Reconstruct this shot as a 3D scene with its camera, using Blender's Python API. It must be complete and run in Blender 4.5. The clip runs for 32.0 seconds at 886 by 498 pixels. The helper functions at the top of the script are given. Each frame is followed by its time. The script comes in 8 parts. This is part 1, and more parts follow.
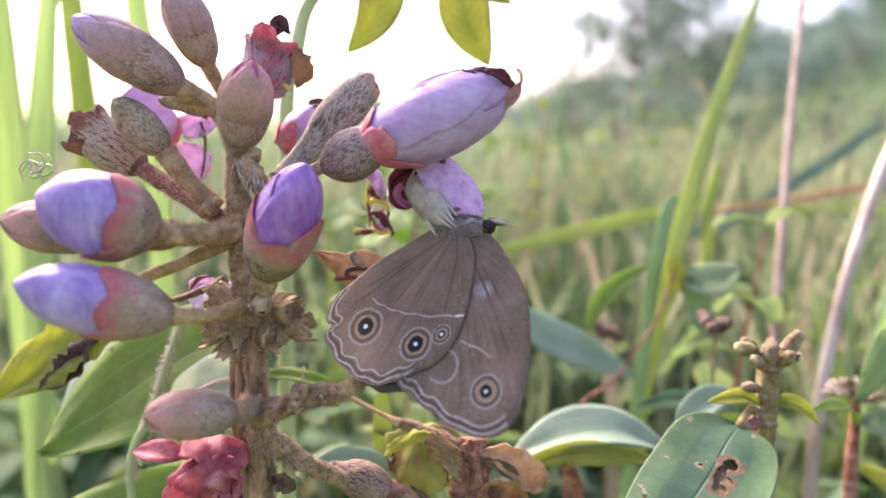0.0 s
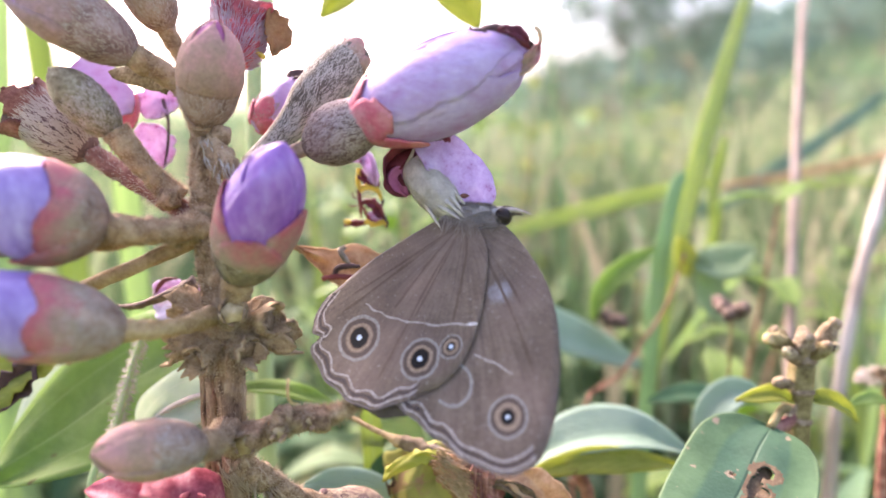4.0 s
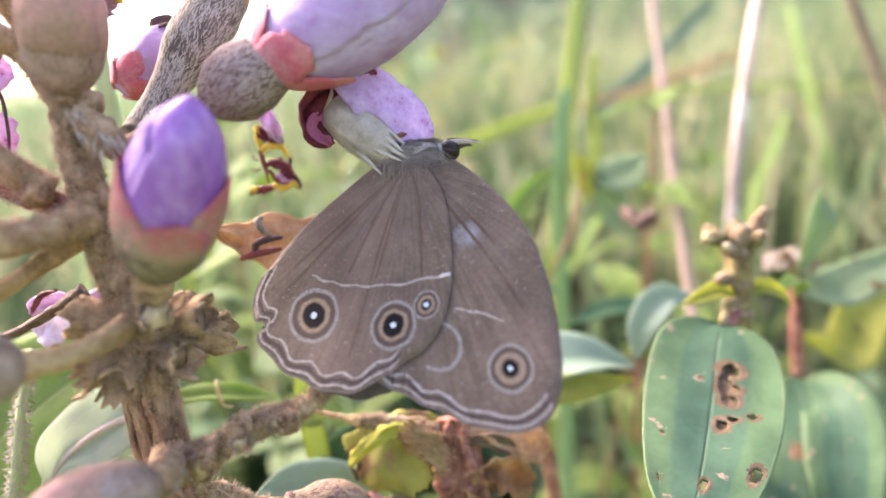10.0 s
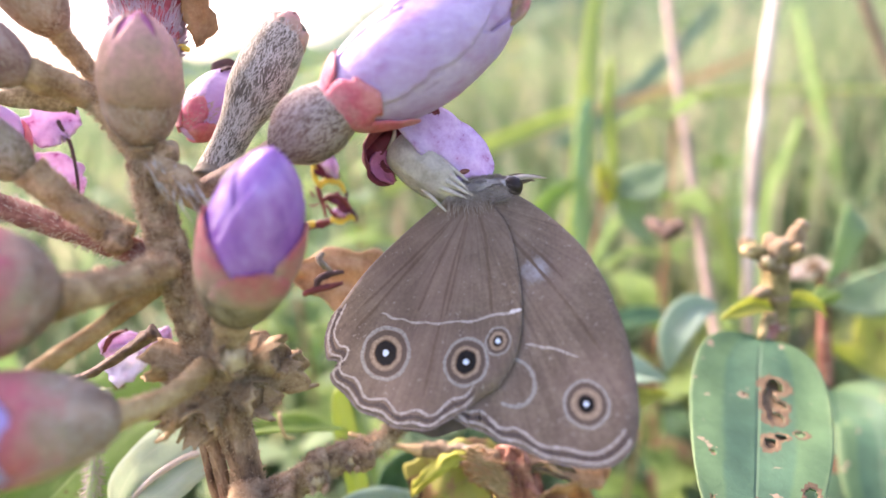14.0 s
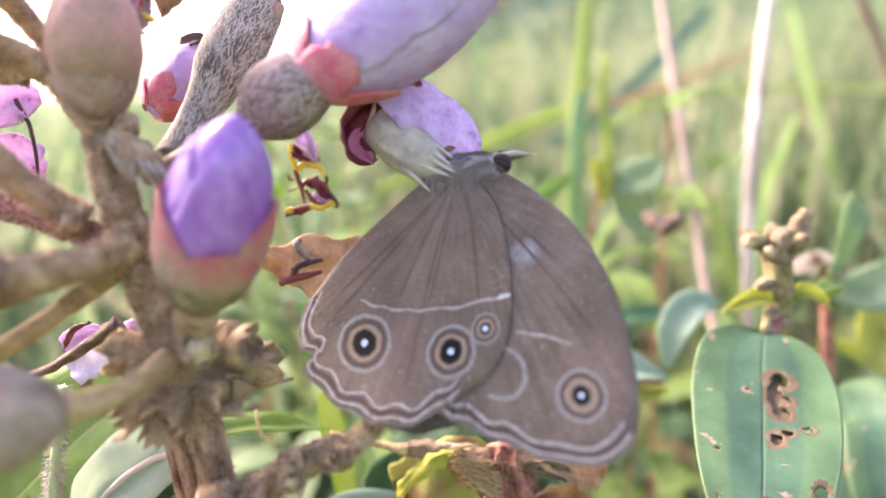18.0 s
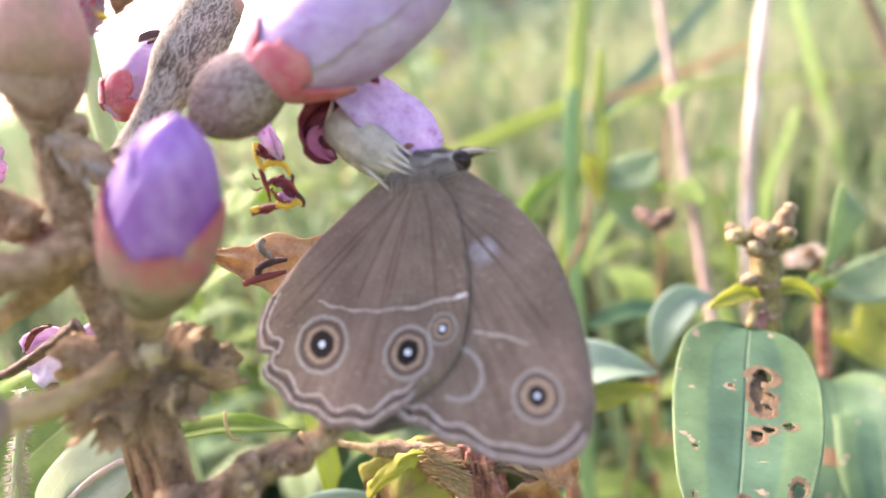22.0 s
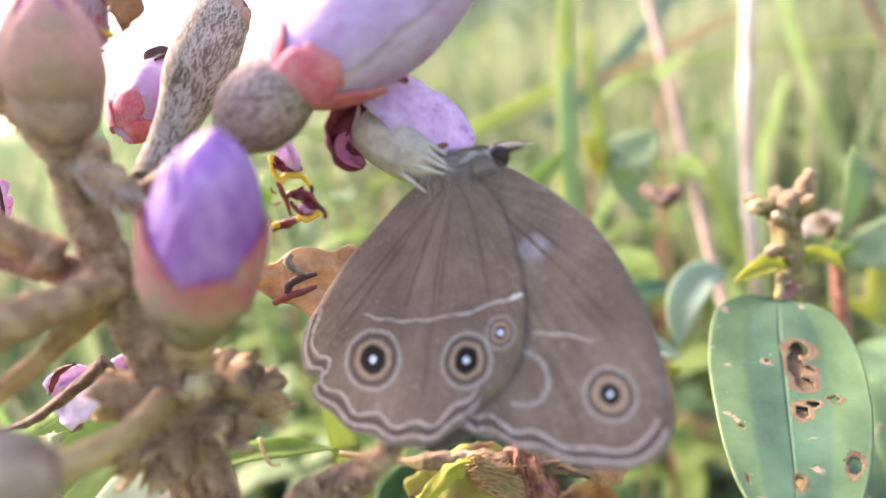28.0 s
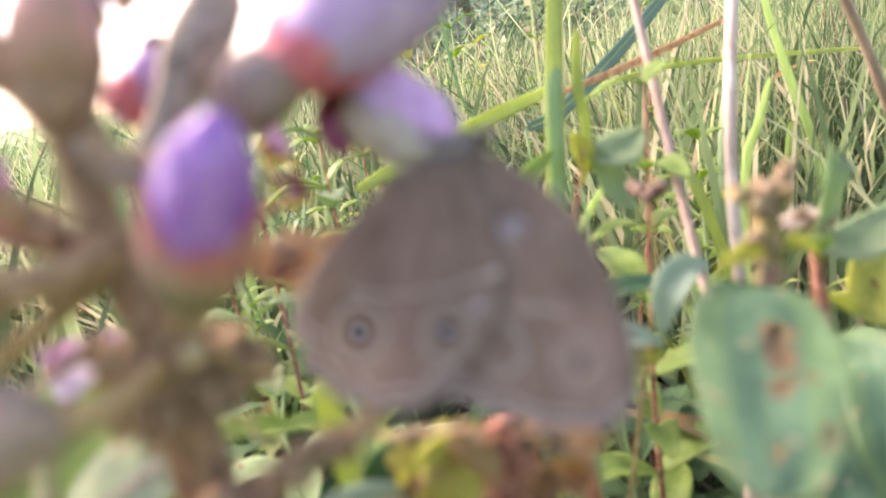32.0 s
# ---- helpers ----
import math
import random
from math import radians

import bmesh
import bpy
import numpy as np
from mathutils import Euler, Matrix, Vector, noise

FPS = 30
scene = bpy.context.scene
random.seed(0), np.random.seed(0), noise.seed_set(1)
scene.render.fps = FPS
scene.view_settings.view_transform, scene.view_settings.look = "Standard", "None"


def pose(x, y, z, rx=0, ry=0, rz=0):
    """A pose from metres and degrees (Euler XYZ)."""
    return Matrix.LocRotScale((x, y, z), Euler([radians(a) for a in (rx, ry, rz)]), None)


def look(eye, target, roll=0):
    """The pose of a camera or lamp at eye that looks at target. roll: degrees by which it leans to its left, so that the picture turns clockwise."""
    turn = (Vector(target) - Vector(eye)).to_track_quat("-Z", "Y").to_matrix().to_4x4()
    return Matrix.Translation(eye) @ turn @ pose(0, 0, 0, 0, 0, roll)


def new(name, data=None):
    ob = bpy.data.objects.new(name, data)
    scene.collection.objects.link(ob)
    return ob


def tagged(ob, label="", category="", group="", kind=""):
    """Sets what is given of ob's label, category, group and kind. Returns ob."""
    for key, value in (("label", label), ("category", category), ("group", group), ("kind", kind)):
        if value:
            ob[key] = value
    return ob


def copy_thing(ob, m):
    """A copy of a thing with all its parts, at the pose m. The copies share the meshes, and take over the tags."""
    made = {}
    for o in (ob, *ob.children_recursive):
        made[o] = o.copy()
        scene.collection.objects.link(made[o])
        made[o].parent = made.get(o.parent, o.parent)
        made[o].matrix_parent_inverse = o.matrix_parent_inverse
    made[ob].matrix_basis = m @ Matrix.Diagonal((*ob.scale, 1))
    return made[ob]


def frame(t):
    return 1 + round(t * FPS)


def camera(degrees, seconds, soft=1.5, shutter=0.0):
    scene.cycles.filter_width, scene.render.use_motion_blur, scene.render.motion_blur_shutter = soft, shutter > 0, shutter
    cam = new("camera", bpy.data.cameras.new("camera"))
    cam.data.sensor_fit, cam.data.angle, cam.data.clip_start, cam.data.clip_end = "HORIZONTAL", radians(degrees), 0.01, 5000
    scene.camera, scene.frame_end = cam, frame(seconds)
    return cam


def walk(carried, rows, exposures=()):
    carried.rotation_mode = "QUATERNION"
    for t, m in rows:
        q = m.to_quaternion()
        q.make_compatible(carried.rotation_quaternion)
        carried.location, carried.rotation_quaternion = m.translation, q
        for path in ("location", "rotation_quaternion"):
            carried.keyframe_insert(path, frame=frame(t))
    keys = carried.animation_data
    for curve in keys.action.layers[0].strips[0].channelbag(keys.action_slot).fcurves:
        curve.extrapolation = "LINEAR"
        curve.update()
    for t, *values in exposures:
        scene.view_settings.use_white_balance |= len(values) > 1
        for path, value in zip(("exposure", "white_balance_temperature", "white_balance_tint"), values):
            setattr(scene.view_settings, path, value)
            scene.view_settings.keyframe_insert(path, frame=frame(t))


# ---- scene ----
# All small lengths below are in centimetres (C turns them into metres), those of the insects in millimetres.
C, MM = 0.01, 0.001
cam = camera(65.7, 32.0, soft=1.6)
PATH = [
    (0, (0.00310, -0.07549, 0.71156), (0.0025, 0.9134, 0.5631), 0.01),
    (0.5, (0.00313, -0.07307, 0.71123), (-0.0025, 0.9158, 0.5628), -0.80),
    (1, (0.00305, -0.07060, 0.71103), (-0.0018, 0.9175, 0.5576), -1.02),
    (1.5, (0.00250, -0.06918, 0.71059), (-0.0031, 0.9184, 0.5535), -1.01),
    (2, (0.00431, -0.06971, 0.71049), (0.0001, 0.9180, 0.5545), -1.50),
    (2.5, (0.00371, -0.06874, 0.71082), (0.0028, 0.9183, 0.5503), -1.27),
    (3, (0.00328, -0.06688, 0.71004), (0.0121, 0.9197, 0.5472), -1.20),
    (3.5, (0.00347, -0.06559, 0.71067), (0.0157, 0.9203, 0.5440), -1.52),
    (5.5, (0.00081, -0.06578, 0.70859), (0.0129, 0.9186, 0.5330), -0.71),
    (6, (0.00025, -0.06491, 0.70942), (0.0172, 0.9185, 0.5287), -0.76),
    (6.5, (-0.00076, -0.06354, 0.70921), (0.0330, 0.9186, 0.5239), -0.34),
    (7, (-0.00090, -0.06279, 0.70845), (0.0398, 0.9187, 0.5213), -0.22),
    (7.5, (-0.00033, -0.06201, 0.70845), (0.0529, 0.9183, 0.5181), -0.52),
    (8, (-0.00187, -0.06130, 0.70707), (0.0831, 0.9197, 0.5325), 0.88),
    (8.5, (-0.00166, -0.05993, 0.70638), (0.1302, 0.9177, 0.5426), 0.75),
    (9, (-0.00500, -0.05848, 0.70825), (0.1619, 0.9058, 0.5024), -1.22),
    (9.5, (-0.00541, -0.05728, 0.71013), (0.1893, 0.8963, 0.4802), -4.03),
    (10, (-0.00394, -0.05673, 0.70795), (0.2101, 0.8875, 0.4579), -7.56),
    (10.5, (-0.00417, -0.05646, 0.71000), (0.2056, 0.8893, 0.4621), -8.87),
    (11, (-0.00622, -0.05517, 0.70842), (0.2145, 0.8883, 0.4611), -7.77),
    (11.5, (-0.00804, -0.05433, 0.70759), (0.2204, 0.8878, 0.4622), -7.45),
    (12, (-0.00624, -0.05401, 0.70889), (0.2250, 0.8864, 0.4595), -7.65),
    (12.5, (-0.00684, -0.05545, 0.70892), (0.2158, 0.8873, 0.4607), -7.80),
    (13, (-0.00649, -0.05488, 0.70968), (0.2120, 0.8885, 0.4599), -8.00),
    (13.5, (-0.00772, -0.05495, 0.71003), (0.2115, 0.8883, 0.4605), -7.69),
    (15.5, (-0.00782, -0.05394, 0.70909), (0.2125, 0.8891, 0.4597), -8.08),
    (16, (-0.00818, -0.05456, 0.70892), (0.2107, 0.8895, 0.4623), -8.01),
    (16.5, (-0.00719, -0.05419, 0.70802), (0.2113, 0.8906, 0.4637), -8.29),
    (17, (-0.00836, -0.05384, 0.70765), (0.2107, 0.8922, 0.4689), -8.01),
    (17.5, (-0.00831, -0.05282, 0.70766), (0.2190, 0.8917, 0.4704), -7.62),
    (18, (-0.00687, -0.05260, 0.70776), (0.2198, 0.8909, 0.4662), -8.10),
    (18.5, (-0.00680, -0.05368, 0.70714), (0.2126, 0.8923, 0.4686), -8.40),
    (19, (-0.00531, -0.05405, 0.70728), (0.2123, 0.8924, 0.4688), -8.82),
    (19.5, (-0.00672, -0.05389, 0.70721), (0.2110, 0.8923, 0.4679), -8.52),
    (20, (-0.00585, -0.05334, 0.70711), (0.2105, 0.8933, 0.4681), -9.00),
    (20.5, (-0.00626, -0.05267, 0.70721), (0.2102, 0.8935, 0.4664), -8.88),
    (21, (-0.00538, -0.05213, 0.70634), (0.2099, 0.8953, 0.4695), -8.90),
    (21.5, (-0.00431, -0.05219, 0.70635), (0.2102, 0.8951, 0.4681), -9.21),
    (22, (-0.00376, -0.05347, 0.70774), (0.2034, 0.8940, 0.4640), -9.39),
    (22.5, (-0.00423, -0.05372, 0.70881), (0.2002, 0.8940, 0.4637), -9.63),
    (23, (-0.00519, -0.05337, 0.70704), (0.1965, 0.8962, 0.4669), -9.57),
    (23.5, (-0.00639, -0.05207, 0.70842), (0.2055, 0.8913, 0.4530), -11.01),
    (24, (-0.00504, -0.05108, 0.71083), (0.2147, 0.8909, 0.4571), -13.07),
    (24.5, (-0.00596, -0.04829, 0.70868), (0.2270, 0.8882, 0.4467), -13.71),
    (25, (-0.00534, -0.04944, 0.70759), (0.2214, 0.8893, 0.4482), -13.95),
    (25.5, (-0.00495, -0.05016, 0.70865), (0.2171, 0.8892, 0.4474), -14.25),
    (27.5, (-0.00588, -0.04995, 0.70691), (0.2214, 0.8896, 0.4509), -13.29),
    (28, (-0.00596, -0.05008, 0.70732), (0.2195, 0.8903, 0.4527), -13.03),
    (28.5, (-0.00633, -0.04994, 0.70634), (0.2250, 0.8895, 0.4534), -13.04),
    (29, (-0.00592, -0.04908, 0.70551), (0.2229, 0.8904, 0.4506), -13.02),
    (29.5, (-0.00665, -0.04963, 0.70543), (0.2236, 0.8894, 0.4499), -12.54),
    (30, (-0.00633, -0.04960, 0.70542), (0.2256, 0.8906, 0.4560), -12.73),
    (30.5, (-0.00769, -0.05287, 0.70693), (0.2310, 0.8871, 0.4629), -13.10),
    (31, (-0.00916, -0.05373, 0.70779), (0.2334, 0.8845, 0.4612), -12.87),
    (31.5, (-0.00769, -0.05248, 0.70673), (0.2368, 0.8860, 0.4629), -12.96),
    (32, (-0.00694, -0.05202, 0.70561), (0.2360, 0.8864, 0.4599), -12.65),
]
walk(cam, [(t, look(eye, target, roll)) for t, eye, target, roll in PATH], [(0, 1.98, 6750, 34), (2, 2.23, 6650, 32), (3.5, 2.3, 6600, 32), (6, 2.38, 6600, 32), (11, 2.4, 6900, 32), (13, 2.42, 6800, 32), (18, 2.48, 6750, 32), (21, 2.49, 6950, 32), (24, 2.5, 7050, 32), (28, 2.48, 7050, 31), (30.1, 2.45, 7250, 31), (30.7, 2.38, 7000, 29), (31.2, 2.38, 7000, 29), (32, 2.27, 7200, 29)])

# ---- light: hazy bright sky, veiled sun ahead on the far side of the flowers ----
SUN_EL, SUN_AZ = 42.0, -38.0          # degrees; azimuth from +y towards +x
sd = Vector((math.sin(radians(SUN_AZ)) * math.cos(radians(SUN_EL)), math.cos(radians(SUN_AZ)) * math.cos(radians(SUN_EL)), math.sin(radians(SUN_EL))))
world = bpy.data.worlds.new("sky")
scene.world = world
world.use_nodes = True
wn, wl = world.node_tree.nodes, world.node_tree.links
sky = wn.new("ShaderNodeTexSky")
sky.sky_type = "NISHITA"
sky.sun_disc = False
sky.sun_elevation, sky.sun_rotation = radians(SUN_EL), radians(SUN_AZ)
sky.air_density, sky.dust_density, sky.ozone_density = 1.0, 4.6, 1.2
wl.new(sky.outputs[0], wn["Background"].inputs[0])
wn["Background"].inputs[1].default_value = 0.15
sun_data = bpy.data.lights.new("sun", "SUN")
sun_data.energy, sun_data.angle, sun_data.color = 2.0, radians(14), (1.0, 0.95, 0.86)
sun = new("sun", sun_data)
sun.matrix_world = look(sd * 50, (0, 0, 0))

# ---- focus on the butterfly ----
cam.data.dof.use_dof = True
cam.data.dof.aperture_fstop = 16.0

# ---- materials ----
def nodes_of(name):
    m = bpy.data.materials.new(name)
    m.use_nodes = True
    return m, m.node_tree.nodes, m.node_tree.links


def ramp(n, l, fac, stops):
    r = n.new("ShaderNodeValToRGB")
    while len(r.color_ramp.elements) < len(stops):
        r.color_ramp.elements.new(0.5)
    for e, (p, c) in zip(r.color_ramp.elements, stops):
        e.position, e.color = p, (*c, 1)
    l.new(fac, r.inputs[0])
    return r.outputs[0]


def noise_tex(n, l, co, scale, detail=4.0, rough=0.6):
    t = n.new("ShaderNodeTexNoise")
    t.inputs["Scale"].default_value, t.inputs["Detail"].default_value, t.inputs["Roughness"].default_value = scale, detail, rough
    l.new(co, t.inputs["Vector"])
    return t.outputs["Fac"]


def mixc(n, l, fac, a, b, kind="MIX"):
    m = n.new("ShaderNodeMix")
    m.data_type, m.blend_type = "RGBA", kind
    for sock, v in ((m.inputs[0], fac), (m.inputs[6], a), (m.inputs[7], b)):
        if isinstance(v, (int, float)):
            sock.default_value = v
        elif isinstance(v, tuple):
            sock.default_value = (*v, 1)
        else:
            l.new(v, sock)
    return m.outputs[2]


def math_n(n, l, op, a, b=0.0):
    m = n.new("ShaderNodeMath")
    m.operation = op
    for sock, v in ((m.inputs[0], a), (m.inputs[1], b)):
        if isinstance(v, (int, float)):
            sock.default_value = v
        else:
            l.new(v, sock)
    return m.outputs[0]


def finish(m, n, l, colour, rough, bump_from=None, bump=0.0, dist=0.0002, through_light=0.0, sheen=0.0, spec=0.4):
    b = n["Principled BSDF"]
    l.new(colour, b.inputs["Base Color"])
    b.inputs["Roughness"].default_value = rough
    b.inputs["Specular IOR Level"].default_value = spec
    if sheen:
        b.inputs["Sheen Weight"].default_value = sheen
        b.inputs["Sheen Roughness"].default_value = 0.5
    if bump_from is not None:
        u = n.new("ShaderNodeBump")
        u.inputs["Strength"].default_value, u.inputs["Distance"].default_value = bump, dist
        l.new(bump_from, u.inputs["Height"])
        l.new(u.outputs[0], b.inputs["Normal"])
    if through_light:
        t, x = n.new("ShaderNodeBsdfTranslucent"), n.new("ShaderNodeMixShader")
        l.new(colour, t.inputs[0])
        x.inputs[0].default_value = through_light
        l.new(b.outputs[0], x.inputs[1])
        l.new(t.outputs[0], x.inputs[2])
        l.new(x.outputs[0], n["Material Output"].inputs[0])
    return m


def plain(name, stops, scale=300.0, fine=2500.0, rough=0.7, bump=0.5, dist=0.0002, tl=0.0, sheen=0.0, spec=0.4, stretch=None, vary=0.0):
    """A surface of two scales of noise: broad patches and fine grain."""
    m, n, l = nodes_of(name)
    co = n.new("ShaderNodeTexCoord").outputs["Object"]
    if stretch:
        mp = n.new("ShaderNodeMapping")
        mp.inputs["Scale"].default_value = stretch
        l.new(co, mp.inputs[0])
        co = mp.outputs[0]
    broad, grain = noise_tex(n, l, co, scale, 3), noise_tex(n, l, co, fine, 5, 0.7)
    fac = math_n(n, l, "ADD", math_n(n, l, "MULTIPLY", broad, 0.65), math_n(n, l, "MULTIPLY", grain, 0.35))
    col = ramp(n, l, fac, stops)
    if vary:
        info, hsv = n.new("ShaderNodeObjectInfo"), n.new("ShaderNodeHueSaturation")
        l.new(math_n(n, l, "ADD", math_n(n, l, "MULTIPLY", info.outputs["Random"], vary), 1 - vary / 2), hsv.inputs["Value"])
        l.new(col, hsv.inputs["Color"])
        col = hsv.outputs[0]
    return finish(m, n, l, col, rough, grain, bump, dist, tl, sheen, spec)


def leaf_mat(name, dark, light, vein, tl=0.35, rough=0.45, blemish=(0.20, 0.12, 0.05), spots=0.66, cross=40.0, small_veins=0.25):
    """A leaf with three or five long veins; u runs across (0 to 1), v along."""
    m, n, l = nodes_of(name)
    tc = n.new("ShaderNodeTexCoord")
    sep = n.new("ShaderNodeSeparateXYZ")
    l.new(tc.outputs["UV"], sep.inputs[0])
    co = tc.outputs["Object"]
    u = math_n(n, l, "ABSOLUTE", math_n(n, l, "SUBTRACT", sep.outputs[0], 0.5))
    patch = math_n(n, l, "ADD", math_n(n, l, "MULTIPLY", noise_tex(n, l, co, 220, 5, 0.65), 0.8), math_n(n, l, "MULTIPLY", u, 0.45))
    base = ramp(n, l, patch, [(0.3, dark), (0.68, light)])
    lines = None
    for at, wide in ((0.0, 0.022), (0.27, 0.012), (0.42, 0.008)):
        d = math_n(n, l, "ABSOLUTE", math_n(n, l, "SUBTRACT", u, at))
        one = math_n(n, l, "MAXIMUM", math_n(n, l, "SUBTRACT", 1.0, math_n(n, l, "DIVIDE", d, wide)), 0.0)
        lines = one if lines is None else math_n(n, l, "MAXIMUM", lines, one)
    wave = math_n(n, l, "SINE", math_n(n, l, "ADD", math_n(n, l, "MULTIPLY", sep.outputs[1], cross), math_n(n, l, "MULTIPLY", u, 14.0)))
    small = math_n(n, l, "MULTIPLY", math_n(n, l, "POWER", math_n(n, l, "ABSOLUTE", wave), 12.0), small_veins)
    lines = math_n(n, l, "MINIMUM", math_n(n, l, "MAXIMUM", lines, small), 1.0)
    col = mixc(n, l, math_n(n, l, "MULTIPLY", lines, 0.55), base, vein)
    spot = ramp(n, l, noise_tex(n, l, co, 420, 3, 0.5), [(spots, (0, 0, 0)), (spots + 0.05, (1, 1, 1))])
    col = mixc(n, l, spot, col, blemish)
    h = math_n(n, l, "SUBTRACT", noise_tex(n, l, co, 1800, 3), math_n(n, l, "MULTIPLY", lines, 1.2))
    return finish(m, n, l, col, rough, h, 0.5, 0.0002, tl)


def banded_leaf_mat(name, inner, outer, rim, rib, tl=0.28, rough=0.6):
    """A glaucous leaf: dark between its two long side veins, paler outside them, with a light rim."""
    m, n, l = nodes_of(name)
    tc = n.new("ShaderNodeTexCoord")
    sep = n.new("ShaderNodeSeparateXYZ")
    l.new(tc.outputs["UV"], sep.inputs[0])
    co = tc.outputs["Object"]
    u = math_n(n, l, "ABSOLUTE", math_n(n, l, "SUBTRACT", sep.outputs[0], 0.5))
    wavy = math_n(n, l, "ADD", u, math_n(n, l, "MULTIPLY", math_n(n, l, "SUBTRACT", noise_tex(n, l, co, 260, 3), 0.5), 0.06))
    col = ramp(n, l, wavy, [(0.0, inner), (0.235, inner), (0.275, outer), (0.46, outer), (0.495, rim)])
    cloud = noise_tex(n, l, co, 330, 5, 0.65)
    col = mixc(n, l, 0.45, col, ramp(n, l, cloud, [(0.36, (0.33, 0.35, 0.33)), (0.64, (0.66, 0.65, 0.66))]), "OVERLAY")
    mid = math_n(n, l, "MAXIMUM", math_n(n, l, "SUBTRACT", 1.0, math_n(n, l, "DIVIDE", u, 0.018)), 0.0)
    col = mixc(n, l, math_n(n, l, "MULTIPLY", mid, 0.5), col, rib)
    spot = ramp(n, l, noise_tex(n, l, co, 520, 3, 0.5), [(0.665, (0, 0, 0)), (0.70, (1, 1, 1))])
    col = mixc(n, l, spot, col, (0.33, 0.25, 0.16))
    h = math_n(n, l, "SUBTRACT", noise_tex(n, l, co, 2200, 4), math_n(n, l, "MULTIPLY", mid, 1.0))
    return finish(m, n, l, col, rough, h, 0.5, 0.0002, tl)


M = {}
M["leaf_banded"] = banded_leaf_mat("glaucous_leaf", (0.056, 0.128, 0.066), (0.08, 0.158, 0.065), (0.135, 0.215, 0.09), (0.085, 0.15, 0.075))
M["leaf_glauc"] = leaf_mat("pale_glaucous_leaf", (0.23, 0.345, 0.24), (0.33, 0.45, 0.33), (0.25, 0.36, 0.24), 0.42, 0.6, spots=0.72, small_veins=0.06)
M["stem"] = plain("downy_stem", [(0.36, (0.14, 0.076, 0.036)), (0.46, (0.285, 0.18, 0.095)), (0.55, (0.435, 0.295, 0.17)), (0.66, (0.60, 0.445, 0.28))], 900, 4200, 0.9, 1.0, 0.0003)
M["stalk"] = plain("downy_tan_stalk", [(0.36, (0.18, 0.105, 0.05)), (0.5, (0.355, 0.235, 0.125)), (0.64, (0.51, 0.375, 0.22))], 700, 4000, 0.85, 0.8, 0.0002)
M["bark"] = plain("ribbed_bark", [(0.36, (0.10, 0.056, 0.028)), (0.46, (0.25, 0.16, 0.088)), (0.56, (0.395, 0.27, 0.158)), (0.67, (0.56, 0.42, 0.27))], 800, 3600, 0.9, 1.0, 0.0004, stretch=(1, 1, 0.3))
M["cup"] = plain("downy_cup", [(0.36, (0.175, 0.105, 0.07)), (0.46, (0.27, 0.175, 0.12)), (0.54, (0.36, 0.25, 0.18)), (0.64, (0.47, 0.345, 0.26))], 650, 3600, 0.85, 0.9, 0.00015)
M["stalk_smooth"] = plain("smooth_yellowish_stalk", [(0.36, (0.22, 0.135, 0.052)), (0.5, (0.38, 0.26, 0.118)), (0.64, (0.51, 0.385, 0.20))], 500, 3000, 0.75, 0.7, 0.00015)
M["cup_green"] = plain("greenish_cup", [(0.36, (0.10, 0.072, 0.036)), (0.48, (0.20, 0.155, 0.085)), (0.58, (0.29, 0.24, 0.145)), (0.66, (0.40, 0.345, 0.225))], 900, 3600, 0.85, 0.9, 0.00015)
M["cup_red"] = plain("reddish_cup", [(0.36, (0.075, 0.042, 0.036)), (0.5, (0.15, 0.088, 0.074)), (0.64, (0.25, 0.158, 0.132))], 450, 4000, 0.85, 0.6, 0.0001)
M["scale"] = plain("pale_scales", [(0.3, (0.36, 0.29, 0.235)), (0.7, (0.54, 0.46, 0.385))], 400, 4000, 0.8, 0.3)


def sepal_mat(name, base, mid, tip, tl=0.2):
    """A sepal that reddens from its base (v = 0) to its tip, with pale and green flecks."""
    m, n, l = nodes_of(name)
    tc = n.new("ShaderNodeTexCoord")
    sep = n.new("ShaderNodeSeparateXYZ")
    l.new(tc.outputs["UV"], sep.inputs[0])
    co = tc.outputs["Object"]
    along = math_n(n, l, "ADD", sep.outputs[1], math_n(n, l, "MULTIPLY", math_n(n, l, "SUBTRACT", noise_tex(n, l, co, 650, 4), 0.5), 2.0))
    col = ramp(n, l, along, [(0.0, base), (0.42, mid), (0.95, tip)])
    grain = noise_tex(n, l, co, 3200, 4)
    col = mixc(n, l, 0.3, col, ramp(n, l, grain, [(0.3, (0.2, 0.2, 0.2)), (0.7, (0.8, 0.8, 0.8))]), "OVERLAY")
    return finish(m, n, l, col, 0.65, grain, 0.6, 0.00008, tl)


M["sepal"] = sepal_mat("pink_sepal", (0.33, 0.25, 0.165), (0.40, 0.21, 0.165), (0.46, 0.12, 0.135), 0.15)
M["sepal_soft"] = sepal_mat("blushing_sepal", (0.31, 0.205, 0.13), (0.39, 0.24, 0.17), (0.51, 0.26, 0.225), 0.12)
M["sepal_mauve"] = sepal_mat("mauve_sepal", (0.33, 0.21, 0.17), (0.40, 0.25, 0.235), (0.47, 0.31, 0.35), 0.15)
M["cup_mauve"] = plain("mauve_downy_cup", [(0.36, (0.16, 0.088, 0.07)), (0.48, (0.26, 0.16, 0.13)), (0.56, (0.35, 0.235, 0.195)), (0.66, (0.46, 0.34, 0.29))], 650, 3600, 0.85, 0.9, 0.00015)
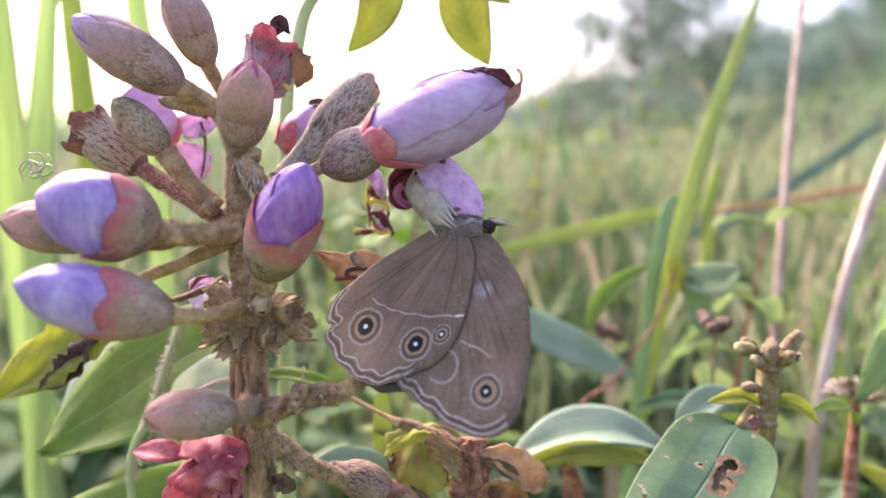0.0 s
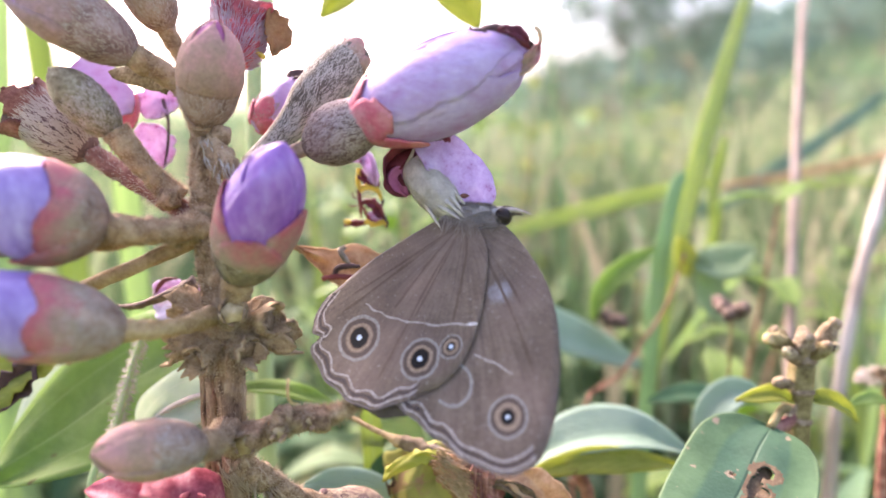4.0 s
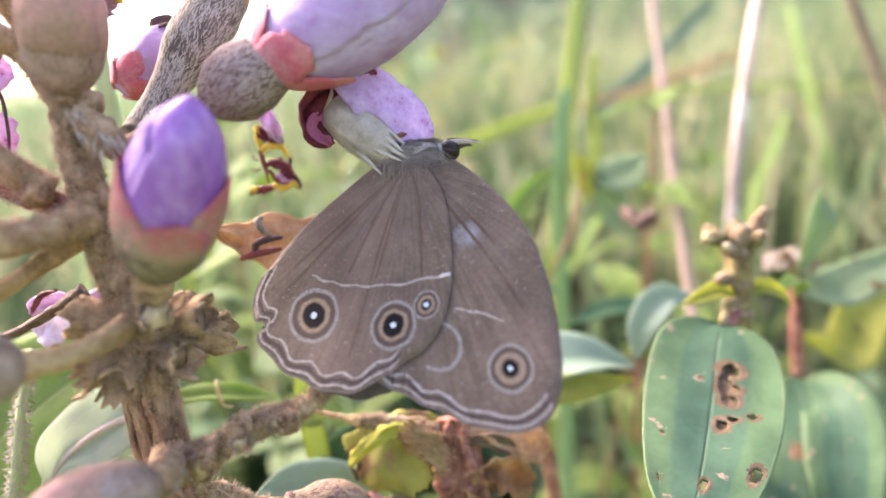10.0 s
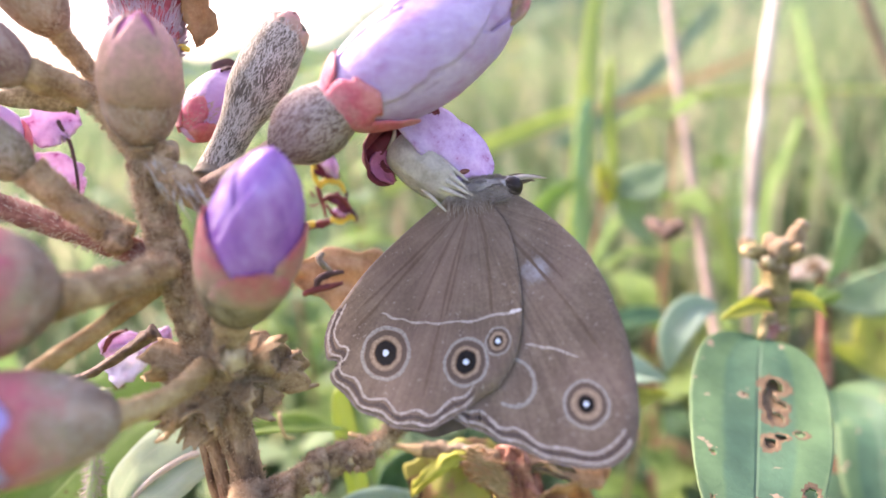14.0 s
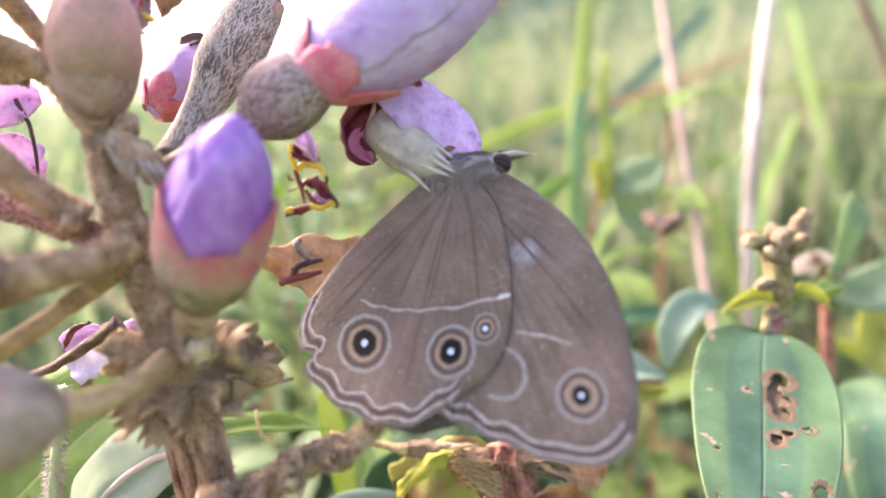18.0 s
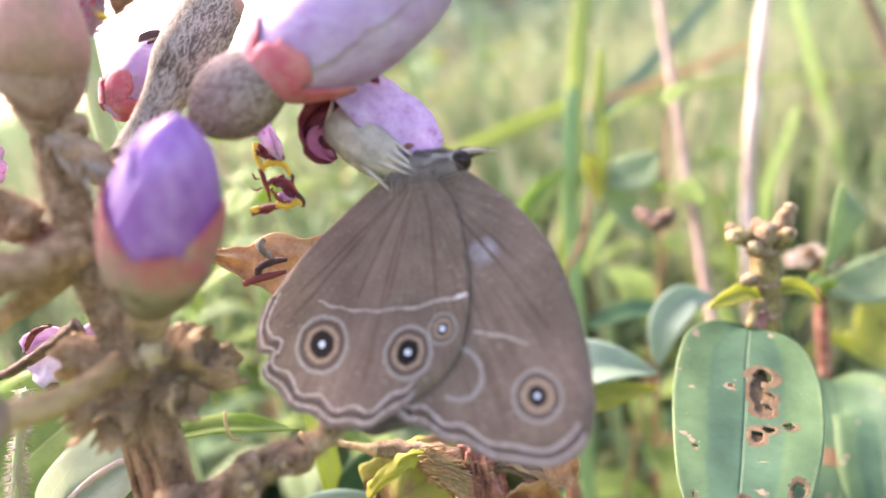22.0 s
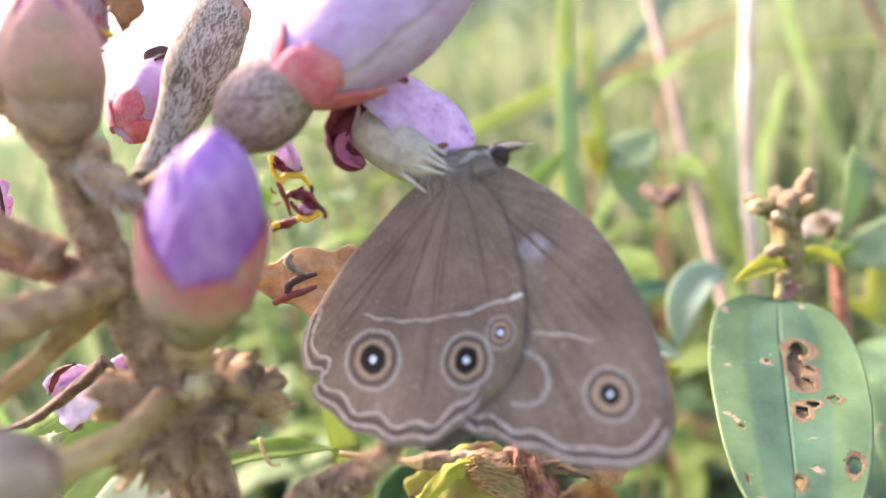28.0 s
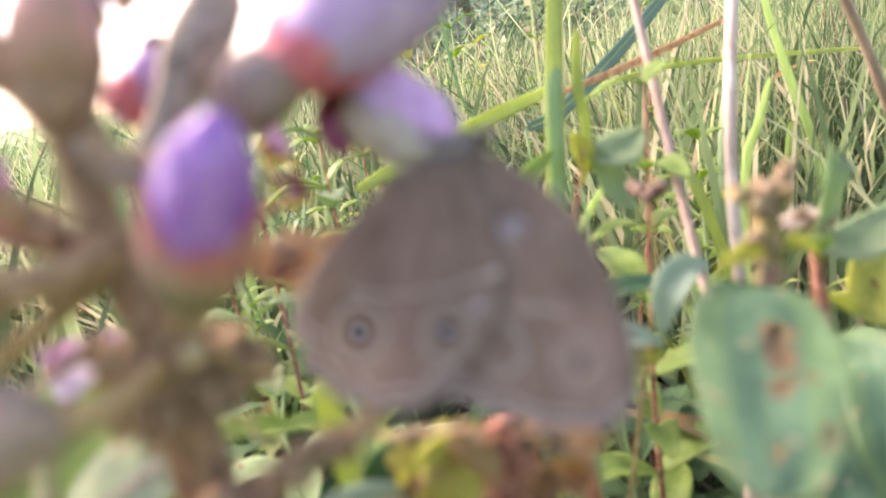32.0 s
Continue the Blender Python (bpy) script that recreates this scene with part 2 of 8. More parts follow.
M["cup_dark"] = plain("dark_capsule", [(0.36, (0.07, 0.055, 0.036)), (0.5, (0.13, 0.106, 0.074)), (0.64, (0.21, 0.18, 0.135))], 450, 4000, 0.85, 0.6, 0.0001)
M["blade_mid"] = plain("soft_green_blade", [(0.3, (0.19, 0.32, 0.15)), (0.7, (0.33, 0.48, 0.25))], 60, 900, 0.55, 0.3, tl=0.45, stretch=(1, 1, 0.1))
M["scale_grey"] = plain("grey_hairs", [(0.3, (0.36, 0.315, 0.25)), (0.7, (0.52, 0.47, 0.39))], 400, 4000, 0.85, 0.3)
M["scale_mauve"] = plain("mauve_scales", [(0.3, (0.32, 0.245, 0.225)), (0.7, (0.47, 0.38, 0.35))], 400, 4000, 0.8, 0.3, 0.00005)
M["crimson"] = plain("crimson_petal", [(0.34, (0.30, 0.045, 0.07)), (0.46, (0.50, 0.11, 0.145)), (0.56, (0.62, 0.22, 0.24)), (0.68, (0.76, 0.44, 0.43))], 420, 2600, 0.45, 0.6, 0.00015, tl=0.4)
M["bud_brown"] = plain("brown_mauve_bud", [(0.36, (0.045, 0.027, 0.018)), (0.5, (0.11, 0.07, 0.046)), (0.64, (0.20, 0.14, 0.10))], 700, 2600, 0.85, 0.8, 0.00015)
M["dried_rim"] = plain("dried_red_rim", [(0.36, (0.12, 0.04, 0.03)), (0.5, (0.25, 0.105, 0.08)), (0.64, (0.40, 0.22, 0.17))], 500, 3500, 0.8, 0.7, 0.00012, tl=0.2)
M["sepal_red"] = sepal_mat("red_sepal", (0.58, 0.24, 0.255), (0.60, 0.13, 0.185), (0.65, 0.25, 0.265), 0.25)
M["dry_light"] = plain("tan_dry_leaf", [(0.3, (0.26, 0.13, 0.06)), (0.45, (0.5, 0.29, 0.14)), (0.6, (0.66, 0.45, 0.26)), (0.72, (0.6, 0.30, 0.2))], 420, 2500, 0.75, 0.6, 0.00012, tl=0.3)
M["petal"] = plain("violet_petal", [(0.34, (0.20, 0.05, 0.28)), (0.46, (0.285, 0.11, 0.395)), (0.56, (0.38, 0.195, 0.50)), (0.68, (0.60, 0.42, 0.69))], 300, 1800, 0.2, 0.16, 0.0002, tl=0.10, spec=0.8, stretch=(1, 1, 0.45))
M["petal_mid"] = plain("lavender_petal", [(0.34, (0.22, 0.13, 0.36)), (0.46, (0.325, 0.225, 0.49)), (0.56, (0.43, 0.325, 0.59)), (0.68, (0.58, 0.48, 0.72))], 280, 1800, 0.36, 0.5, 0.00015, tl=0.15, spec=0.5, stretch=(1, 1, 0.5))
M["petal_pale"] = plain("lilac_petal", [(0.34, (0.45, 0.22, 0.45)), (0.44, (0.52, 0.34, 0.60)), (0.56, (0.60, 0.46, 0.71)), (0.68, (0.74, 0.62, 0.82))], 330, 1700, 0.4, 0.9, 0.00025, tl=0.3, stretch=(0.5, 1, 1))
M["petal_white"] = plain("whitish_petal", [(0.34, (0.62, 0.48, 0.62)), (0.5, (0.76, 0.68, 0.78)), (0.66, (0.86, 0.82, 0.88))], 400, 2500, 0.45, 0.3, 0.0001, tl=0.35)
M["petal_pink"] = plain("pink_petal", [(0.345, (0.40, 0.09, 0.26)), (0.39, (0.60, 0.36, 0.57)), (0.5, (0.70, 0.49, 0.70)), (0.66, (0.80, 0.65, 0.82))], 700, 3000, 0.5, 0.6, 0.00015, tl=0.4)
M["petal_lilac"] = plain("spotted_lilac_petal", [(0.345, (0.36, 0.13, 0.33)), (0.39, (0.50, 0.33, 0.56)), (0.5, (0.58, 0.425, 0.67)), (0.66, (0.69, 0.56, 0.76))], 1100, 3600, 0.5, 0.5, 0.0001, tl=0.3)
M["wilted"] = plain("wilted_petal", [(0.3, (0.05, 0.008, 0.012)), (0.55, (0.16, 0.02, 0.04)), (0.75, (0.3, 0.06, 0.1))], 300, 2500, 0.6, 0.6, 0.0001, tl=0.1)
M["dry"] = plain("dry_leaf", [(0.3, (0.16, 0.07, 0.03)), (0.5, (0.36, 0.19, 0.08)), (0.7, (0.52, 0.33, 0.17))], 260, 2500, 0.75, 0.6, 0.00012, tl=0.25)
M["dry_red"] = plain("dry_red_stalk", [(0.36, (0.095, 0.03, 0.02)), (0.48, (0.25, 0.10, 0.062)), (0.58, (0.38, 0.185, 0.12)), (0.68, (0.54, 0.34, 0.235))], 600, 3200, 0.85, 0.9, 0.0002)
M["dark_dry"] = plain("dark_withered", [(0.3, (0.03, 0.015, 0.015)), (0.6, (0.10, 0.05, 0.045)), (0.75, (0.22, 0.13, 0.1))], 300, 2500, 0.8, 0.8)
M["yellow"] = plain("yellow_anther", [(0.3, (0.55, 0.36, 0.03)), (0.7, (0.78, 0.62, 0.1))], 600, 4000, 0.5, 0.3, tl=0.2)
M["maroon"] = plain("maroon_filament", [(0.3, (0.10, 0.015, 0.02)), (0.7, (0.28, 0.06, 0.05))], 600, 4000, 0.5, 0.3)
M["stub_pith"] = plain("cut_pith", [(0.34, (0.36, 0.25, 0.11)), (0.5, (0.50, 0.38, 0.20)), (0.66, (0.62, 0.52, 0.33))], 900, 4000, 0.85, 0.5)
M["leaf_blue"] = leaf_mat("bluish_leaf", (0.03, 0.105, 0.042), (0.08, 0.18, 0.074), (0.028, 0.08, 0.034), 0.28, 0.7, spots=0.70, small_veins=0.12)
M["leaf_pale"] = leaf_mat("pale_leaf", (0.22, 0.325, 0.16), (0.32, 0.43, 0.23), (0.40, 0.48, 0.28), 0.55, 0.75)
M["leaf_down"] = leaf_mat("downy_leaf", (0.50, 0.58, 0.45), (0.60, 0.66, 0.54), (0.74, 0.74, 0.64), 0.62, 0.95, spots=0.75, small_veins=0.12)
M["leaf_green"] = leaf_mat("green_leaf", (0.185, 0.30, 0.06), (0.31, 0.44, 0.12), (0.38, 0.49, 0.18), 0.6, 0.5, small_veins=0.08)
M["leaf_yellow"] = leaf_mat("yellow_green_leaf", (0.32, 0.37, 0.06), (0.52, 0.54, 0.13), (0.24, 0.28, 0.05), 0.62, 0.6, spots=0.66, cross=26.0, small_veins=0.5)
M["leaf_fresh"] = leaf_mat("fresh_rim_leaf", (0.34, 0.35, 0.03), (0.50, 0.50, 0.07), (0.52, 0.44, 0.2), 0.3, 0.6, small_veins=0.05)
M["leaf_aged"] = leaf_mat("ageing_leaf", (0.27, 0.255, 0.055), (0.43, 0.42, 0.10), (0.35, 0.28, 0.10), 0.3, 0.7, (0.35, 0.22, 0.10), 0.58, small_veins=0.1)
M["blade"] = plain("grass_blade", [(0.3, (0.30, 0.38, 0.09)), (0.55, (0.44, 0.52, 0.16)), (0.75, (0.60, 0.64, 0.26))], 60, 900, 0.5, 0.3, tl=0.5, stretch=(1, 1, 0.1))
M["reed_brown"] = plain("brown_reed", [(0.3, (0.14, 0.095, 0.065)), (0.55, (0.27, 0.19, 0.135)), (0.75, (0.42, 0.32, 0.24))], 150, 1800, 0.6, 0.4, 0.0001, stretch=(1, 1, 0.08))
M["reed"] = plain("dry_reed", [(0.34, (0.25, 0.19, 0.145)), (0.5, (0.40, 0.33, 0.27)), (0.66, (0.54, 0.48, 0.42))], 150, 1800, 0.6, 0.4, 0.0001, stretch=(1, 1, 0.08))
M["reed_grey"] = plain("grey_reed", [(0.34, (0.17, 0.115, 0.085)), (0.5, (0.29, 0.21, 0.165)), (0.66, (0.42, 0.33, 0.27))], 150, 1800, 0.65, 0.4, 0.0001, stretch=(1, 1, 0.08))


def field_mat(name, stops, tl):
    """Grass and leaves of many colours, one per blade."""
    m, n, l = nodes_of(name)
    g = n.new("ShaderNodeNewGeometry")
    co = n.new("ShaderNodeTexCoord").outputs["Object"]
    col = ramp(n, l, g.outputs["Random Per Island"], stops)
    col = mixc(n, l, 0.6, col, ramp(n, l, noise_tex(n, l, co, 2.5, 6, 0.7), [(0.36, (0.12, 0.17, 0.13)), (0.64, (0.84, 0.8, 0.74))]), "OVERLAY")
    return finish(m, n, l, col, 0.75, through_light=tl, spec=0.25)


# distant grass: bluer than the near grass, with haze tinted into the colour
M["grass_far"] = field_mat("hazed_field_grass", [(0.0, (0.07, 0.135, 0.075)), (0.3, (0.13, 0.205, 0.115)), (0.6, (0.20, 0.275, 0.155)), (0.85, (0.28, 0.33, 0.20)), (1.0, (0.38, 0.36, 0.25))], 0.4)
M["grass"] = field_mat("field_grass", [(0.0, (0.055, 0.10, 0.048)), (0.22, (0.11, 0.172, 0.082)), (0.42, (0.185, 0.262, 0.125)), (0.62, (0.28, 0.348, 0.178)), (0.78, (0.39, 0.43, 0.245)), (0.92, (0.48, 0.445, 0.315)), (1.0, (0.34, 0.265, 0.185))], 0.4)
M["weeds"] = field_mat("weed_leaves", [(0.0, (0.07, 0.14, 0.06)), (0.35, (0.12, 0.22, 0.1)), (0.6, (0.18, 0.29, 0.16)), (0.8, (0.22, 0.30, 0.17)), (0.93, (0.27, 0.31, 0.13)), (1.0, (0.38, 0.22, 0.12))], 0.35)
M["litter"] = field_mat("dead_straw", [(0.0, (0.09, 0.065, 0.045)), (0.5, (0.22, 0.17, 0.12)), (1.0, (0.40, 0.34, 0.26))], 0.1)
M["blade_pale"] = plain("pale_grass_blade", [(0.3, (0.34, 0.46, 0.20)), (0.55, (0.50, 0.62, 0.32)), (0.75, (0.64, 0.72, 0.44))], 60, 900, 0.5, 0.3, tl=0.7, stretch=(1, 1, 0.1))
M["blade_blue"] = plain("blue_grass_blade", [(0.3, (0.11, 0.20, 0.145)), (0.7, (0.19, 0.31, 0.235))], 60, 900, 0.5, 0.3, tl=0.35, stretch=(1, 1, 0.1))
M["bract"] = plain("grey_bract", [(0.36, (0.12, 0.09, 0.066)), (0.5, (0.25, 0.20, 0.155)), (0.64, (0.42, 0.36, 0.29))], 700, 3500, 0.9, 0.8, 0.00015)
M["magenta"] = plain("magenta_tip", [(0.3, (0.30, 0.06, 0.16)), (0.7, (0.5, 0.16, 0.3))], 500, 3500, 0.6, 0.4)
M["browned"] = plain("browned_rim", [(0.3, (0.045, 0.026, 0.012)), (0.5, (0.11, 0.07, 0.033)), (0.7, (0.21, 0.145, 0.075))], 700, 3500, 0.8, 0.6, 0.0001)
M["hair"] = plain("brown_hairs", [(0.3, (0.36, 0.26, 0.155)), (0.7, (0.62, 0.49, 0.33))], 700, 3500, 0.7, 0.2, tl=0.3)
M["leaf_mid"] = plain("pale_midrib", [(0.3, (0.3, 0.4, 0.16)), (0.7, (0.42, 0.5, 0.26))], 300, 2500, 0.6, 0.3)
# tree crowns: distance haze is put into this paler, bluish green
M["crown"] = field_mat("hazed_tree_leaves", [(0.0, (0.09, 0.15, 0.12)), (0.5, (0.135, 0.20, 0.16)), (1.0, (0.19, 0.265, 0.21))], 0.5)
M["bush_leaves"] = field_mat("bush_leaves", [(0.0, (0.035, 0.075, 0.045)), (0.5, (0.07, 0.13, 0.075)), (0.85, (0.13, 0.19, 0.10)), (1.0, (0.26, 0.17, 0.11))], 0.3)
# far woods: the air's haze is painted in as a blue-grey cast
M["woods"] = field_mat("hazed_far_leaves", [(0.0, (0.085, 0.155, 0.14)), (0.5, (0.12, 0.20, 0.175)), (1.0, (0.165, 0.25, 0.21))], 0.45)
M["trunk"] = plain("tree_bark", [(0.3, (0.1, 0.08, 0.06)), (0.7, (0.28, 0.24, 0.2))], 8, 60, 0.9, 0.8, 0.01)


def ground_mat():
    m, n, l = nodes_of("grassy_ground")
    co = n.new("ShaderNodeTexCoord").outputs["Object"]
    a, b = noise_tex(n, l, co, 0.25, 6), noise_tex(n, l, co, 14, 6, 0.7)
    col = ramp(n, l, math_n(n, l, "ADD", math_n(n, l, "MULTIPLY", a, 0.5), math_n(n, l, "MULTIPLY", b, 0.5)),
               [(0.35, (0.05, 0.085, 0.025)), (0.5, (0.12, 0.19, 0.05)), (0.62, (0.2, 0.27, 0.09)), (0.75, (0.27, 0.27, 0.12))])
    return finish(m, n, l, col, 0.9, b, 0.8, 0.05)


M["ground"] = ground_mat()

# ---- shaping helpers ----
def P(x, y, z):
    return Vector((x * C, y * C, z * C))


def thing(name, at, label, category, group="", turn=None):
    ob = new(name)
    ob.matrix_world = Matrix.Translation(at) if turn is None else turn
    return tagged(ob, label, category, group)


def part(name, bm, material, parent, label="", rim=""):
    """Links a bmesh, given in the thing's space, as one mesh object under a thing or part."""
    me = bpy.data.meshes.new(name)
    bmesh.ops.recalc_face_normals(bm, faces=bm.faces)
    bm.to_mesh(me)
    bm.free()
    for f in me.polygons:
        f.use_smooth = True
    me.materials.append(M[material] if isinstance(material, str) else material)
    if rim:
        me.materials.append(M[rim])
    ob = new(name, me)
    ob.parent = parent
    if label:
        tagged(ob, label)
    return ob


def thicken(bm, thick):
    """Gives an open sheet a thickness, with a closed rim."""
    bm.normal_update()
    faces = bm.faces[:]
    uvl = bm.loops.layers.uv.active
    rim = [e for e in bm.edges if len(e.link_faces) == 1]
    twin = {v: bm.verts.new(v.co - v.normal * thick) for v in bm.verts[:]}
    for f in faces:
        g = bm.faces.new([twin[v] for v in reversed(f.verts)])
        g.material_index = f.material_index
        if uvl:
            for a, b in zip(g.loops, reversed(f.loops[:])):
                a[uvl].uv = b[uvl].uv
    for e in rim:
        lp = e.link_loops[0]
        a, b = lp.vert, lp.link_loop_next.vert
        g = bm.faces.new((b, a, twin[a], twin[b]))
        if uvl:
            for k, q in zip(g.loops, (lp.link_loop_next, lp, lp, lp.link_loop_next)):
                k[uvl].uv = q[uvl].uv


def spline(pts, n):
    """A smooth curve through the points (Catmull-Rom)."""
    pts = [Vector(p) for p in pts]
    if len(pts) == 2:
        return [pts[0].lerp(pts[1], i / (n - 1)) for i in range(n)]
    ext = [2 * pts[0] - pts[1]] + pts + [2 * pts[-1] - pts[-2]]
    out = []
    for i in range(n):
        s = i / (n - 1) * (len(pts) - 1)
        k = min(int(s), len(pts) - 2)
        t = s - k
        a, b, c, d = ext[k:k + 4]
        out.append(0.5 * ((2 * b) + (c - a) * t + (2 * a - 5 * b + 4 * c - d) * t * t + (3 * b - a - 3 * c + d) * t ** 3))
    return out


def lerp_list(vals, n):
    return [float(v) for v in np.interp(np.linspace(0, 1, n), np.linspace(0, 1, len(vals)), vals)]


def frames(line):
    side = None
    for i, p in enumerate(line):
        t = (line[min(i + 1, len(line) - 1)] - line[max(i - 1, 0)]).normalized()
        if side is None:
            side = t.orthogonal().normalized()
        side = (side - t * side.dot(t)).normalized()
        yield p, t, side, t.cross(side)


def skin(bm, rings, close_ends=True):
    n = len(rings[0])
    for a, b in zip(rings, rings[1:]):
        for j in range(n):
            bm.faces.new((a[j], a[(j + 1) % n], b[(j + 1) % n], b[j]))
    if close_ends:
        bm.faces.new(rings[0][::-1])
        bm.faces.new(rings[-1])


def tube(pts, radii, n=16, seg=9, wob=0.0, ribs=0, rib=0.0, bm=None, seed=0, fine=0.0):
    """A bent, tapered tube; radii in the units of the points. wob: uneven girth; ribs: long ridges; fine: grain of the bark."""
    bm = bm or bmesh.new()
    line, rad = spline(pts, n), lerp_list(radii, n)
    rings = []
    for i, (p, t, a, b) in enumerate(frames(line)):
        ring = []
        for j in range(seg):
            th = 2 * math.pi * j / seg
            r = rad[i] * (1 + rib * math.cos(ribs * th))
            if wob:
                r *= 1 + wob * noise.noise(Vector((seed * 3.1 + math.cos(th) * 1.5, math.sin(th) * 1.5, i * 11.0 / n)))
            if fine:
                q = (p + (a * math.cos(th) + b * math.sin(th)) * r) * 1100
                r *= 1 + fine * (noise.noise(q) + 0.7 * noise.noise(q * 2.3) - 0.5 * abs(noise.noise(q * 0.5)))
            ring.append(bm.verts.new(p + (a * math.cos(th) + b * math.sin(th)) * r))
        rings.append(ring)
    skin(bm, rings)
    return bm


def turned(a, b, prof, seg=28, shape=None, n=26, bm=None):
    """A body turned about the axis from a to b; prof: (share along, radius). shape(s, th): factor on the radius."""
    bm = bm or bmesh.new()
    ax = (b - a)
    t = ax.normalized()
    u = t.orthogonal().normalized()
    v = t.cross(u)
    xs, rs = [p[0] for p in prof], [p[1] for p in prof]
    rings = []
    for i in range(n):
        s = i / (n - 1)
        r = max(smooth_at(s, xs, rs), 1e-6)
        ring = []
        for j in range(seg):
            th = 2 * math.pi * j / seg
            k = shape(s, th) if shape else 1.0
            ring.append(bm.verts.new(a + ax * s + (u * math.cos(th) + v * math.sin(th)) * r * k))
        rings.append(ring)
    skin(bm, rings)
    return bm


def smooth_at(s, xs, rs):
    """A rounded reading of a profile."""
    for k in range(len(xs) - 1):
        if s <= xs[k + 1]:
            break
    x0, x1 = xs[k], xs[k + 1]
    t = (s - x0) / max(x1 - x0, 1e-9)
    m0 = (rs[k + 1] - rs[k - 1]) / (xs[k + 1] - xs[k - 1]) if k > 0 else (rs[k + 1] - rs[k]) / (x1 - x0) * 1.6
    m1 = (rs[k + 2] - rs[k]) / (xs[k + 2] - xs[k]) if k < len(xs) - 2 else (rs[k + 1] - rs[k]) / (x1 - x0) * 1.6
    h = x1 - x0
    return (2 * t ** 3 - 3 * t * t + 1) * rs[k] + (t ** 3 - 2 * t * t + t) * h * m0 + (3 * t * t - 2 * t ** 3) * rs[k + 1] + (t ** 3 - t * t) * h * m1


def coat(a, b, prof, count, length, wide, seed, s0=0.05, s1=0.95, lift=0.35, swirl=0.4):
    """Small pointed scales lying on a turned body, as one joined piece."""
    rnd = random.Random(seed)
    bm = bmesh.new()
    ax = b - a
    t = ax.normalized()
    u = t.orthogonal().normalized()
    v = t.cross(u)
    xs, rs = [p[0] for p in prof], [p[1] for p in prof]
    for i in range(count):
        s = s0 + (s1 - s0) * (i + rnd.random()) / count
        th = i * 2.39996 + rnd.uniform(-0.5, 0.5)
        r = max(smooth_at(s, xs, rs), 1e-6)
        slope = (smooth_at(min(s + 0.02, 1), xs, rs) - smooth_at(max(s - 0.02, 0), xs, rs)) / (0.04 * ax.length)
        out = u * math.cos(th) + v * math.sin(th)
        along = (t + out * slope).normalized()
        nrm = (out - t * slope).normalized()
        across = along.cross(nrm)
        along = (along + across * rnd.uniform(-swirl, swirl)).normalized()
        p = a + ax * s + out * r
        k = rnd.uniform(0.7, 1.3)
        L, w = length * k, wide * k
        q = [p - across * w, p + along * L * 0.45 + nrm * w * 0.9, p + across * w, p + along * L + nrm * L * lift, p - nrm * w * 0.4]
        vs = [bm.verts.new(c) for c in q]
        bm.faces.new((vs[0], vs[1], vs[3]))
        bm.faces.new((vs[1], vs[2], vs[3]))
        bm.faces.new((vs[0], vs[4], vs[1]))
        bm.faces.new((vs[4], vs[2], vs[1]))
    return bm


def leaf(line, up, width, n=22, m=11, fold=0.25, wave=0.0, belly=0.45, point=1.0, thick=0.02, seed=0, holes=(), ragged=0.0, roll_end=0.0):
    """A leaf along a line of points (metres), width and thick in centimetres. holes: (u, v, ru, rv) in 0..1."""
    bm = bmesh.new()
    uvl = bm.loops.layers.uv.new("uv")
    line = spline(line, n)
    rows = []
    for i, p in enumerate(line):
        s = i / (n - 1)
        t = (line[min(i + 1, n - 1)] - line[max(i - 1, 0)]).normalized()
        side = t.cross(up).normalized()
        nr = side.cross(t).normalized()
        if roll_end:
            side = (side * math.cos(roll_end * s) + nr * math.sin(roll_end * s)).normalized()
            nr = side.cross(t).normalized()
        e = math.log(0.5) / math.log(belly)
        w = width * C * 0.5 * max(math.sin(math.pi * s ** e), 0.0) ** (0.75 * point) if 0 < s < 1 else width * C * 0.02
        row = []
        for j in range(m):
            x = 2 * j / (m - 1) - 1
            edge = 1 + ragged * noise.noise(Vector((seed + (3 if x > 0 else 0), s * 9, 0))) * abs(x) ** 3
            d = side * (w * x * edge) + nr * (w * fold * (abs(x) ** 1.4) + wave * C * noise.noise(Vector((s * 4 + seed * 7.7, x * 1.5, 0.3))))
            row.append((bm.verts.new(p + d), (j / (m - 1), s)))
        rows.append(row)
    for a, b in zip(rows, rows[1:]):
        for j in range(m - 1):
            q = (a[j], a[j + 1], b[j + 1], b[j])
            cu, cv = sum(k[1][0] for k in q) / 4, sum(k[1][1] for k in q) / 4
            if any(((cu - hu) / ru) ** 2 + ((cv - hv) / rv) ** 2 < 0.6 + 0.5 * noise.noise(Vector((cu * 13, cv * 13, seed))) for hu, hv, ru, rv in holes):
                continue
            f = bm.faces.new([k[0] for k in q])
            if any(((cu - hu) / ru) ** 2 + ((cv - hv) / rv) ** 2 < 1.8 + 0.7 * noise.noise(Vector((cu * 21, cv * 21, seed + 5))) for hu, hv, ru, rv in holes):
                f.material_index = 1
            for lp, k in zip(f.loops, q):
                lp[uvl].uv = k[1]
    lone = [v for v in bm.verts if not v.link_faces]
    bmesh.ops.delete(bm, geom=lone, context="VERTS")
    bmesh.ops.recalc_face_normals(bm, faces=bm.faces)
    thicken(bm, thick * C)
    return bm


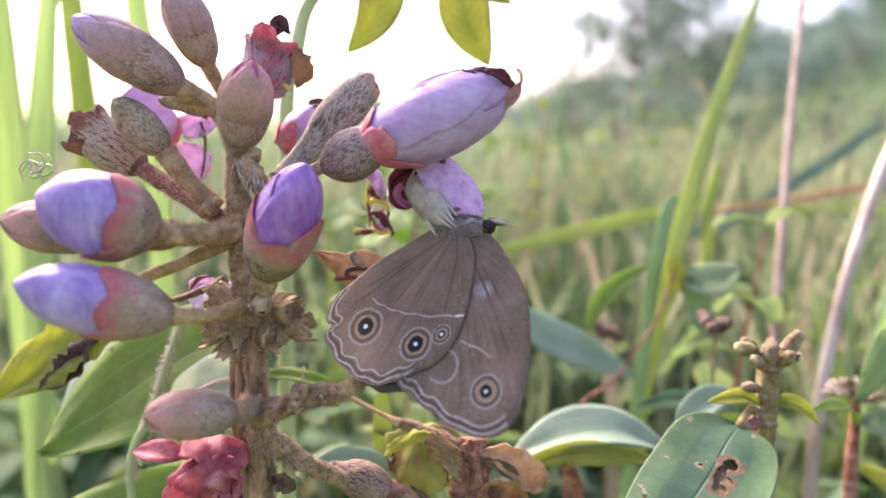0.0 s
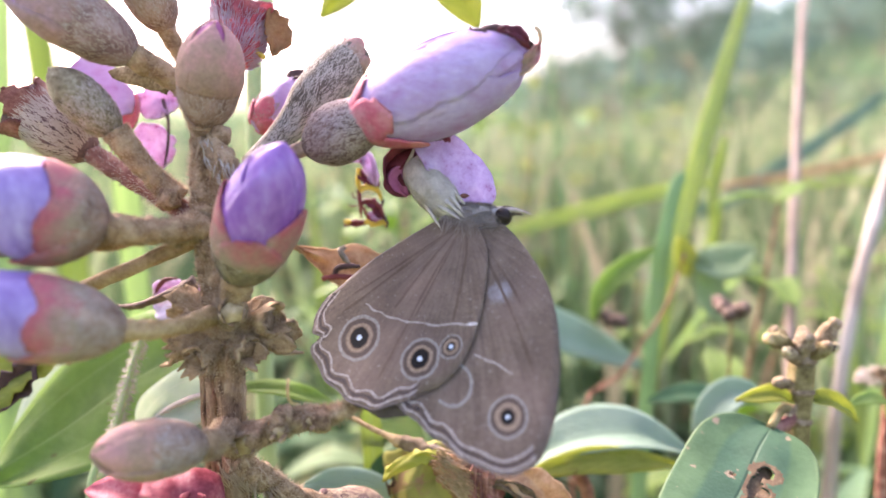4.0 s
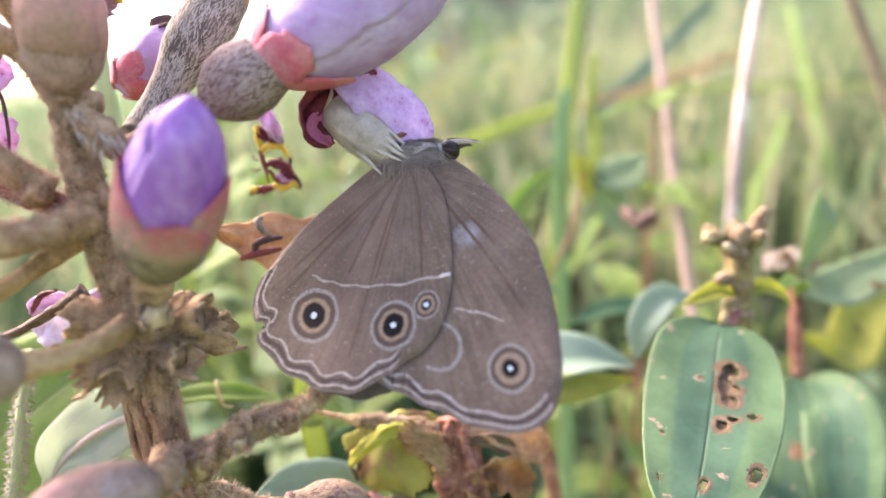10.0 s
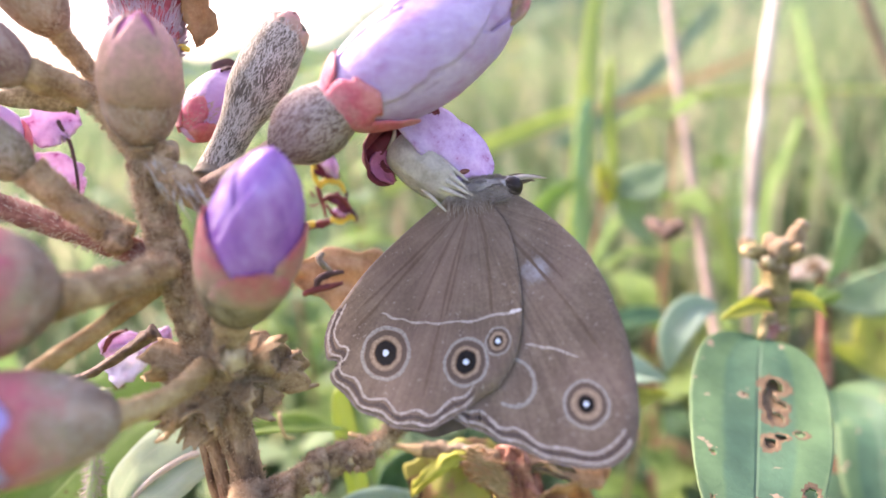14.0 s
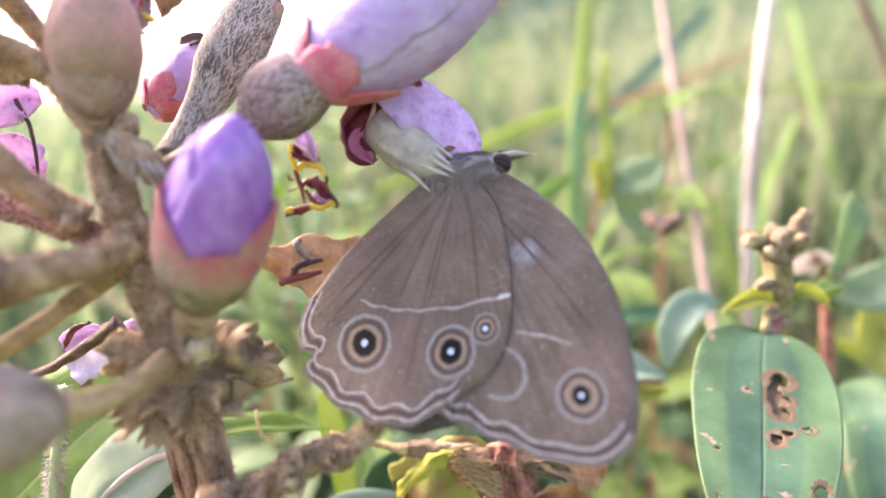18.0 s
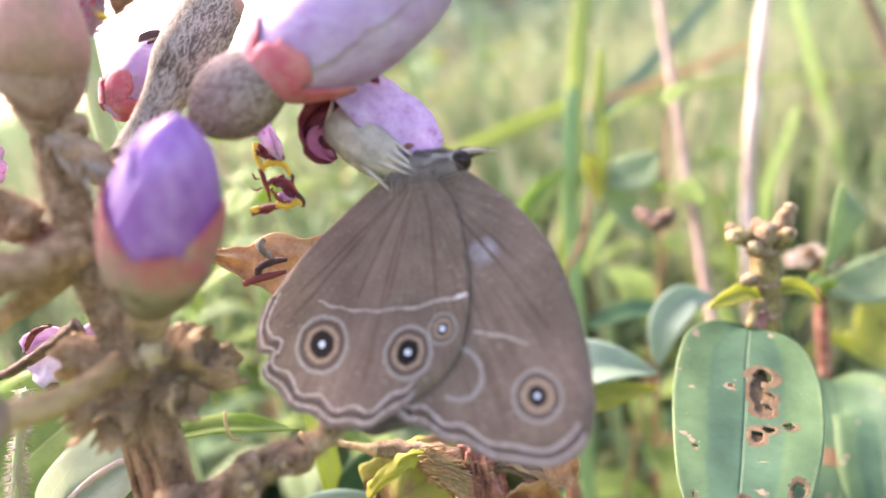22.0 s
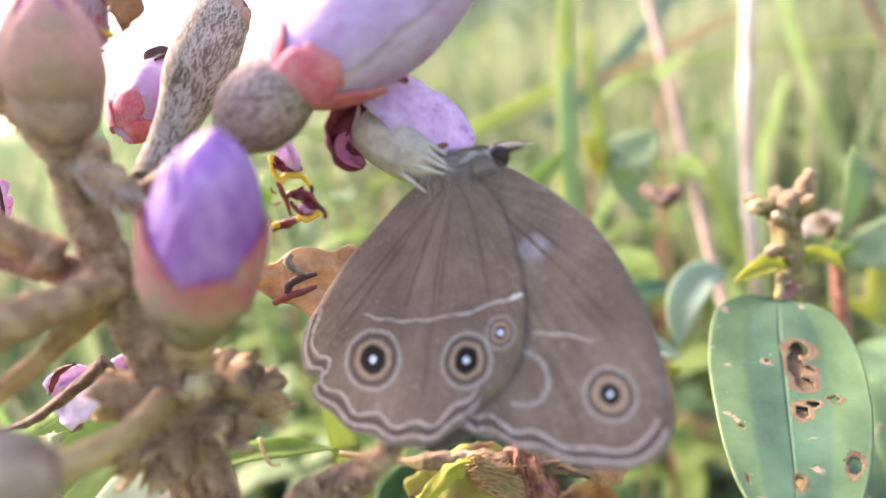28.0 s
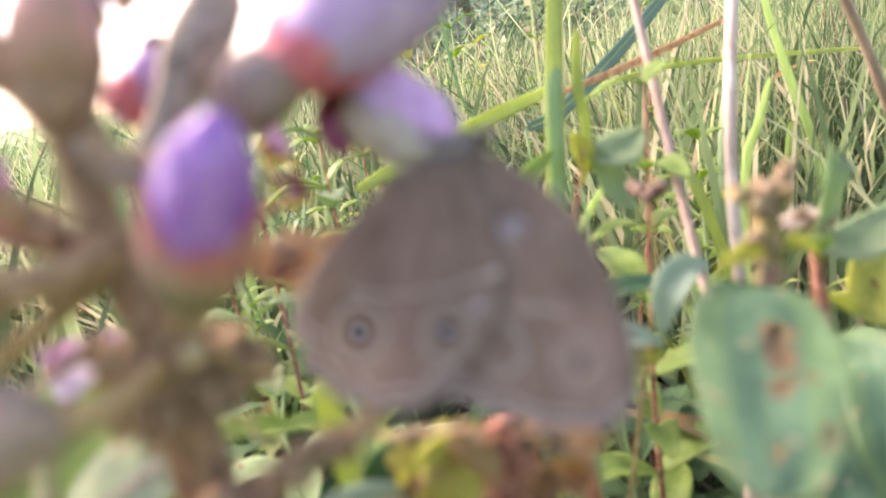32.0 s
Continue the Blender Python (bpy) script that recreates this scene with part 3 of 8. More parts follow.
def bristles(pts, radii, count, length, seed=0, n=24):
    """Short stiff hairs standing on a tube, as one joined piece; radii and length in the units of the points."""
    rnd = random.Random(seed)
    bm = bmesh.new()
    line, rad = spline(pts, n), lerp_list(radii, n)
    fr = list(frames(line))
    for i in range(count):
        k = rnd.randrange(n - 1)
        p, t, a, b = fr[k]
        p = p.lerp(line[k + 1], rnd.random())
        th = rnd.uniform(0, 6.283)
        out = a * math.cos(th) + b * math.sin(th)
        root = p + out * rad[k] * 0.92
        tip = root + (out + t * rnd.uniform(-0.2, 1.2)).normalized() * length * rnd.uniform(0.5, 1.3)
        w = t.cross(out) * length * 0.07
        v = [bm.verts.new(c) for c in (root - w, root + w, root + t * length * 0.15, tip)]
        bm.faces.new((v[0], v[1], v[3]))
        bm.faces.new((v[1], v[2], v[3]))
        bm.faces.new((v[2], v[0], v[3]))
    return bm


def hairy(name, pts, radii, n, seg, wob, material, parent, label="", count=160, length=0.05, seed=0, ribs=0, rib=0.0):
    ob = part(name, tube(pts, radii, n * 3, seg * 2, wob, ribs, rib, seed=seed, fine=0.15), material, parent, label)
    part("down", bristles(pts, radii, count, length * C, seed + 7), "hair", ob)
    return ob


# ---- land: one sheet that rises towards wooded hills ----
GROUND = 0.53


def land(x, y):
    d = math.hypot(x, y)
    a = min(max((x / (abs(y) + 0.5) - 0.08) / 0.75, 0.0), 1.0) if y > 0 else 0.0
    a = a * a * (3 - 2 * a)
    z = 0.105 * a * max(d - 4, 0.0) * (1 if d < 60 else 60 / d)
    if d > 45:
        z += 0.10 * (min(d, 420) - 45) * (0.55 + 0.55 * a) * (0.8 + 0.4 * noise.noise(Vector((x * 0.02, y * 0.02, 0))))
    return GROUND + z + 0.03 * noise.noise(Vector((x * 0.4, y * 0.4, 1))) * min(max(d - 0.4, 0), 6)


def build_land():
    bm = bmesh.new()
    rad = [0.0] + [0.6 * 1.155 ** i for i in range(60)]
    rings = []
    seg = 96
    for r in rad[1:]:
        rings.append([bm.verts.new((r * math.sin(2 * math.pi * j / seg), r * math.cos(2 * math.pi * j / seg), land(r * math.sin(2 * math.pi * j / seg), r * math.cos(2 * math.pi * j / seg)))) for j in range(seg)])
    c = bm.verts.new((0, 0, land(0, 0)))
    for j in range(seg):
        bm.faces.new((c, rings[0][j], rings[0][(j + 1) % seg]))
    skin(bm, rings, False)
    me = bpy.data.meshes.new("ground")
    bmesh.ops.recalc_face_normals(bm, faces=bm.faces)
    bm.to_mesh(me)
    bm.free()
    for f in me.polygons:
        f.use_smooth = True
    me.materials.append(M["ground"])
    tagged(new("ground", me), "grassy ground rising to green wooded hills", "ground", kind="structure")


build_land()


def strips(name, blades, material, label, category):
    """Many grass blades joined into one object. A blade: base, tip, bend, width, segments."""
    vs, fs = [], []
    for base, tip, bend, w, k, face in blades:
        side = Vector((math.cos(face), math.sin(face), 0))
        n0 = len(vs)
        for i in range(k + 1):
            s = i / k
            p = base.lerp(tip, s) + bend * (4 * s * (1 - s))
            h = side * (w * 0.5 * (1 - s ** 2.2) + 0.0001)
            vs += [p - h, p + h]
        fs += [(n0 + 2 * i, n0 + 2 * i + 1, n0 + 2 * i + 3, n0 + 2 * i + 2) for i in range(k)]
    me = bpy.data.meshes.new(name)
    me.from_pydata([tuple(v) for v in vs], [], fs)
    me.materials.append(M[material])
    for f in me.polygons:
        f.use_smooth = True
    return tagged(new(name, me), label, category, kind="stuff")


def meadow():
    rnd = random.Random(11)
    blades, far = [], []
    for i in range(24000):
        near = i < 11000
        d = 0.24 + 1.1 * rnd.random() ** 1.3 if near else 1.2 + 7.0 * rnd.random() ** 1.5
        az = rnd.uniform(-52, 64)
        x, y = d * math.sin(radians(az)), d * math.cos(radians(az))
        z = land(x, y)
        h = 0.08 + 0.11 * rnd.random() + (0.07 * rnd.random() ** 4 if near else 0.08 * rnd.random() ** 2)
        if d < 0.45:
            h *= 0.8
        lean = rnd.gauss(0.05, 0.35)
        tip = Vector((x + lean * h, y + rnd.gauss(0, 0.25) * h, z + h))
        w = rnd.uniform(0.0014, 0.0042) * (1 + 0.55 * max(d - 0.8, 0))
        (blades if near else far).append((Vector((x, y, z)), tip, Vector((rnd.gauss(0, 0.18) * h, rnd.gauss(0, 0.12) * h, 0.08 * h)), w, 6, rnd.uniform(-0.9, 0.9)))
    for i in range(2600):
        d = 0.45 + 3.5 * rnd.random() ** 1.6
        az = rnd.uniform(-50, 62)
        x, y = d * math.sin(radians(az)), d * math.cos(radians(az))
        z, h = land(x, y), rnd.uniform(0.12, 0.19) + 0.008 * d
        lean = rnd.gauss(0.03, 0.16)
        blades.append((Vector((x, y, z)), Vector((x + lean * h, y + rnd.gauss(0, 0.1) * h, z + h)), Vector((rnd.gauss(0, 0.06) * h, 0, 0)), rnd.uniform(0.0018, 0.0045) * (1 + 0.4 * d), 6, rnd.uniform(-0.9, 0.9)))
    for i in range(260):
        d = 0.13 + 0.4 * rnd.random()
        az = rnd.uniform(-40, 50)
        x, y = d * math.sin(radians(az)), d * math.cos(radians(az))
        z, h = land(x, y), rnd.uniform(0.10, 0.2)
        lean = rnd.gauss(0.05, 0.22)
        blades.append((Vector((x, y, z)), Vector((x + lean * h, y + abs(rnd.gauss(0, 0.2)) * h, z + h)), Vector((rnd.gauss(0, 0.1) * h, 0, 0.02)), rnd.uniform(0.0025, 0.0055), 10, rnd.uniform(-0.7, 0.7)))
    for i in range(9000):
        d = 0.35 + 6.0 * rnd.random() ** 1.3
        az = rnd.uniform(60, 312)
        x, y = d * math.sin(radians(az)), d * math.cos(radians(az)) - 0.05
        z, h = land(x, y), rnd.uniform(0.08, 0.16)
        blades.append((Vector((x, y, z)), Vector((x + rnd.gauss(0, 0.3) * h, y + rnd.gauss(0, 0.3) * h, z + h)), Vector((rnd.gauss(0, 0.1) * h, 0, 0.01)), rnd.uniform(0.002, 0.005) * (1 + 0.5 * d), 4, rnd.uniform(0, 3.1)))
    for i in range(15000):
        d = 0.3 + 1.5 * rnd.random() ** 1.2
        az = rnd.uniform(4, 60)
        x, y = d * math.sin(radians(az)), d * math.cos(radians(az))
        z, h = land(x, y), rnd.uniform(0.10, 0.17) + 0.055 * min(d, 1.2) * rnd.random()
        lean = rnd.gauss(0.04, 0.2)
        blades.append((Vector((x, y, z)), Vector((x + lean * h, y + rnd.gauss(0, 0.15) * h, z + h)), Vector((rnd.gauss(0, 0.09) * h, 0, 0.03 * h)), rnd.uniform(0.0007, 0.0021) * (1 + 0.5 * d), 7, rnd.uniform(-0.8, 0.8)))
    for i in range(210):
        d = 0.22 + 0.5 * rnd.random()
        az = rnd.uniform(12, 50)
        x, y = d * math.sin(radians(az)), d * math.cos(radians(az))
        z, h = land(x, y), rnd.uniform(0.13, 0.2)
        lean = rnd.gauss(0.02, 0.16)
        blades.append((Vector((x, y, z)), Vector((x + lean * h, y + rnd.gauss(0, 0.1) * h, z + h)), Vector((rnd.gauss(0, 0.07) * h, 0, 0.02 * h)), rnd.uniform(0.0024, 0.0046), 10, rnd.uniform(-0.5, 0.5)))
    strips("meadow_grass", blades, "grass", "tall mixed green and straw-coloured meadow grass", "grass")
    for i in range(16000):
        d = 7 + 60 * rnd.random() ** 1.6
        az = rnd.uniform(-45, 60)
        x, y = d * math.sin(radians(az)), d * math.cos(radians(az))
        z = land(x, y)
        h = rnd.uniform(0.1, 0.3)
        far.append((Vector((x, y, z)), Vector((x + rnd.gauss(0, 0.2), y, z + h)), Vector((0, 0, 0)), 0.011 * d * rnd.uniform(0.4, 1), 3, rnd.uniform(-0.6, 0.6)))
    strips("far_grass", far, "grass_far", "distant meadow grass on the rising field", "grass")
    straw = []
    for i in range(5000):
        d = 0.1 + 1.1 * rnd.random()
        az = rnd.uniform(-55, 62)
        x, y = d * math.sin(radians(az)), d * math.cos(radians(az))
        z = land(x, y) + rnd.uniform(0.002, 0.03)
        a, L = rnd.uniform(0, 6.283), rnd.uniform(0.03, 0.12)
        straw.append((Vector((x, y, z)), Vector((x + L * math.cos(a), y + L * math.sin(a), z + rnd.gauss(0, 0.015))), Vector((0, 0, rnd.uniform(0, 0.008))), rnd.uniform(0.001, 0.0028), 4, a + 1.57))
    for i in range(420):
        d = 0.3 + 2.2 * rnd.random()
        az = rnd.uniform(-48, 58)
        x, y = d * math.sin(radians(az)), d * math.cos(radians(az))
        z, h = land(x, y), rnd.uniform(0.10, 0.2)
        straw.append((Vector((x, y, z)), Vector((x + rnd.gauss(0, 0.25) * h, y + rnd.gauss(0, 0.15) * h, z + h)), Vector((rnd.gauss(0, 0.05) * h, 0, 0)), rnd.uniform(0.0015, 0.003) * (1 + 0.4 * d), 5, rnd.uniform(-0.9, 0.9)))
    strips("straw_litter", straw, "litter", "dead straw and grass litter on the ground", "litter")


meadow()


def weeds():
    """Leafy undergrowth between the grass: small pointed leaves on short stems, in tufts."""
    rnd = random.Random(5)
    vs, fs = [], []
    for i in range(2800):
        d = 0.1 + 0.3 * rnd.random() if i < 380 else 0.13 + 1.9 * rnd.random() ** 1.5
        az = rnd.uniform(-52, 62)
        if az > 6 and d > 0.12 and i % 5:
            continue
        x0, y0 = d * math.sin(radians(az)), d * math.cos(radians(az))
        top = rnd.uniform(0.03, 0.13) * (0.75 if d < 0.3 else 1.15)
        turn = rnd.uniform(0, 6.28)
        size = rnd.uniform(0.7, 1.3)
        for k in range(10):
            z = land(x0, y0) + top * (0.25 + 0.75 * k / 9)
            L, w = size * rnd.uniform(0.014, 0.034), size * rnd.uniform(0.0025, 0.0055)
            a, tilt = turn + k * 1.9 + rnd.gauss(0, 0.3), rnd.uniform(-0.3, 0.8)
            f = Vector((math.cos(a) * math.cos(tilt), math.sin(a) * math.cos(tilt), math.sin(tilt)))
            s = f.cross(Vector((0, 0, 1))).normalized()
            p, n0 = Vector((x0, y0, z)), len(vs)
            up = s.cross(f)
            for q, kk, dz in ((0, 0.08, 0), (0.25, 0.8, 0.05), (0.5, 0.95, 0.06), (0.8, 0.55, 0.02), (1, 0.02, -0.05)):
                c = p + f * (L * q) + up * (L * dz)
                vs += [c - s * (w * kk) + up * w * kk * 0.35, c, c + s * (w * kk) + up * w * kk * 0.35]
            for r in range(4):
                b = n0 + 3 * r
                fs += [(b, b + 1, b + 4, b + 3), (b + 1, b + 2, b + 5, b + 4)]
    me = bpy.data.meshes.new("undergrowth")
    me.from_pydata([tuple(v) for v in vs], [], fs)
    me.materials.append(M["weeds"])
    for f in me.polygons:
        f.use_smooth = True
    tagged(new("undergrowth", me), "leafy green weeds growing between the grass", "undergrowth", kind="stuff")


weeds()


def tree(at, height, spread, seed, label):
    """A tapered trunk with limbs and a loose crown of small leaves."""
    rnd = random.Random(seed)
    t = thing("tree", at, label, "tree", "trees on the field edge")
    part("trunk", tube([(0, 0, -0.3), (0.1 * spread, 0, height * 0.3), (0, 0.05, height * 0.75)], [height * 0.03, height * 0.02, height * 0.006], 10, 8, 0.2), "trunk", t)
    vs, fs = [], []
    for k in range(9):
        a = k * 2.4 + rnd.random()
        z0 = height * rnd.uniform(0.25, 0.65)
        e = Vector((math.cos(a) * spread * rnd.uniform(0.5, 1), math.sin(a) * spread * rnd.uniform(0.5, 1), z0 + height * rnd.uniform(0.1, 0.35)))
        part("limb", tube([(0, 0, z0), (e.x * 0.5, e.y * 0.5, (z0 + e.z) / 2 + 0.1), e], [height * 0.012, height * 0.007, height * 0.002], 8, 6), "trunk", t)
        for j in range(170):
            c = Vector((0, 0, z0)).lerp(e, rnd.uniform(0.35, 1.1)) + Vector((rnd.gauss(0, 1), rnd.gauss(0, 1), rnd.gauss(0, 0.8))) * spread * 0.2
            s = height * rnd.uniform(0.02, 0.04)
            d1, d2 = Vector((rnd.gauss(0, 1), rnd.gauss(0, 1), rnd.gauss(0, 1))).normalized(), Vector((rnd.gauss(0, 1), rnd.gauss(0, 1), rnd.gauss(0, 1))).normalized()
            n0 = len(vs)
            vs += [c - d1 * s, c + d2 * s * 0.4, c + d1 * s, c - d2 * s * 0.4]
            fs.append((n0, n0 + 1, n0 + 2, n0 + 3))
    me = bpy.data.meshes.new("crown")
    me.from_pydata([tuple(v) for v in vs], [], fs)
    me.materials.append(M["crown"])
    new("crown", me).parent = t


for x, y, h, s, sd_ in ((3.6, 13.5, 3.7, 1.5, 1), (5.3, 14.5, 3.4, 1.5, 2), (2.9, 16, 2.3, 1.3, 3), (11.0, 17, 3.4, 1.7, 4), (7.8, 21, 3.2, 1.9, 6), (14, 24, 3.4, 1.9, 8)):
    tree(Vector((x, y, land(x, y))), h, s, sd_, "small green tree with a loose crown, paled as by haze")


def bush(at, height, spread, seed):
    """A dark leafy bush: thin stems and a ragged mass of pointed leaves."""
    rnd = random.Random(seed)
    t = thing("bush", at, "dark green leafy bush standing in the meadow", "bush", "bushes in the meadow")
    vs, fs = [], []
    for k in range(12):
        a = k * 2.4 + rnd.random()
        e = Vector((math.cos(a) * spread * rnd.uniform(0.2, 1), math.sin(a) * spread * rnd.uniform(0.2, 1), height * rnd.uniform(0.65, 1.05)))
        part("stem", tube([(0, 0, -0.01), (e.x * 0.4, e.y * 0.4, e.z * 0.55), e], [height * 0.012, height * 0.008, height * 0.003], 8, 6), "trunk", t)
        for j in range(60):
            c = e * rnd.uniform(0.3, 1.05) + Vector((rnd.gauss(0, 1), rnd.gauss(0, 1), rnd.gauss(0, 0.8))) * spread * 0.13
            s = height * rnd.uniform(0.03, 0.06)
            d1 = Vector((rnd.gauss(0, 1), rnd.gauss(0, 1), rnd.gauss(0, 0.6))).normalized()
            d2 = d1.orthogonal().normalized()
            n0 = len(vs)
            vs += [c - d1 * s, c + d2 * s * 0.33, c + d1 * s, c - d2 * s * 0.33]
            fs.append((n0, n0 + 1, n0 + 2, n0 + 3))
    me = bpy.data.meshes.new("foliage")
    me.from_pydata([tuple(v) for v in vs], [], fs)
    me.materials.append(M["bush_leaves"])
    new("foliage", me).parent = t


for x, y, h, sp, sd_ in ((0.30, 0.86, 0.27, 0.13, 21), (0.57, 1.12, 0.29, 0.15, 22), (0.9, 1.5, 0.32, 0.18, 23), (0.34, 1.3, 0.31, 0.18, 24), (1.3, 1.75, 0.33, 0.2, 25)):
    bush(Vector((x, y, land(x, y))), h, sp, sd_)


def scrub():
    """Low bushes scattered over the far meadow, with no end to count them by."""
    rnd = random.Random(77)
    vs, fs = [], []
    for i in range(800):
        d = 0.7 + 1.8 * rnd.random() if i < 260 else 2.2 + 40 * rnd.random() ** 1.7
        az = rnd.uniform(-45, 58)
        x, y = d * math.sin(radians(az)), d * math.cos(radians(az))
        z0, hh = land(x, y), (rnd.uniform(0.09, 0.2) if d < 2.5 else 0.06 + d * rnd.uniform(0.012, 0.04))
        for j in range(46):
            c = Vector((x + rnd.gauss(0, 1) * hh * 0.7, y + rnd.gauss(0, 1) * hh * 0.5, z0 + hh * rnd.random() ** 0.8))
            s = hh * rnd.uniform(0.07, 0.16)
            d1 = Vector((rnd.gauss(0, 1), rnd.gauss(0, 1), rnd.gauss(0, 1))).normalized()
            d2 = d1.orthogonal().normalized()
            n0 = len(vs)
            vs += [c - d1 * s, c + d2 * s * 0.4, c + d1 * s, c - d2 * s * 0.4]
            fs.append((n0, n0 + 1, n0 + 2, n0 + 3))
    me = bpy.data.meshes.new("scrub")
    me.from_pydata([tuple(v) for v in vs], [], fs)
    me.materials.append(M["weeds"])
    tagged(new("scrub", me), "low green bushes scattered over the meadow", "bushes", kind="stuff")


scrub()


def woods():
    """Far woods on the hillside: many ragged leaf clumps, uncountable."""
    rnd = random.Random(31)
    vs, fs = [], []
    for i in range(900):
        az = rnd.uniform(-6, 48)
        d = 36 + 200 * rnd.random() ** 1.5
        x, y = d * math.sin(radians(az)), d * math.cos(radians(az))
        z0, hh = land(x, y), d * rnd.uniform(0.022, 0.055) * (0.6 + 0.8 * min(max((az - 6) / 20, 0), 1))
        for j in range(60):
            c = Vector((x + rnd.gauss(0, 1) * hh * 0.35, y + rnd.gauss(0, 1) * hh * 0.3, z0 + hh * (0.2 + 0.8 * rnd.random() ** 0.8)))
            s = hh * rnd.uniform(0.06, 0.14)
            d1 = Vector((rnd.gauss(0, 1), rnd.gauss(0, 1), rnd.gauss(0, 1))).normalized()
            d2 = d1.orthogonal()
            n0 = len(vs)
            vs += [c - d1 * s, c + d2 * s * 0.7, c + d1 * s, c - d2 * s * 0.7]
            fs.append((n0, n0 + 1, n0 + 2, n0 + 3))
    me = bpy.data.meshes.new("far_woods")
    me.from_pydata([tuple(v) for v in vs], [], fs)
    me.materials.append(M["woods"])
    tagged(new("far_woods", me), "distant woods on the hillside, haze mixed into their green", "woods", kind="stuff")


woods()

# ---- the flowering shrub that carries the butterfly ----
ROOT = P(-2.0, 1.0, 52.8)
shrub = thing("flowering_shrub", ROOT, "downy brown flowering shrub with violet buds and withered blooms", "shrub")


def Q(x, y, z):
    return P(x, y, z) - ROOT


BUD = [(0, 0.12), (0.07, 0.50), (0.2, 0.82), (0.38, 0.97), (0.55, 1.0), (0.75, 0.86), (0.9, 0.54), (1.0, 0.05)]


def between(prof, s0, s1, k, n=9):
    """The stretch of a profile from s0 to s1, as a profile of its own."""
    xs, rs = [p[0] for p in prof], [p[1] for p in prof]
    return [(i / (n - 1), max(smooth_at(s0 + (s1 - s0) * i / (n - 1), xs, rs), 0.0) * k) for i in range(n)]


def facing(a, b):
    """The angle about the axis from a to b that looks towards -y."""
    t = (b - a).normalized()
    u = t.orthogonal().normalized()
    return math.atan2(-t.cross(u).y, -u.y)


def lobe(a, b, prof, r, s0, s1, th0, half, out=1.04, flare=0.0, thick=0.02, blunt=1.8, cols=9, curl=0.0, uneven=1.0):
    """A sepal or petal lying on a turned body. blunt: how square its tip is; curl: how far one side stands off."""
    bm = bmesh.new()
    uvl = bm.loops.layers.uv.new("uv")
    ax = b - a
    t = ax.normalized()
    u = t.orthogonal().normalized()
    v = t.cross(u)
    xs, rs = [p[0] for p in prof], [p[1] for p in prof]
    rows, n = [], 19
    for i in range(n):
        q = i / (n - 1)
        w = (half * (1 - q ** blunt) ** 0.8 + 0.02) * (1 + uneven * q * (0.3 * noise.noise(Vector((q * 5, th0 * 7, r * 900))) + 0.35 * noise.noise(Vector((q * 13, th0 * 5, 2)))))
        row = []
        for j in range(cols):
            k = 2 * j / (cols - 1) - 1
            s = s0 + (s1 - s0) * q + 0.02 * uneven * q * noise.noise(Vector((k * 3, th0 * 3, 4)))
            rad = max(smooth_at(min(max(s, 0.0), 1.0), xs, rs), 0.0002) * r * (out + flare * q * q + curl * k * (0.4 + 0.6 * q)) * (0.95 + 0.05 * min(q / 0.15, 1.0))
            rad *= 1 + 0.02 * noise.noise(Vector((s * 7, k * 2, th0 * 4)))
            row.append(bm.verts.new(a + ax * s + (u * math.cos(th0 + w * k) + v * math.sin(th0 + w * k)) * rad))
        rows.append(row)
    for i, (p, q) in enumerate(zip(rows, rows[1:])):
        for j in range(cols - 1):
            f = bm.faces.new((p[j], p[j + 1], q[j + 1], q[j]))
            for lp, (du, dv) in zip(f.loops, ((0, 0), (1, 0), (1, 1), (0, 1))):
                lp[uvl].uv = ((j + du) / (cols - 1), (i + dv) / (n - 1))
    bmesh.ops.recalc_face_normals(bm, faces=bm.faces)
    thicken(bm, thick * C)
    return bm


# petals and sepals of a bud: turn from the front, half width (radians), how far up they reach, stand-off, curl
WHORL = ((0.25, 1.2, 1.0, 1.0, -0.025), (-1.55, 1.05, 0.90, 0.97, 0.03), (1.85, 1.1, 0.96, 0.98, 0.03), (3.3, 1.1, 0.93, 0.97, 0.02))
CALYX = ((-1.3, 1.0, 0.06, 1.012), (0.1, 1.0, 0.02, 1.018), (1.35, 1.0, 0.07, 1.012), (2.6, 0.95, 0.04, 1.018), (3.9, 0.95, 0.06, 1.012))


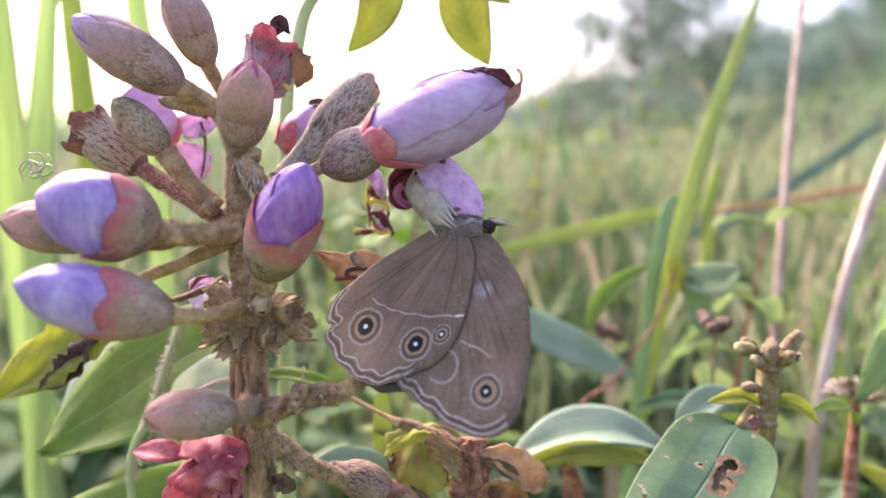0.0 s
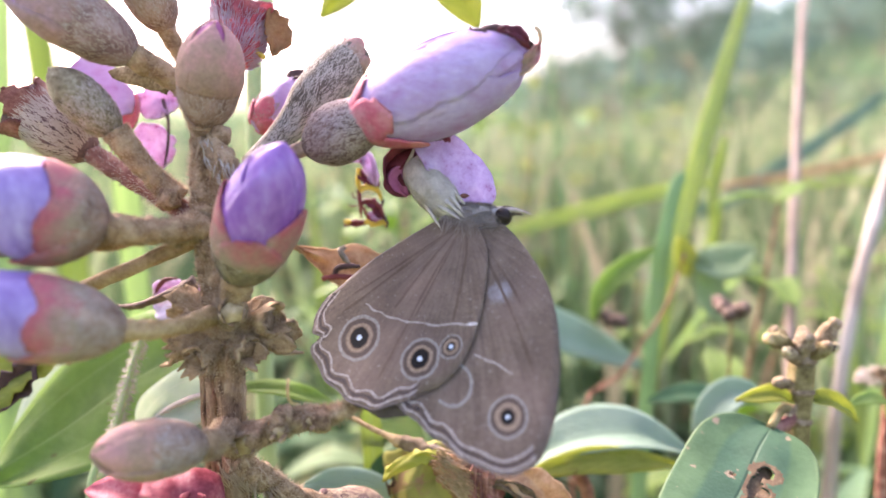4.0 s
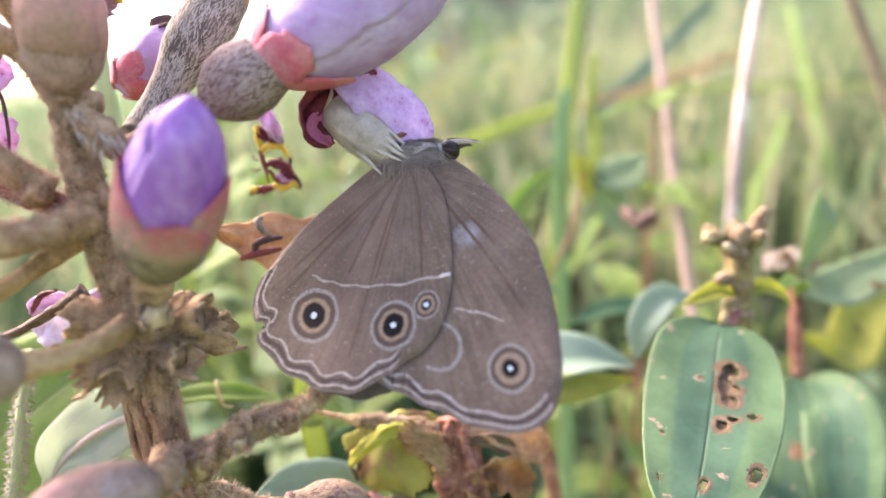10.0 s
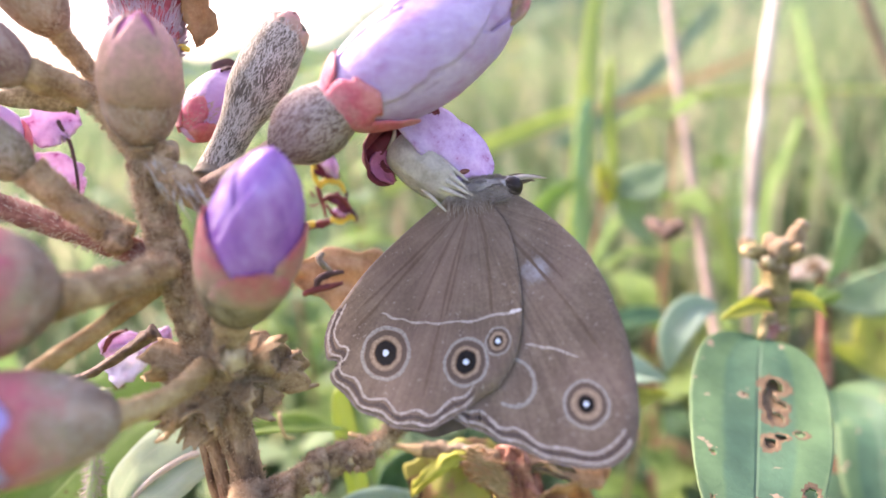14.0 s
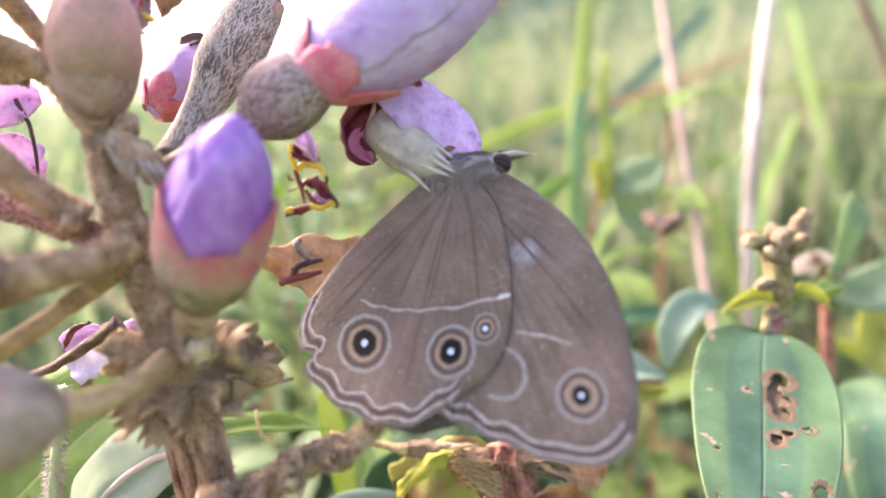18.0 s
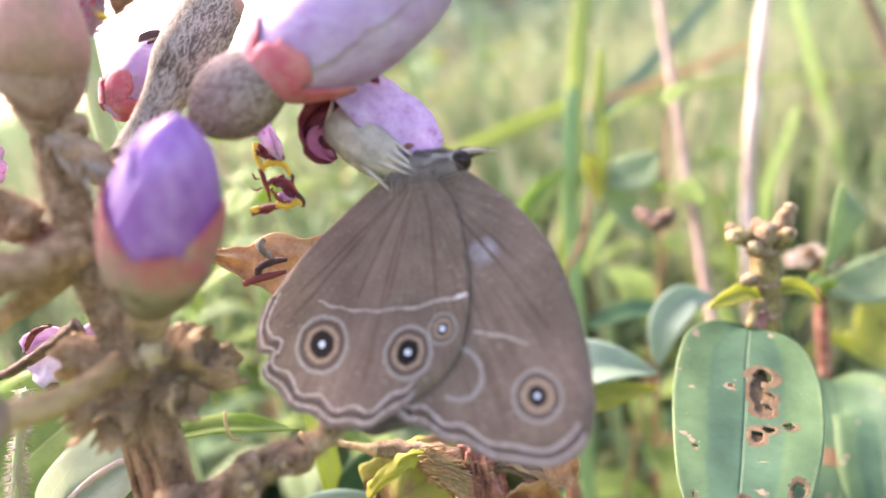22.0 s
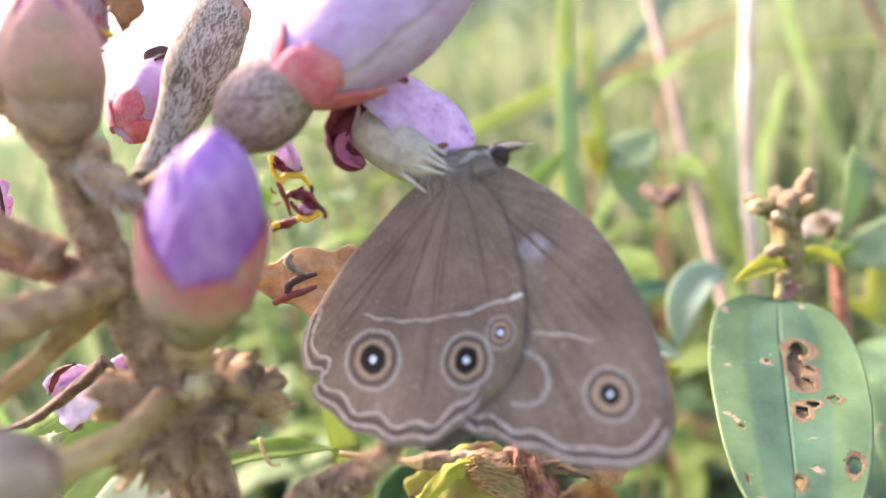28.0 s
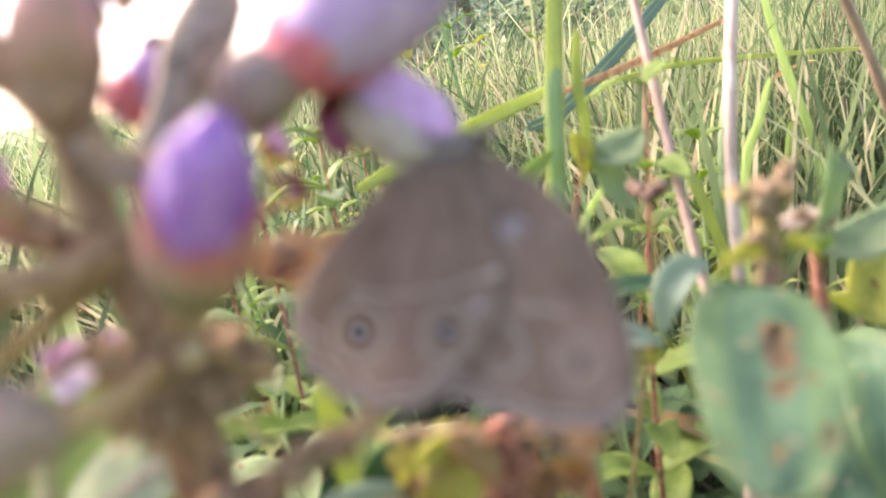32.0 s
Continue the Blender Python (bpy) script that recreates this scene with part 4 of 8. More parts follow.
def bud(base, tip, r, stalk, stalk_r=0.09, cup="cup", sepal="sepal", petal="petal", show=0.42, lobe_to=0.66, hairs=900, seed=1, label="", whorl=WHORL, calyx=CALYX, pale="scale", stalk_mat="stalk"):
    """A bud: downy cup, sepals and the overlapping petals that show above them; r in centimetres."""
    R = r * C
    prof = [(s, k * R) for s, k in BUD]
    cupped = between(prof, 0, show + 0.06, 1.0)
    top = base.lerp(tip, show + 0.06)
    front = facing(base, tip)
    b = part("bud", turned(base, top, cupped, 30, lambda s, th: (1 + 0.012 * math.cos(5 * th) + 0.02 * noise.noise(Vector((s * 9, math.cos(th) * 3, math.sin(th) * 3 + seed)))) * (1 - 1.1 * max(s - 0.86, 0.0)), 18), cup, shrub, label)
    if petal:
        part("rolled_petals", turned(base.lerp(tip, show - 0.08), tip, between(prof, show - 0.08, 1.0, 0.93), 40, lambda s, th: 1 - 0.05 * s * math.cos(3 * th + 6 * s), 24), petal, b, "tightly rolled petals")
        for th, half, to, out, curl in whorl:
            part("petal", lobe(base, tip, prof, 1.0, show - 0.06, to, front + th, half, out - 0.02, 0.0, 0.008, 3.6, 15, curl, 0.5), petal, b)
    for th, half, more, out in calyx:
        part("sepal", lobe(base, tip, prof, 1.0, show - 0.06, min(lobe_to + more, 0.99), front + th, half, out, 0.0, 0.012, 2.7), sepal, b)
    if hairs:
        part("down", coat(base, top, cupped, hairs * 2, 0.035 * C, 0.005 * C, seed, lift=0.2), pale, b)
    if stalk:
        line, rr = stalk + [base.lerp(tip, 0.05)], [stalk_r * C * 1.25, stalk_r * C * 0.92, stalk_r * C * 1.2]
        part("flower_stalk", tube(line, rr, 48, 26, 0.12, seed=seed, fine=0.10), stalk_mat, b)
        part("stalk_down", bristles(line, rr, 1100 if stalk_mat == "stalk" else 200, 0.045 * C, seed, 16), "hair", b)
    return b


# main stem: a trunk below, three ribbed strands side by side under the node
part("stem", tube([Q(-2.0, 1.0, 52.8), Q(-1.95, 0.4, 58), Q(-1.78, -0.4, 63), Q(-1.75, -0.5, 66.5), Q(-1.73, -0.5, 67.9)], [0.3 * C, 0.26 * C, 0.22 * C, 0.19 * C, 0.15 * C], 130, 34, 0.2, 4, 0.14, fine=0.16), "bark", shrub, "ribbed brown lower stem")
for k, (dx, dy, r0) in enumerate(((0.055, 0.0, 0.125), (-0.135, 0.05, 0.058), (-0.225, 0.09, 0.034))):
    hairy("stem", [Q(-1.73 + dx * 0.7, -0.55 + dy, 67.3), Q(-1.72 + dx, -0.58 + dy, 68.0), Q(-1.715 + dx, -0.6 + dy, 68.71), Q(-1.70 + dx * 0.8, -0.6 + dy, 69.43)], [r0 * 1.1 * C, r0 * C, r0 * 0.98 * C, r0 * 1.1 * C], 34, 14, 0.14, "bark", shrub, "", int(4000 * r0), 0.05, 15 + k, 3, 0.05)
hairy("stem", [Q(-1.69, -0.6, 69.3), Q(-1.78, -0.5, 69.9), Q(-1.81, -0.45, 70.34), Q(-1.84, -0.35, 70.8), Q(-1.8, -0.25, 71.12)], [0.17 * C, 0.13 * C, 0.14 * C, 0.13 * C, 0.145 * C], 40, 16, 0.1, "stem", shrub, "", 2600, 0.05)

# buds
bud(Q(-2.38, -1.1, 70.34), Q(-3.22, -1.62, 70.74), 0.40, [Q(-1.82, -0.5, 70.3), Q(-2.1, -0.8, 70.28)], 0.11, show=0.25, lobe_to=0.47, petal="petal_mid", seed=1, label="plump violet bud with a pinkish cup")
bud(Q(-2.12, -1.5, 69.62), Q(-3.24, -2.0, 70.04), 0.31, [Q(-1.72, -0.8, 69.55), Q(-1.9, -1.2, 69.57)], 0.075, show=0.29, lobe_to=0.48, petal="petal_mid", seed=2, stalk_mat="stalk_smooth", label="slender violet bud with a pinkish cup")
bud(Q(-1.46, -0.89, 69.86), Q(-0.92, -1.36, 71.00), 0.332, [Q(-1.62, -0.65, 69.50), Q(-1.54, -0.78, 69.66)], 0.115, show=0.30, lobe_to=0.42, seed=3, cup="cup_green", label="violet bud opening from a green and pink cup",
    whorl=((0.35, 1.05, 1.0, 1.0, -0.035), (-1.15, 0.95, 0.87, 0.97, 0.03), (1.75, 1.0, 0.95, 0.98, 0.03), (3.2, 1.1, 0.93, 0.97, 0.02)), calyx=((-1.4, 1.2, 0.22, 1.035), (0.3, 0.9, 0.07, 1.055), (1.45, 1.15, 0.26, 1.04), (3.1, 1.0, 0.18, 1.03)))
bud(Q(-1.6, -1.45, 68.69), Q(-2.33, -1.8, 68.82), 0.22, [Q(-1.7, -0.75, 68.5), Q(-1.62, -1.2, 68.6)], 0.10, petal="sepal_soft", sepal="sepal_soft", cup="cup", show=0.45, lobe_to=0.96, seed=4, label="closed brownish bud with a pale pink tip")
bud(Q(-1.82, -0.34, 71.12), Q(-1.57, -0.62, 71.98), 0.265, [Q(-1.8, -0.3, 70.95)], 0.11, petal="magenta", sepal="sepal_soft", cup="cup", show=0.45, lobe_to=0.985, seed=5, label="closed brown bud with a pink tip")
bud(Q(-2.42, -0.15, 71.74), Q(-3.3, -0.62, 72.4), 0.275, [Q(-1.86, -0.2, 71.1), Q(-2.12, 0.05, 71.5)], 0.10, petal="petal_pale", sepal="sepal_mauve", cup="cup_mauve", show=0.5, lobe_to=0.9, seed=6, label="long brown bud with a lilac tip")
bud(Q(-2.25, 0.15, 72.0), Q(-2.5, -0.2, 72.85), 0.23, [Q(-1.95, 0.0, 71.3), Q(-2.12, 0.2, 71.7)], 0.07, petal="cup", sepal="sepal_mauve", show=0.45, lobe_to=0.95, seed=7, label="closed brown bud")
bud(Q(-2.52, -0.45, 71.08), Q(-2.97, -0.6, 71.62), 0.19, [Q(-2.1, -0.3, 70.5), Q(-2.3, -0.4, 70.74)], 0.10, petal="cup_green", sepal="cup_green", cup="cup_green", show=0.6, lobe_to=0.96, seed=8, label="closed grey-green bud")
bud(Q(-2.95, -1.0, 70.3), Q(-3.75, -1.3, 70.5), 0.24, [Q(-2.2, -0.6, 70.3), Q(-2.6, -0.8, 70.2)], 0.08, petal="sepal_soft", sepal="sepal_soft", show=0.5, lobe_to=0.95, seed=9, label="closed pinkish brown bud")

# the drooping bloom over the butterfly: round cup, red calyx and folded lilac petals
RC = [(0, 0.075 * C), (0.1, 0.15 * C), (0.32, 0.245 * C), (0.6, 0.262 * C), (0.85, 0.22 * C), (1.0, 0.2 * C)]
ra, rb = Q(-0.93, -0.37, 70.92), Q(-0.34, -0.52, 71.2)
bloom = part("bloom", turned(ra, rb, RC, 30, n=20), "cup_red", shrub, "folded lilac bloom on a round downy cup")
part("down", coat(ra, rb, RC, 2900, 0.062 * C, 0.0046 * C, 21, lift=0.10, swirl=0.6), "scale_mauve", bloom)
part("flower_stalk", tube([Q(-1.55, -0.1, 70.72), Q(-1.2, -0.3, 70.85), Q(-0.82, -0.38, 70.99)], [0.08 * C, 0.07 * C, 0.075 * C], 12, 10, 0.15), "cup", bloom)
FA, FB = Q(-0.42, -0.5, 71.17), Q(0.98, -0.6, 71.74)
FP = [(0, 0.20 * C), (0.12, 0.31 * C), (0.35, 0.395 * C), (0.6, 0.385 * C), (0.82, 0.295 * C), (0.95, 0.17 * C), (1.0, 0.05 * C)]


def petal_fold(s, th):
    q = (th * 4 / (2 * math.pi) + 0.25 * s) % 1.0
    return (0.90 + 0.13 * q) * (1 + 0.05 * noise.noise(Vector((s * 3, math.cos(th) * 2, math.sin(th) * 2))))


part("folded_petals", turned(FA, FB, [(a_, b_ * 0.95) for a_, b_ in FP], 64, petal_fold, 40), "petal_pale", bloom, "lilac petals folded lengthwise")
for th, half, to, out, curl in ((-0.55, 1.0, 0.97, 1.0, 0.03), (0.95, 0.95, 0.93, 0.985, 0.035), (-2.3, 1.2, 0.95, 0.99, 0.02), (2.5, 1.1, 0.92, 0.98, 0.03)):
    part("petal", lobe(FA, FB, FP, 1.0, 0.02, to, facing(FA, FB) + th, half, out, 0.0, 0.01, 4.0, 19, curl, 1.4), "petal_pale", bloom)
calyx_front = facing(FA, FB)
for th, half, to, out, mat_ in ((0.15, 0.75, 0.185, 1.03, "sepal_red"), (-1.25, 0.7, 0.13, 1.02, "sepal_red"), (1.35, 0.62, 0.30, 1.03, "sepal_red"), (2.6, 0.8, 0.2, 1.02, "sepal_red"), (-2.5, 0.8, 0.2, 1.02, "sepal_red")):
    part("sepal", lobe(FA, FB, FP, 1.0, -0.03, to, calyx_front + th, half, out, 0.03, 0.014, 2.6), mat_, bloom)
part("withered_tip", leaf([Q(0.5, -0.66, 71.90), Q(0.78, -0.72, 71.87), Q(1.0, -0.70, 71.74)], Vector((0, -0.7, 1)), 0.17, 18, 9, -0.5, 0.07, seed=3, ragged=0.8), "dark_dry", bloom)
part("withered_tip", leaf([Q(0.72, -0.78, 71.86), Q(0.86, -0.82, 71.82), Q(0.95, -0.8, 71.72)], Vector((0, -1, 0.6)), 0.11, 12, 7, 0.5, 0.06, seed=4, ragged=0.8), "wilted", bloom)
part("withered_tip", leaf([Q(0.82, -0.7, 71.5), Q(0.98, -0.72, 71.62), Q(1.06, -0.7, 71.78)], Vector((0, -1, 0.4)), 0.14, 10, 5, 0.5, 0.05, seed=5, ragged=0.8), "sepal", bloom)
part("style", tube([Q(0.92, -0.65, 71.72), Q(1.06, -0.64, 71.76), Q(1.07, -0.62, 71.86), Q(1.03, -0.61, 71.91)], [0.02 * C, 0.02 * C, 0.022 * C, 0.02 * C], 12, 7), "stub_pith", bloom)
part("hanging_petal", leaf([Q(-0.01, -0.30, 71.12), Q(0.19, -0.34, 70.96), Q(0.37, -0.40, 70.77), Q(0.55, -0.42, 70.57), Q(0.66, -0.38, 70.38)], Vector((0.15, -1, 0.3)), 0.46, 30, 17, -0.12, 0.04, 0.56, 0.5, seed=7, ragged=0.08), "petal_lilac", bloom, "lilac petal hanging over the insect")
part("red_spot", turned(Q(0.40, -0.475, 70.51), Q(0.49, -0.48, 70.51), [(0, 0.004 * C), (0.5, 0.022 * C), (1, 0.004 * C)], 14, n=9), "dried_rim", bloom)
part("curled_petal", leaf([Q(0.12, -0.15, 70.92), Q(-0.08, -0.15, 70.92), Q(-0.24, -0.12, 70.78), Q(-0.21, -0.10, 70.61), Q(-0.04, -0.10, 70.50)], Vector((0.6, -1, -0.2)), 0.24, 24, 9, 0.7, 0.10, 0.5, 0.5, seed=8, ragged=0.35), "wilted", bloom, "dark maroon curled petal")
part("curled_petal", leaf([Q(-0.03, -0.14, 70.75), Q(-0.16, -0.16, 70.64), Q(-0.06, -0.14, 70.49)], Vector((0.3, -1, 0.2)), 0.17, 12, 7, 0.3, 0.05, seed=9), "magenta", bloom)
part("curled_petal", leaf([Q(0.16, -0.42, 71.01), Q(0.25, -0.46, 71.02), Q(0.33, -0.46, 70.98)], Vector((0.1, -1, 0.3)), 0.08, 12, 7, 0.6, 0.06, seed=10, ragged=0.7), "wilted", bloom)
part("wilted_edge", leaf([Q(0.23, -0.44, 71.03), Q(0.33, -0.44, 71.08), Q(0.36, -0.42, 71.17)], Vector((0.4, -1, 0.1)), 0.09, 10, 5, 0.5, 0.04, seed=11, ragged=0.5), "wilted", bloom)

# grey capsule behind the bloom, narrowing into its stalk
ka, kb = Q(-1.47, -0.05, 70.76), Q(-0.60, 0.78, 71.89)
KP = [(0, 0.15 * C), (0.15, 0.13 * C), (0.30, 0.14 * C), (0.40, 0.165 * C), (0.53, 0.22 * C), (0.70, 0.238 * C), (0.86, 0.225 * C), (0.95, 0.195 * C), (1.0, 0.185 * C)]
capsule = part("seed_capsule", turned(ka, kb, KP, 36, lambda s, th: 1 + 0.05 * noise.noise(Vector((s * 12, math.cos(th) * 2, math.sin(th) * 2))), 40), "cup_dark", shrub, "grey downy seed capsule")
part("down", coat(ka, kb, KP, 4600, 0.062 * C, 0.0046 * C, 22, lift=0.10, swirl=0.55), "scale_grey", capsule)
for k in range(5):
    part("rim_lobe", lobe(ka, kb, KP, 1.0, 0.90, 1.0 + 0.02 * (k % 2), k * 1.2566 + 0.4, 0.7, 1.02, 0.02, 0.012, 3.0), "sepal_soft", capsule)

# open hairy calyx
ja, jb = Q(-3.06, 0.2, 70.90), Q(-3.66, 0.2, 71.34)
JP = [(0, 0.09 * C), (0.2, 0.20 * C), (0.5, 0.265 * C), (0.8, 0.25 * C), (1.0, 0.29 * C)]
cal = part("open_calyx", turned(ja, jb, JP, 28, n=16), "cup_red", shrub, "open brown hairy calyx with a torn red rim")
part("down", coat(ja, jb, JP, 2600, 0.075 * C, 0.0075 * C, 23, 0.08, 0.86, lift=0.22), "scale", cal)
for k in range(5):
    part("rim_lobe", lobe(ja, jb, JP, 1.0, 0.80, 1.05 + 0.10 * (k % 2), k * 1.2566, 0.72, 1.02, 0.05, uneven=1.6), "dried_rim", cal)
part("flower_stalk", tube([Q(-1.9, -0.35, 70.3), Q(-2.4, -0.1, 70.55), Q(-3.08, 0.2, 70.91)], [0.11 * C, 0.09 * C, 0.1 * C], 40, 18, 0.15, fine=0.12), "dried_rim", cal)
part("stalk_down", bristles([Q(-1.9, -0.35, 70.3), Q(-2.4, -0.1, 70.55), Q(-3.08, 0.2, 70.91)], [0.11 * C, 0.09 * C, 0.1 * C], 900, 0.05 * C, 77, 16), "scale", cal)

# curled filaments of a spent bloom beside the calyx
for k in range(6):
    c = Q(-4.15 - 0.05 * k, 0.25 + 0.03 * (k % 3), 70.86 + 0.03 * (k % 4))
    part("curled_filament", tube([c + Vector((math.cos(a_ * 1.1 + k), 0.3 * math.sin(k + a_), math.sin(a_ * 1.1 + k))) * (0.05 + 0.02 * a_) * C for a_ in range(6)], [0.016 * C, 0.014 * C, 0.009 * C], 26, 7, 0.15), "scale" if k % 2 else "leaf_mid", cal, "curled greenish filament")

# node with broken stubs
def torn_cup(a, b, radii, seed, torn=1.0, thick=0.022):
    """A short hollow cup from a to b with an uneven wall and a torn rim; radii in centimetres."""
    bm = bmesh.new()
    line, rad = spline([a, a.lerp(b, 0.5), b], 16), lerp_list(radii, 16)
    rows = []
    for i, (p, t, u, v) in enumerate(frames(line)):
        q, row = i / 15, []
        for j in range(26):
            th = 2 * math.pi * j / 26
            c, d = math.cos(th), math.sin(th)
            k = 1 + 0.16 * noise.noise(Vector((c * 2 + seed, d * 2, q * 4))) + 0.10 * noise.noise(Vector((c * 7, d * 7 + seed, q * 9)))
            tear = torn * q ** 4 * (0.12 * noise.noise(Vector((c * 2.4, d * 2.4, seed * 1.7))) + 0.11 * noise.noise(Vector((c * 6, d * 6, seed * 2.9))))
            row.append(bm.verts.new(p + (u * c + v * d) * rad[i] * k * C + t * tear * C))
        rows.append(row)
    skin(bm, rows, False)
    bmesh.ops.recalc_face_normals(bm, faces=bm.faces)
    thicken(bm, thick * C)
    return bm


def stub(a, b, r, seed, pith=False):
    """A broken flower stalk: a hollow flared cup, torn and frayed at its rim."""
    st = part("broken_stub", torn_cup(a, b, [r, r * 0.82, r * 0.8, r * 0.95, r * 1.3, r * 1.5], seed), "stalk", shrub)
    ax = (b - a).normalized()
    part("pith", turned(a.lerp(b, 0.8), b - ax * (0.0 if pith else 0.06) * C, [(0, r * 0.9 * C), (1, r * (1.1 if pith else 0.9) * C)], 16, lambda s, th: 1 + 0.12 * math.sin(5 * th), 4), "stub_pith" if pith else "bark", st)
    part("frayed_hairs", bristles([a.lerp(b, 0.2), b], [r * 0.9 * C, r * 1.35 * C], 420, 0.05 * C, seed, 12), "hair", st)


rnd = random.Random(3)
for k in range(11):
    a = k * 2.1 + rnd.random()
    a = -a if math.sin(a) < -0.3 else a
    z = 69.32 + rnd.uniform(-0.14, 0.2)
    s = Q(-1.68, -0.62, z)
    stub(s, s + Vector((math.cos(a), math.sin(a), rnd.uniform(-0.35, 0.35))).normalized() * rnd.uniform(0.3, 0.46) * C, rnd.uniform(0.085, 0.125), k)
stub(Q(-1.64, -0.6, 69.48), Q(-1.50, -0.95, 69.62), 0.08, 41, True)
stub(Q(-1.70, -0.62, 69.3), Q(-1.86, -0.86, 69.16), 0.10, 45)
stub(Q(-1.62, -0.62, 69.3), Q(-1.40, -0.86, 69.24), 0.09, 46)
for a_, b_, r_, k in (((-1.42, -0.84, 68.46), (-1.45, -1.02, 68.48), 0.075, 47), ((-1.12, -0.92, 68.62), (-1.13, -1.11, 68.64), 0.05, 48), ((-0.88, -0.98, 68.70), (-0.87, -1.12, 68.72), 0.042, 49)):
    stub(Q(*a_), Q(*b_), r_, k, True)
stub(Q(-1.66, -0.6, 69.3), Q(-1.08, -0.62, 69.3), 0.11, 42)
stub(Q(-1.64, -0.6, 69.4), Q(-1.2, -0.75, 69.5), 0.10, 43)
stub(Q(-1.74, -0.6, 69.3), Q(-2.12, -0.82, 69.28), 0.10, 44)
part("down", bristles([Q(-1.7, -0.6, 69.05), Q(-1.69, -0.6, 69.3), Q(-1.69, -0.6, 69.6)], [0.3 * C, 0.36 * C, 0.3 * C], 1200, 0.06 * C, 9), "hair", shrub)

# lower twigs
hairy("twig", [Q(-1.66, -0.75, 68.39), Q(-1.35, -0.82, 68.5), Q(-1.0, -0.9, 68.66), Q(-0.7, -0.98, 68.72), Q(-0.5, -1.05, 68.86)], [0.15 * C, 0.115 * C, 0.12 * C, 0.085 * C, 0.06 * C], 44, 16, 0.16, "stem", shrub, "knobbly brown twig", 1000, 0.05)
hairy("twig", [Q(-1.65, -0.7, 68.18), Q(-1.4, -0.6, 67.95), Q(-1.2, -0.5, 67.74), Q(-0.64, -0.1, 67.27), Q(0.1, 0.2, 66.9)], [0.13 * C, 0.12 * C, 0.1 * C, 0.09 * C, 0.1 * C], 40, 14, 0.25, "stem", shrub, "", 1000, 0.055, 5)
part("twig", tube([Q(-1.85, -0.45, 70.2), Q(-2.3, -0.7, 70.0), Q(-2.78, -0.8, 69.8), Q(-3.0, -0.7, 69.6)], [0.085 * C, 0.062 * C, 0.068 * C, 0.06 * C], 40, 18, 0.12, fine=0.08), "stalk_smooth", shrub, "smooth yellowish twig")

# leaves of the shrub
part("leaf", leaf([Q(-2.0, 1.3, 68.75), Q(-2.9, 1.2, 68.5), Q(-3.9, 1.0, 67.9), Q(-4.9, 0.8, 67.25)], Vector((0.1, -0.7, 0.7)), 1.5, 26, 13, 0.12, 0.1, 0.5, seed=1), "leaf_green", shrub, "large green leaf lit from behind")
part("leaf", leaf([Q(-3.7, 0.7, 69.0), Q(-4.3, 0.6, 68.7), Q(-5.2, 0.4, 68.1)], Vector((0.2, -0.7, 0.7)), 0.8, 18, 9, 0.2, 0.15, 0.5, seed=2, ragged=0.5), "leaf_yellow", shrub, "yellowing leaf with a withered edge")
part("dry_leaf", leaf([Q(-1.5, 0.3, 70.05), Q(-1.23, 0.50, 69.91), Q(-1.02, 0.52, 69.81), Q(-0.76, 0.55, 69.70), Q(-0.40, 0.60, 69.50), Q(-0.03, 0.60, 69.29)], Vector((0.1, -0.9, 0.4)), 0.66, 40, 15, 0.2, 0.12, 0.78, 1.25, seed=3, ragged=0.4), "dry_light", shrub, "shrivelled tan and orange leaf")

# ---- butterfly ----
SEAT = P(0.45, -0.57, 70.31)
butterfly = thing("butterfly", SEAT, "brown butterfly with ringed eyespots, wings closed", "butterfly", turn=Matrix.Translation(SEAT) @ pose(0, 0, 0, -37.1, 0, -26.8))


def wing_base(n, l, stops):
    """Brown wing scales: broad clouding, rays from the root and fine grain."""
    co = n.new("ShaderNodeTexCoord").outputs["Object"]
    sep, pol = n.new("ShaderNodeSeparateXYZ"), n.new("ShaderNodeCombineXYZ")
    l.new(co, sep.inputs[0])
    ang = math_n(n, l, "ARCTAN2", sep.outputs[0], math_n(n, l, "MULTIPLY", sep.outputs[2], -1.0))
    l.new(math_n(n, l, "MULTIPLY", ang, 26.0), pol.inputs[0])
    l.new(math_n(n, l, "MULTIPLY", sep.outputs[2], 110.0), pol.inputs[1])
    rays = noise_tex(n, l, pol.outputs[0], 1.0, 4, 0.65)
    grain = noise_tex(n, l, co, 3600, 5, 0.8)
    fac = math_n(n, l, "ADD", math_n(n, l, "MULTIPLY", noise_tex(n, l, co, 240, 4), 0.40), math_n(n, l, "MULTIPLY", grain, 0.32))
    fac = math_n(n, l, "ADD", fac, math_n(n, l, "MULTIPLY", rays, 0.28))
    col = ramp(n, l, fac, stops)
    warm = ramp(n, l, noise_tex(n, l, co, 130, 3, 0.55), [(0.42, (0, 0, 0)), (0.66, (0.45, 0.45, 0.45))])
    return co, grain, mixc(n, l, warm, col, (0.19, 0.122, 0.096))


WING = [(0.37, (0.074, 0.048, 0.031)), (0.5, (0.144, 0.102, 0.067)), (0.63, (0.238, 0.177, 0.125))]


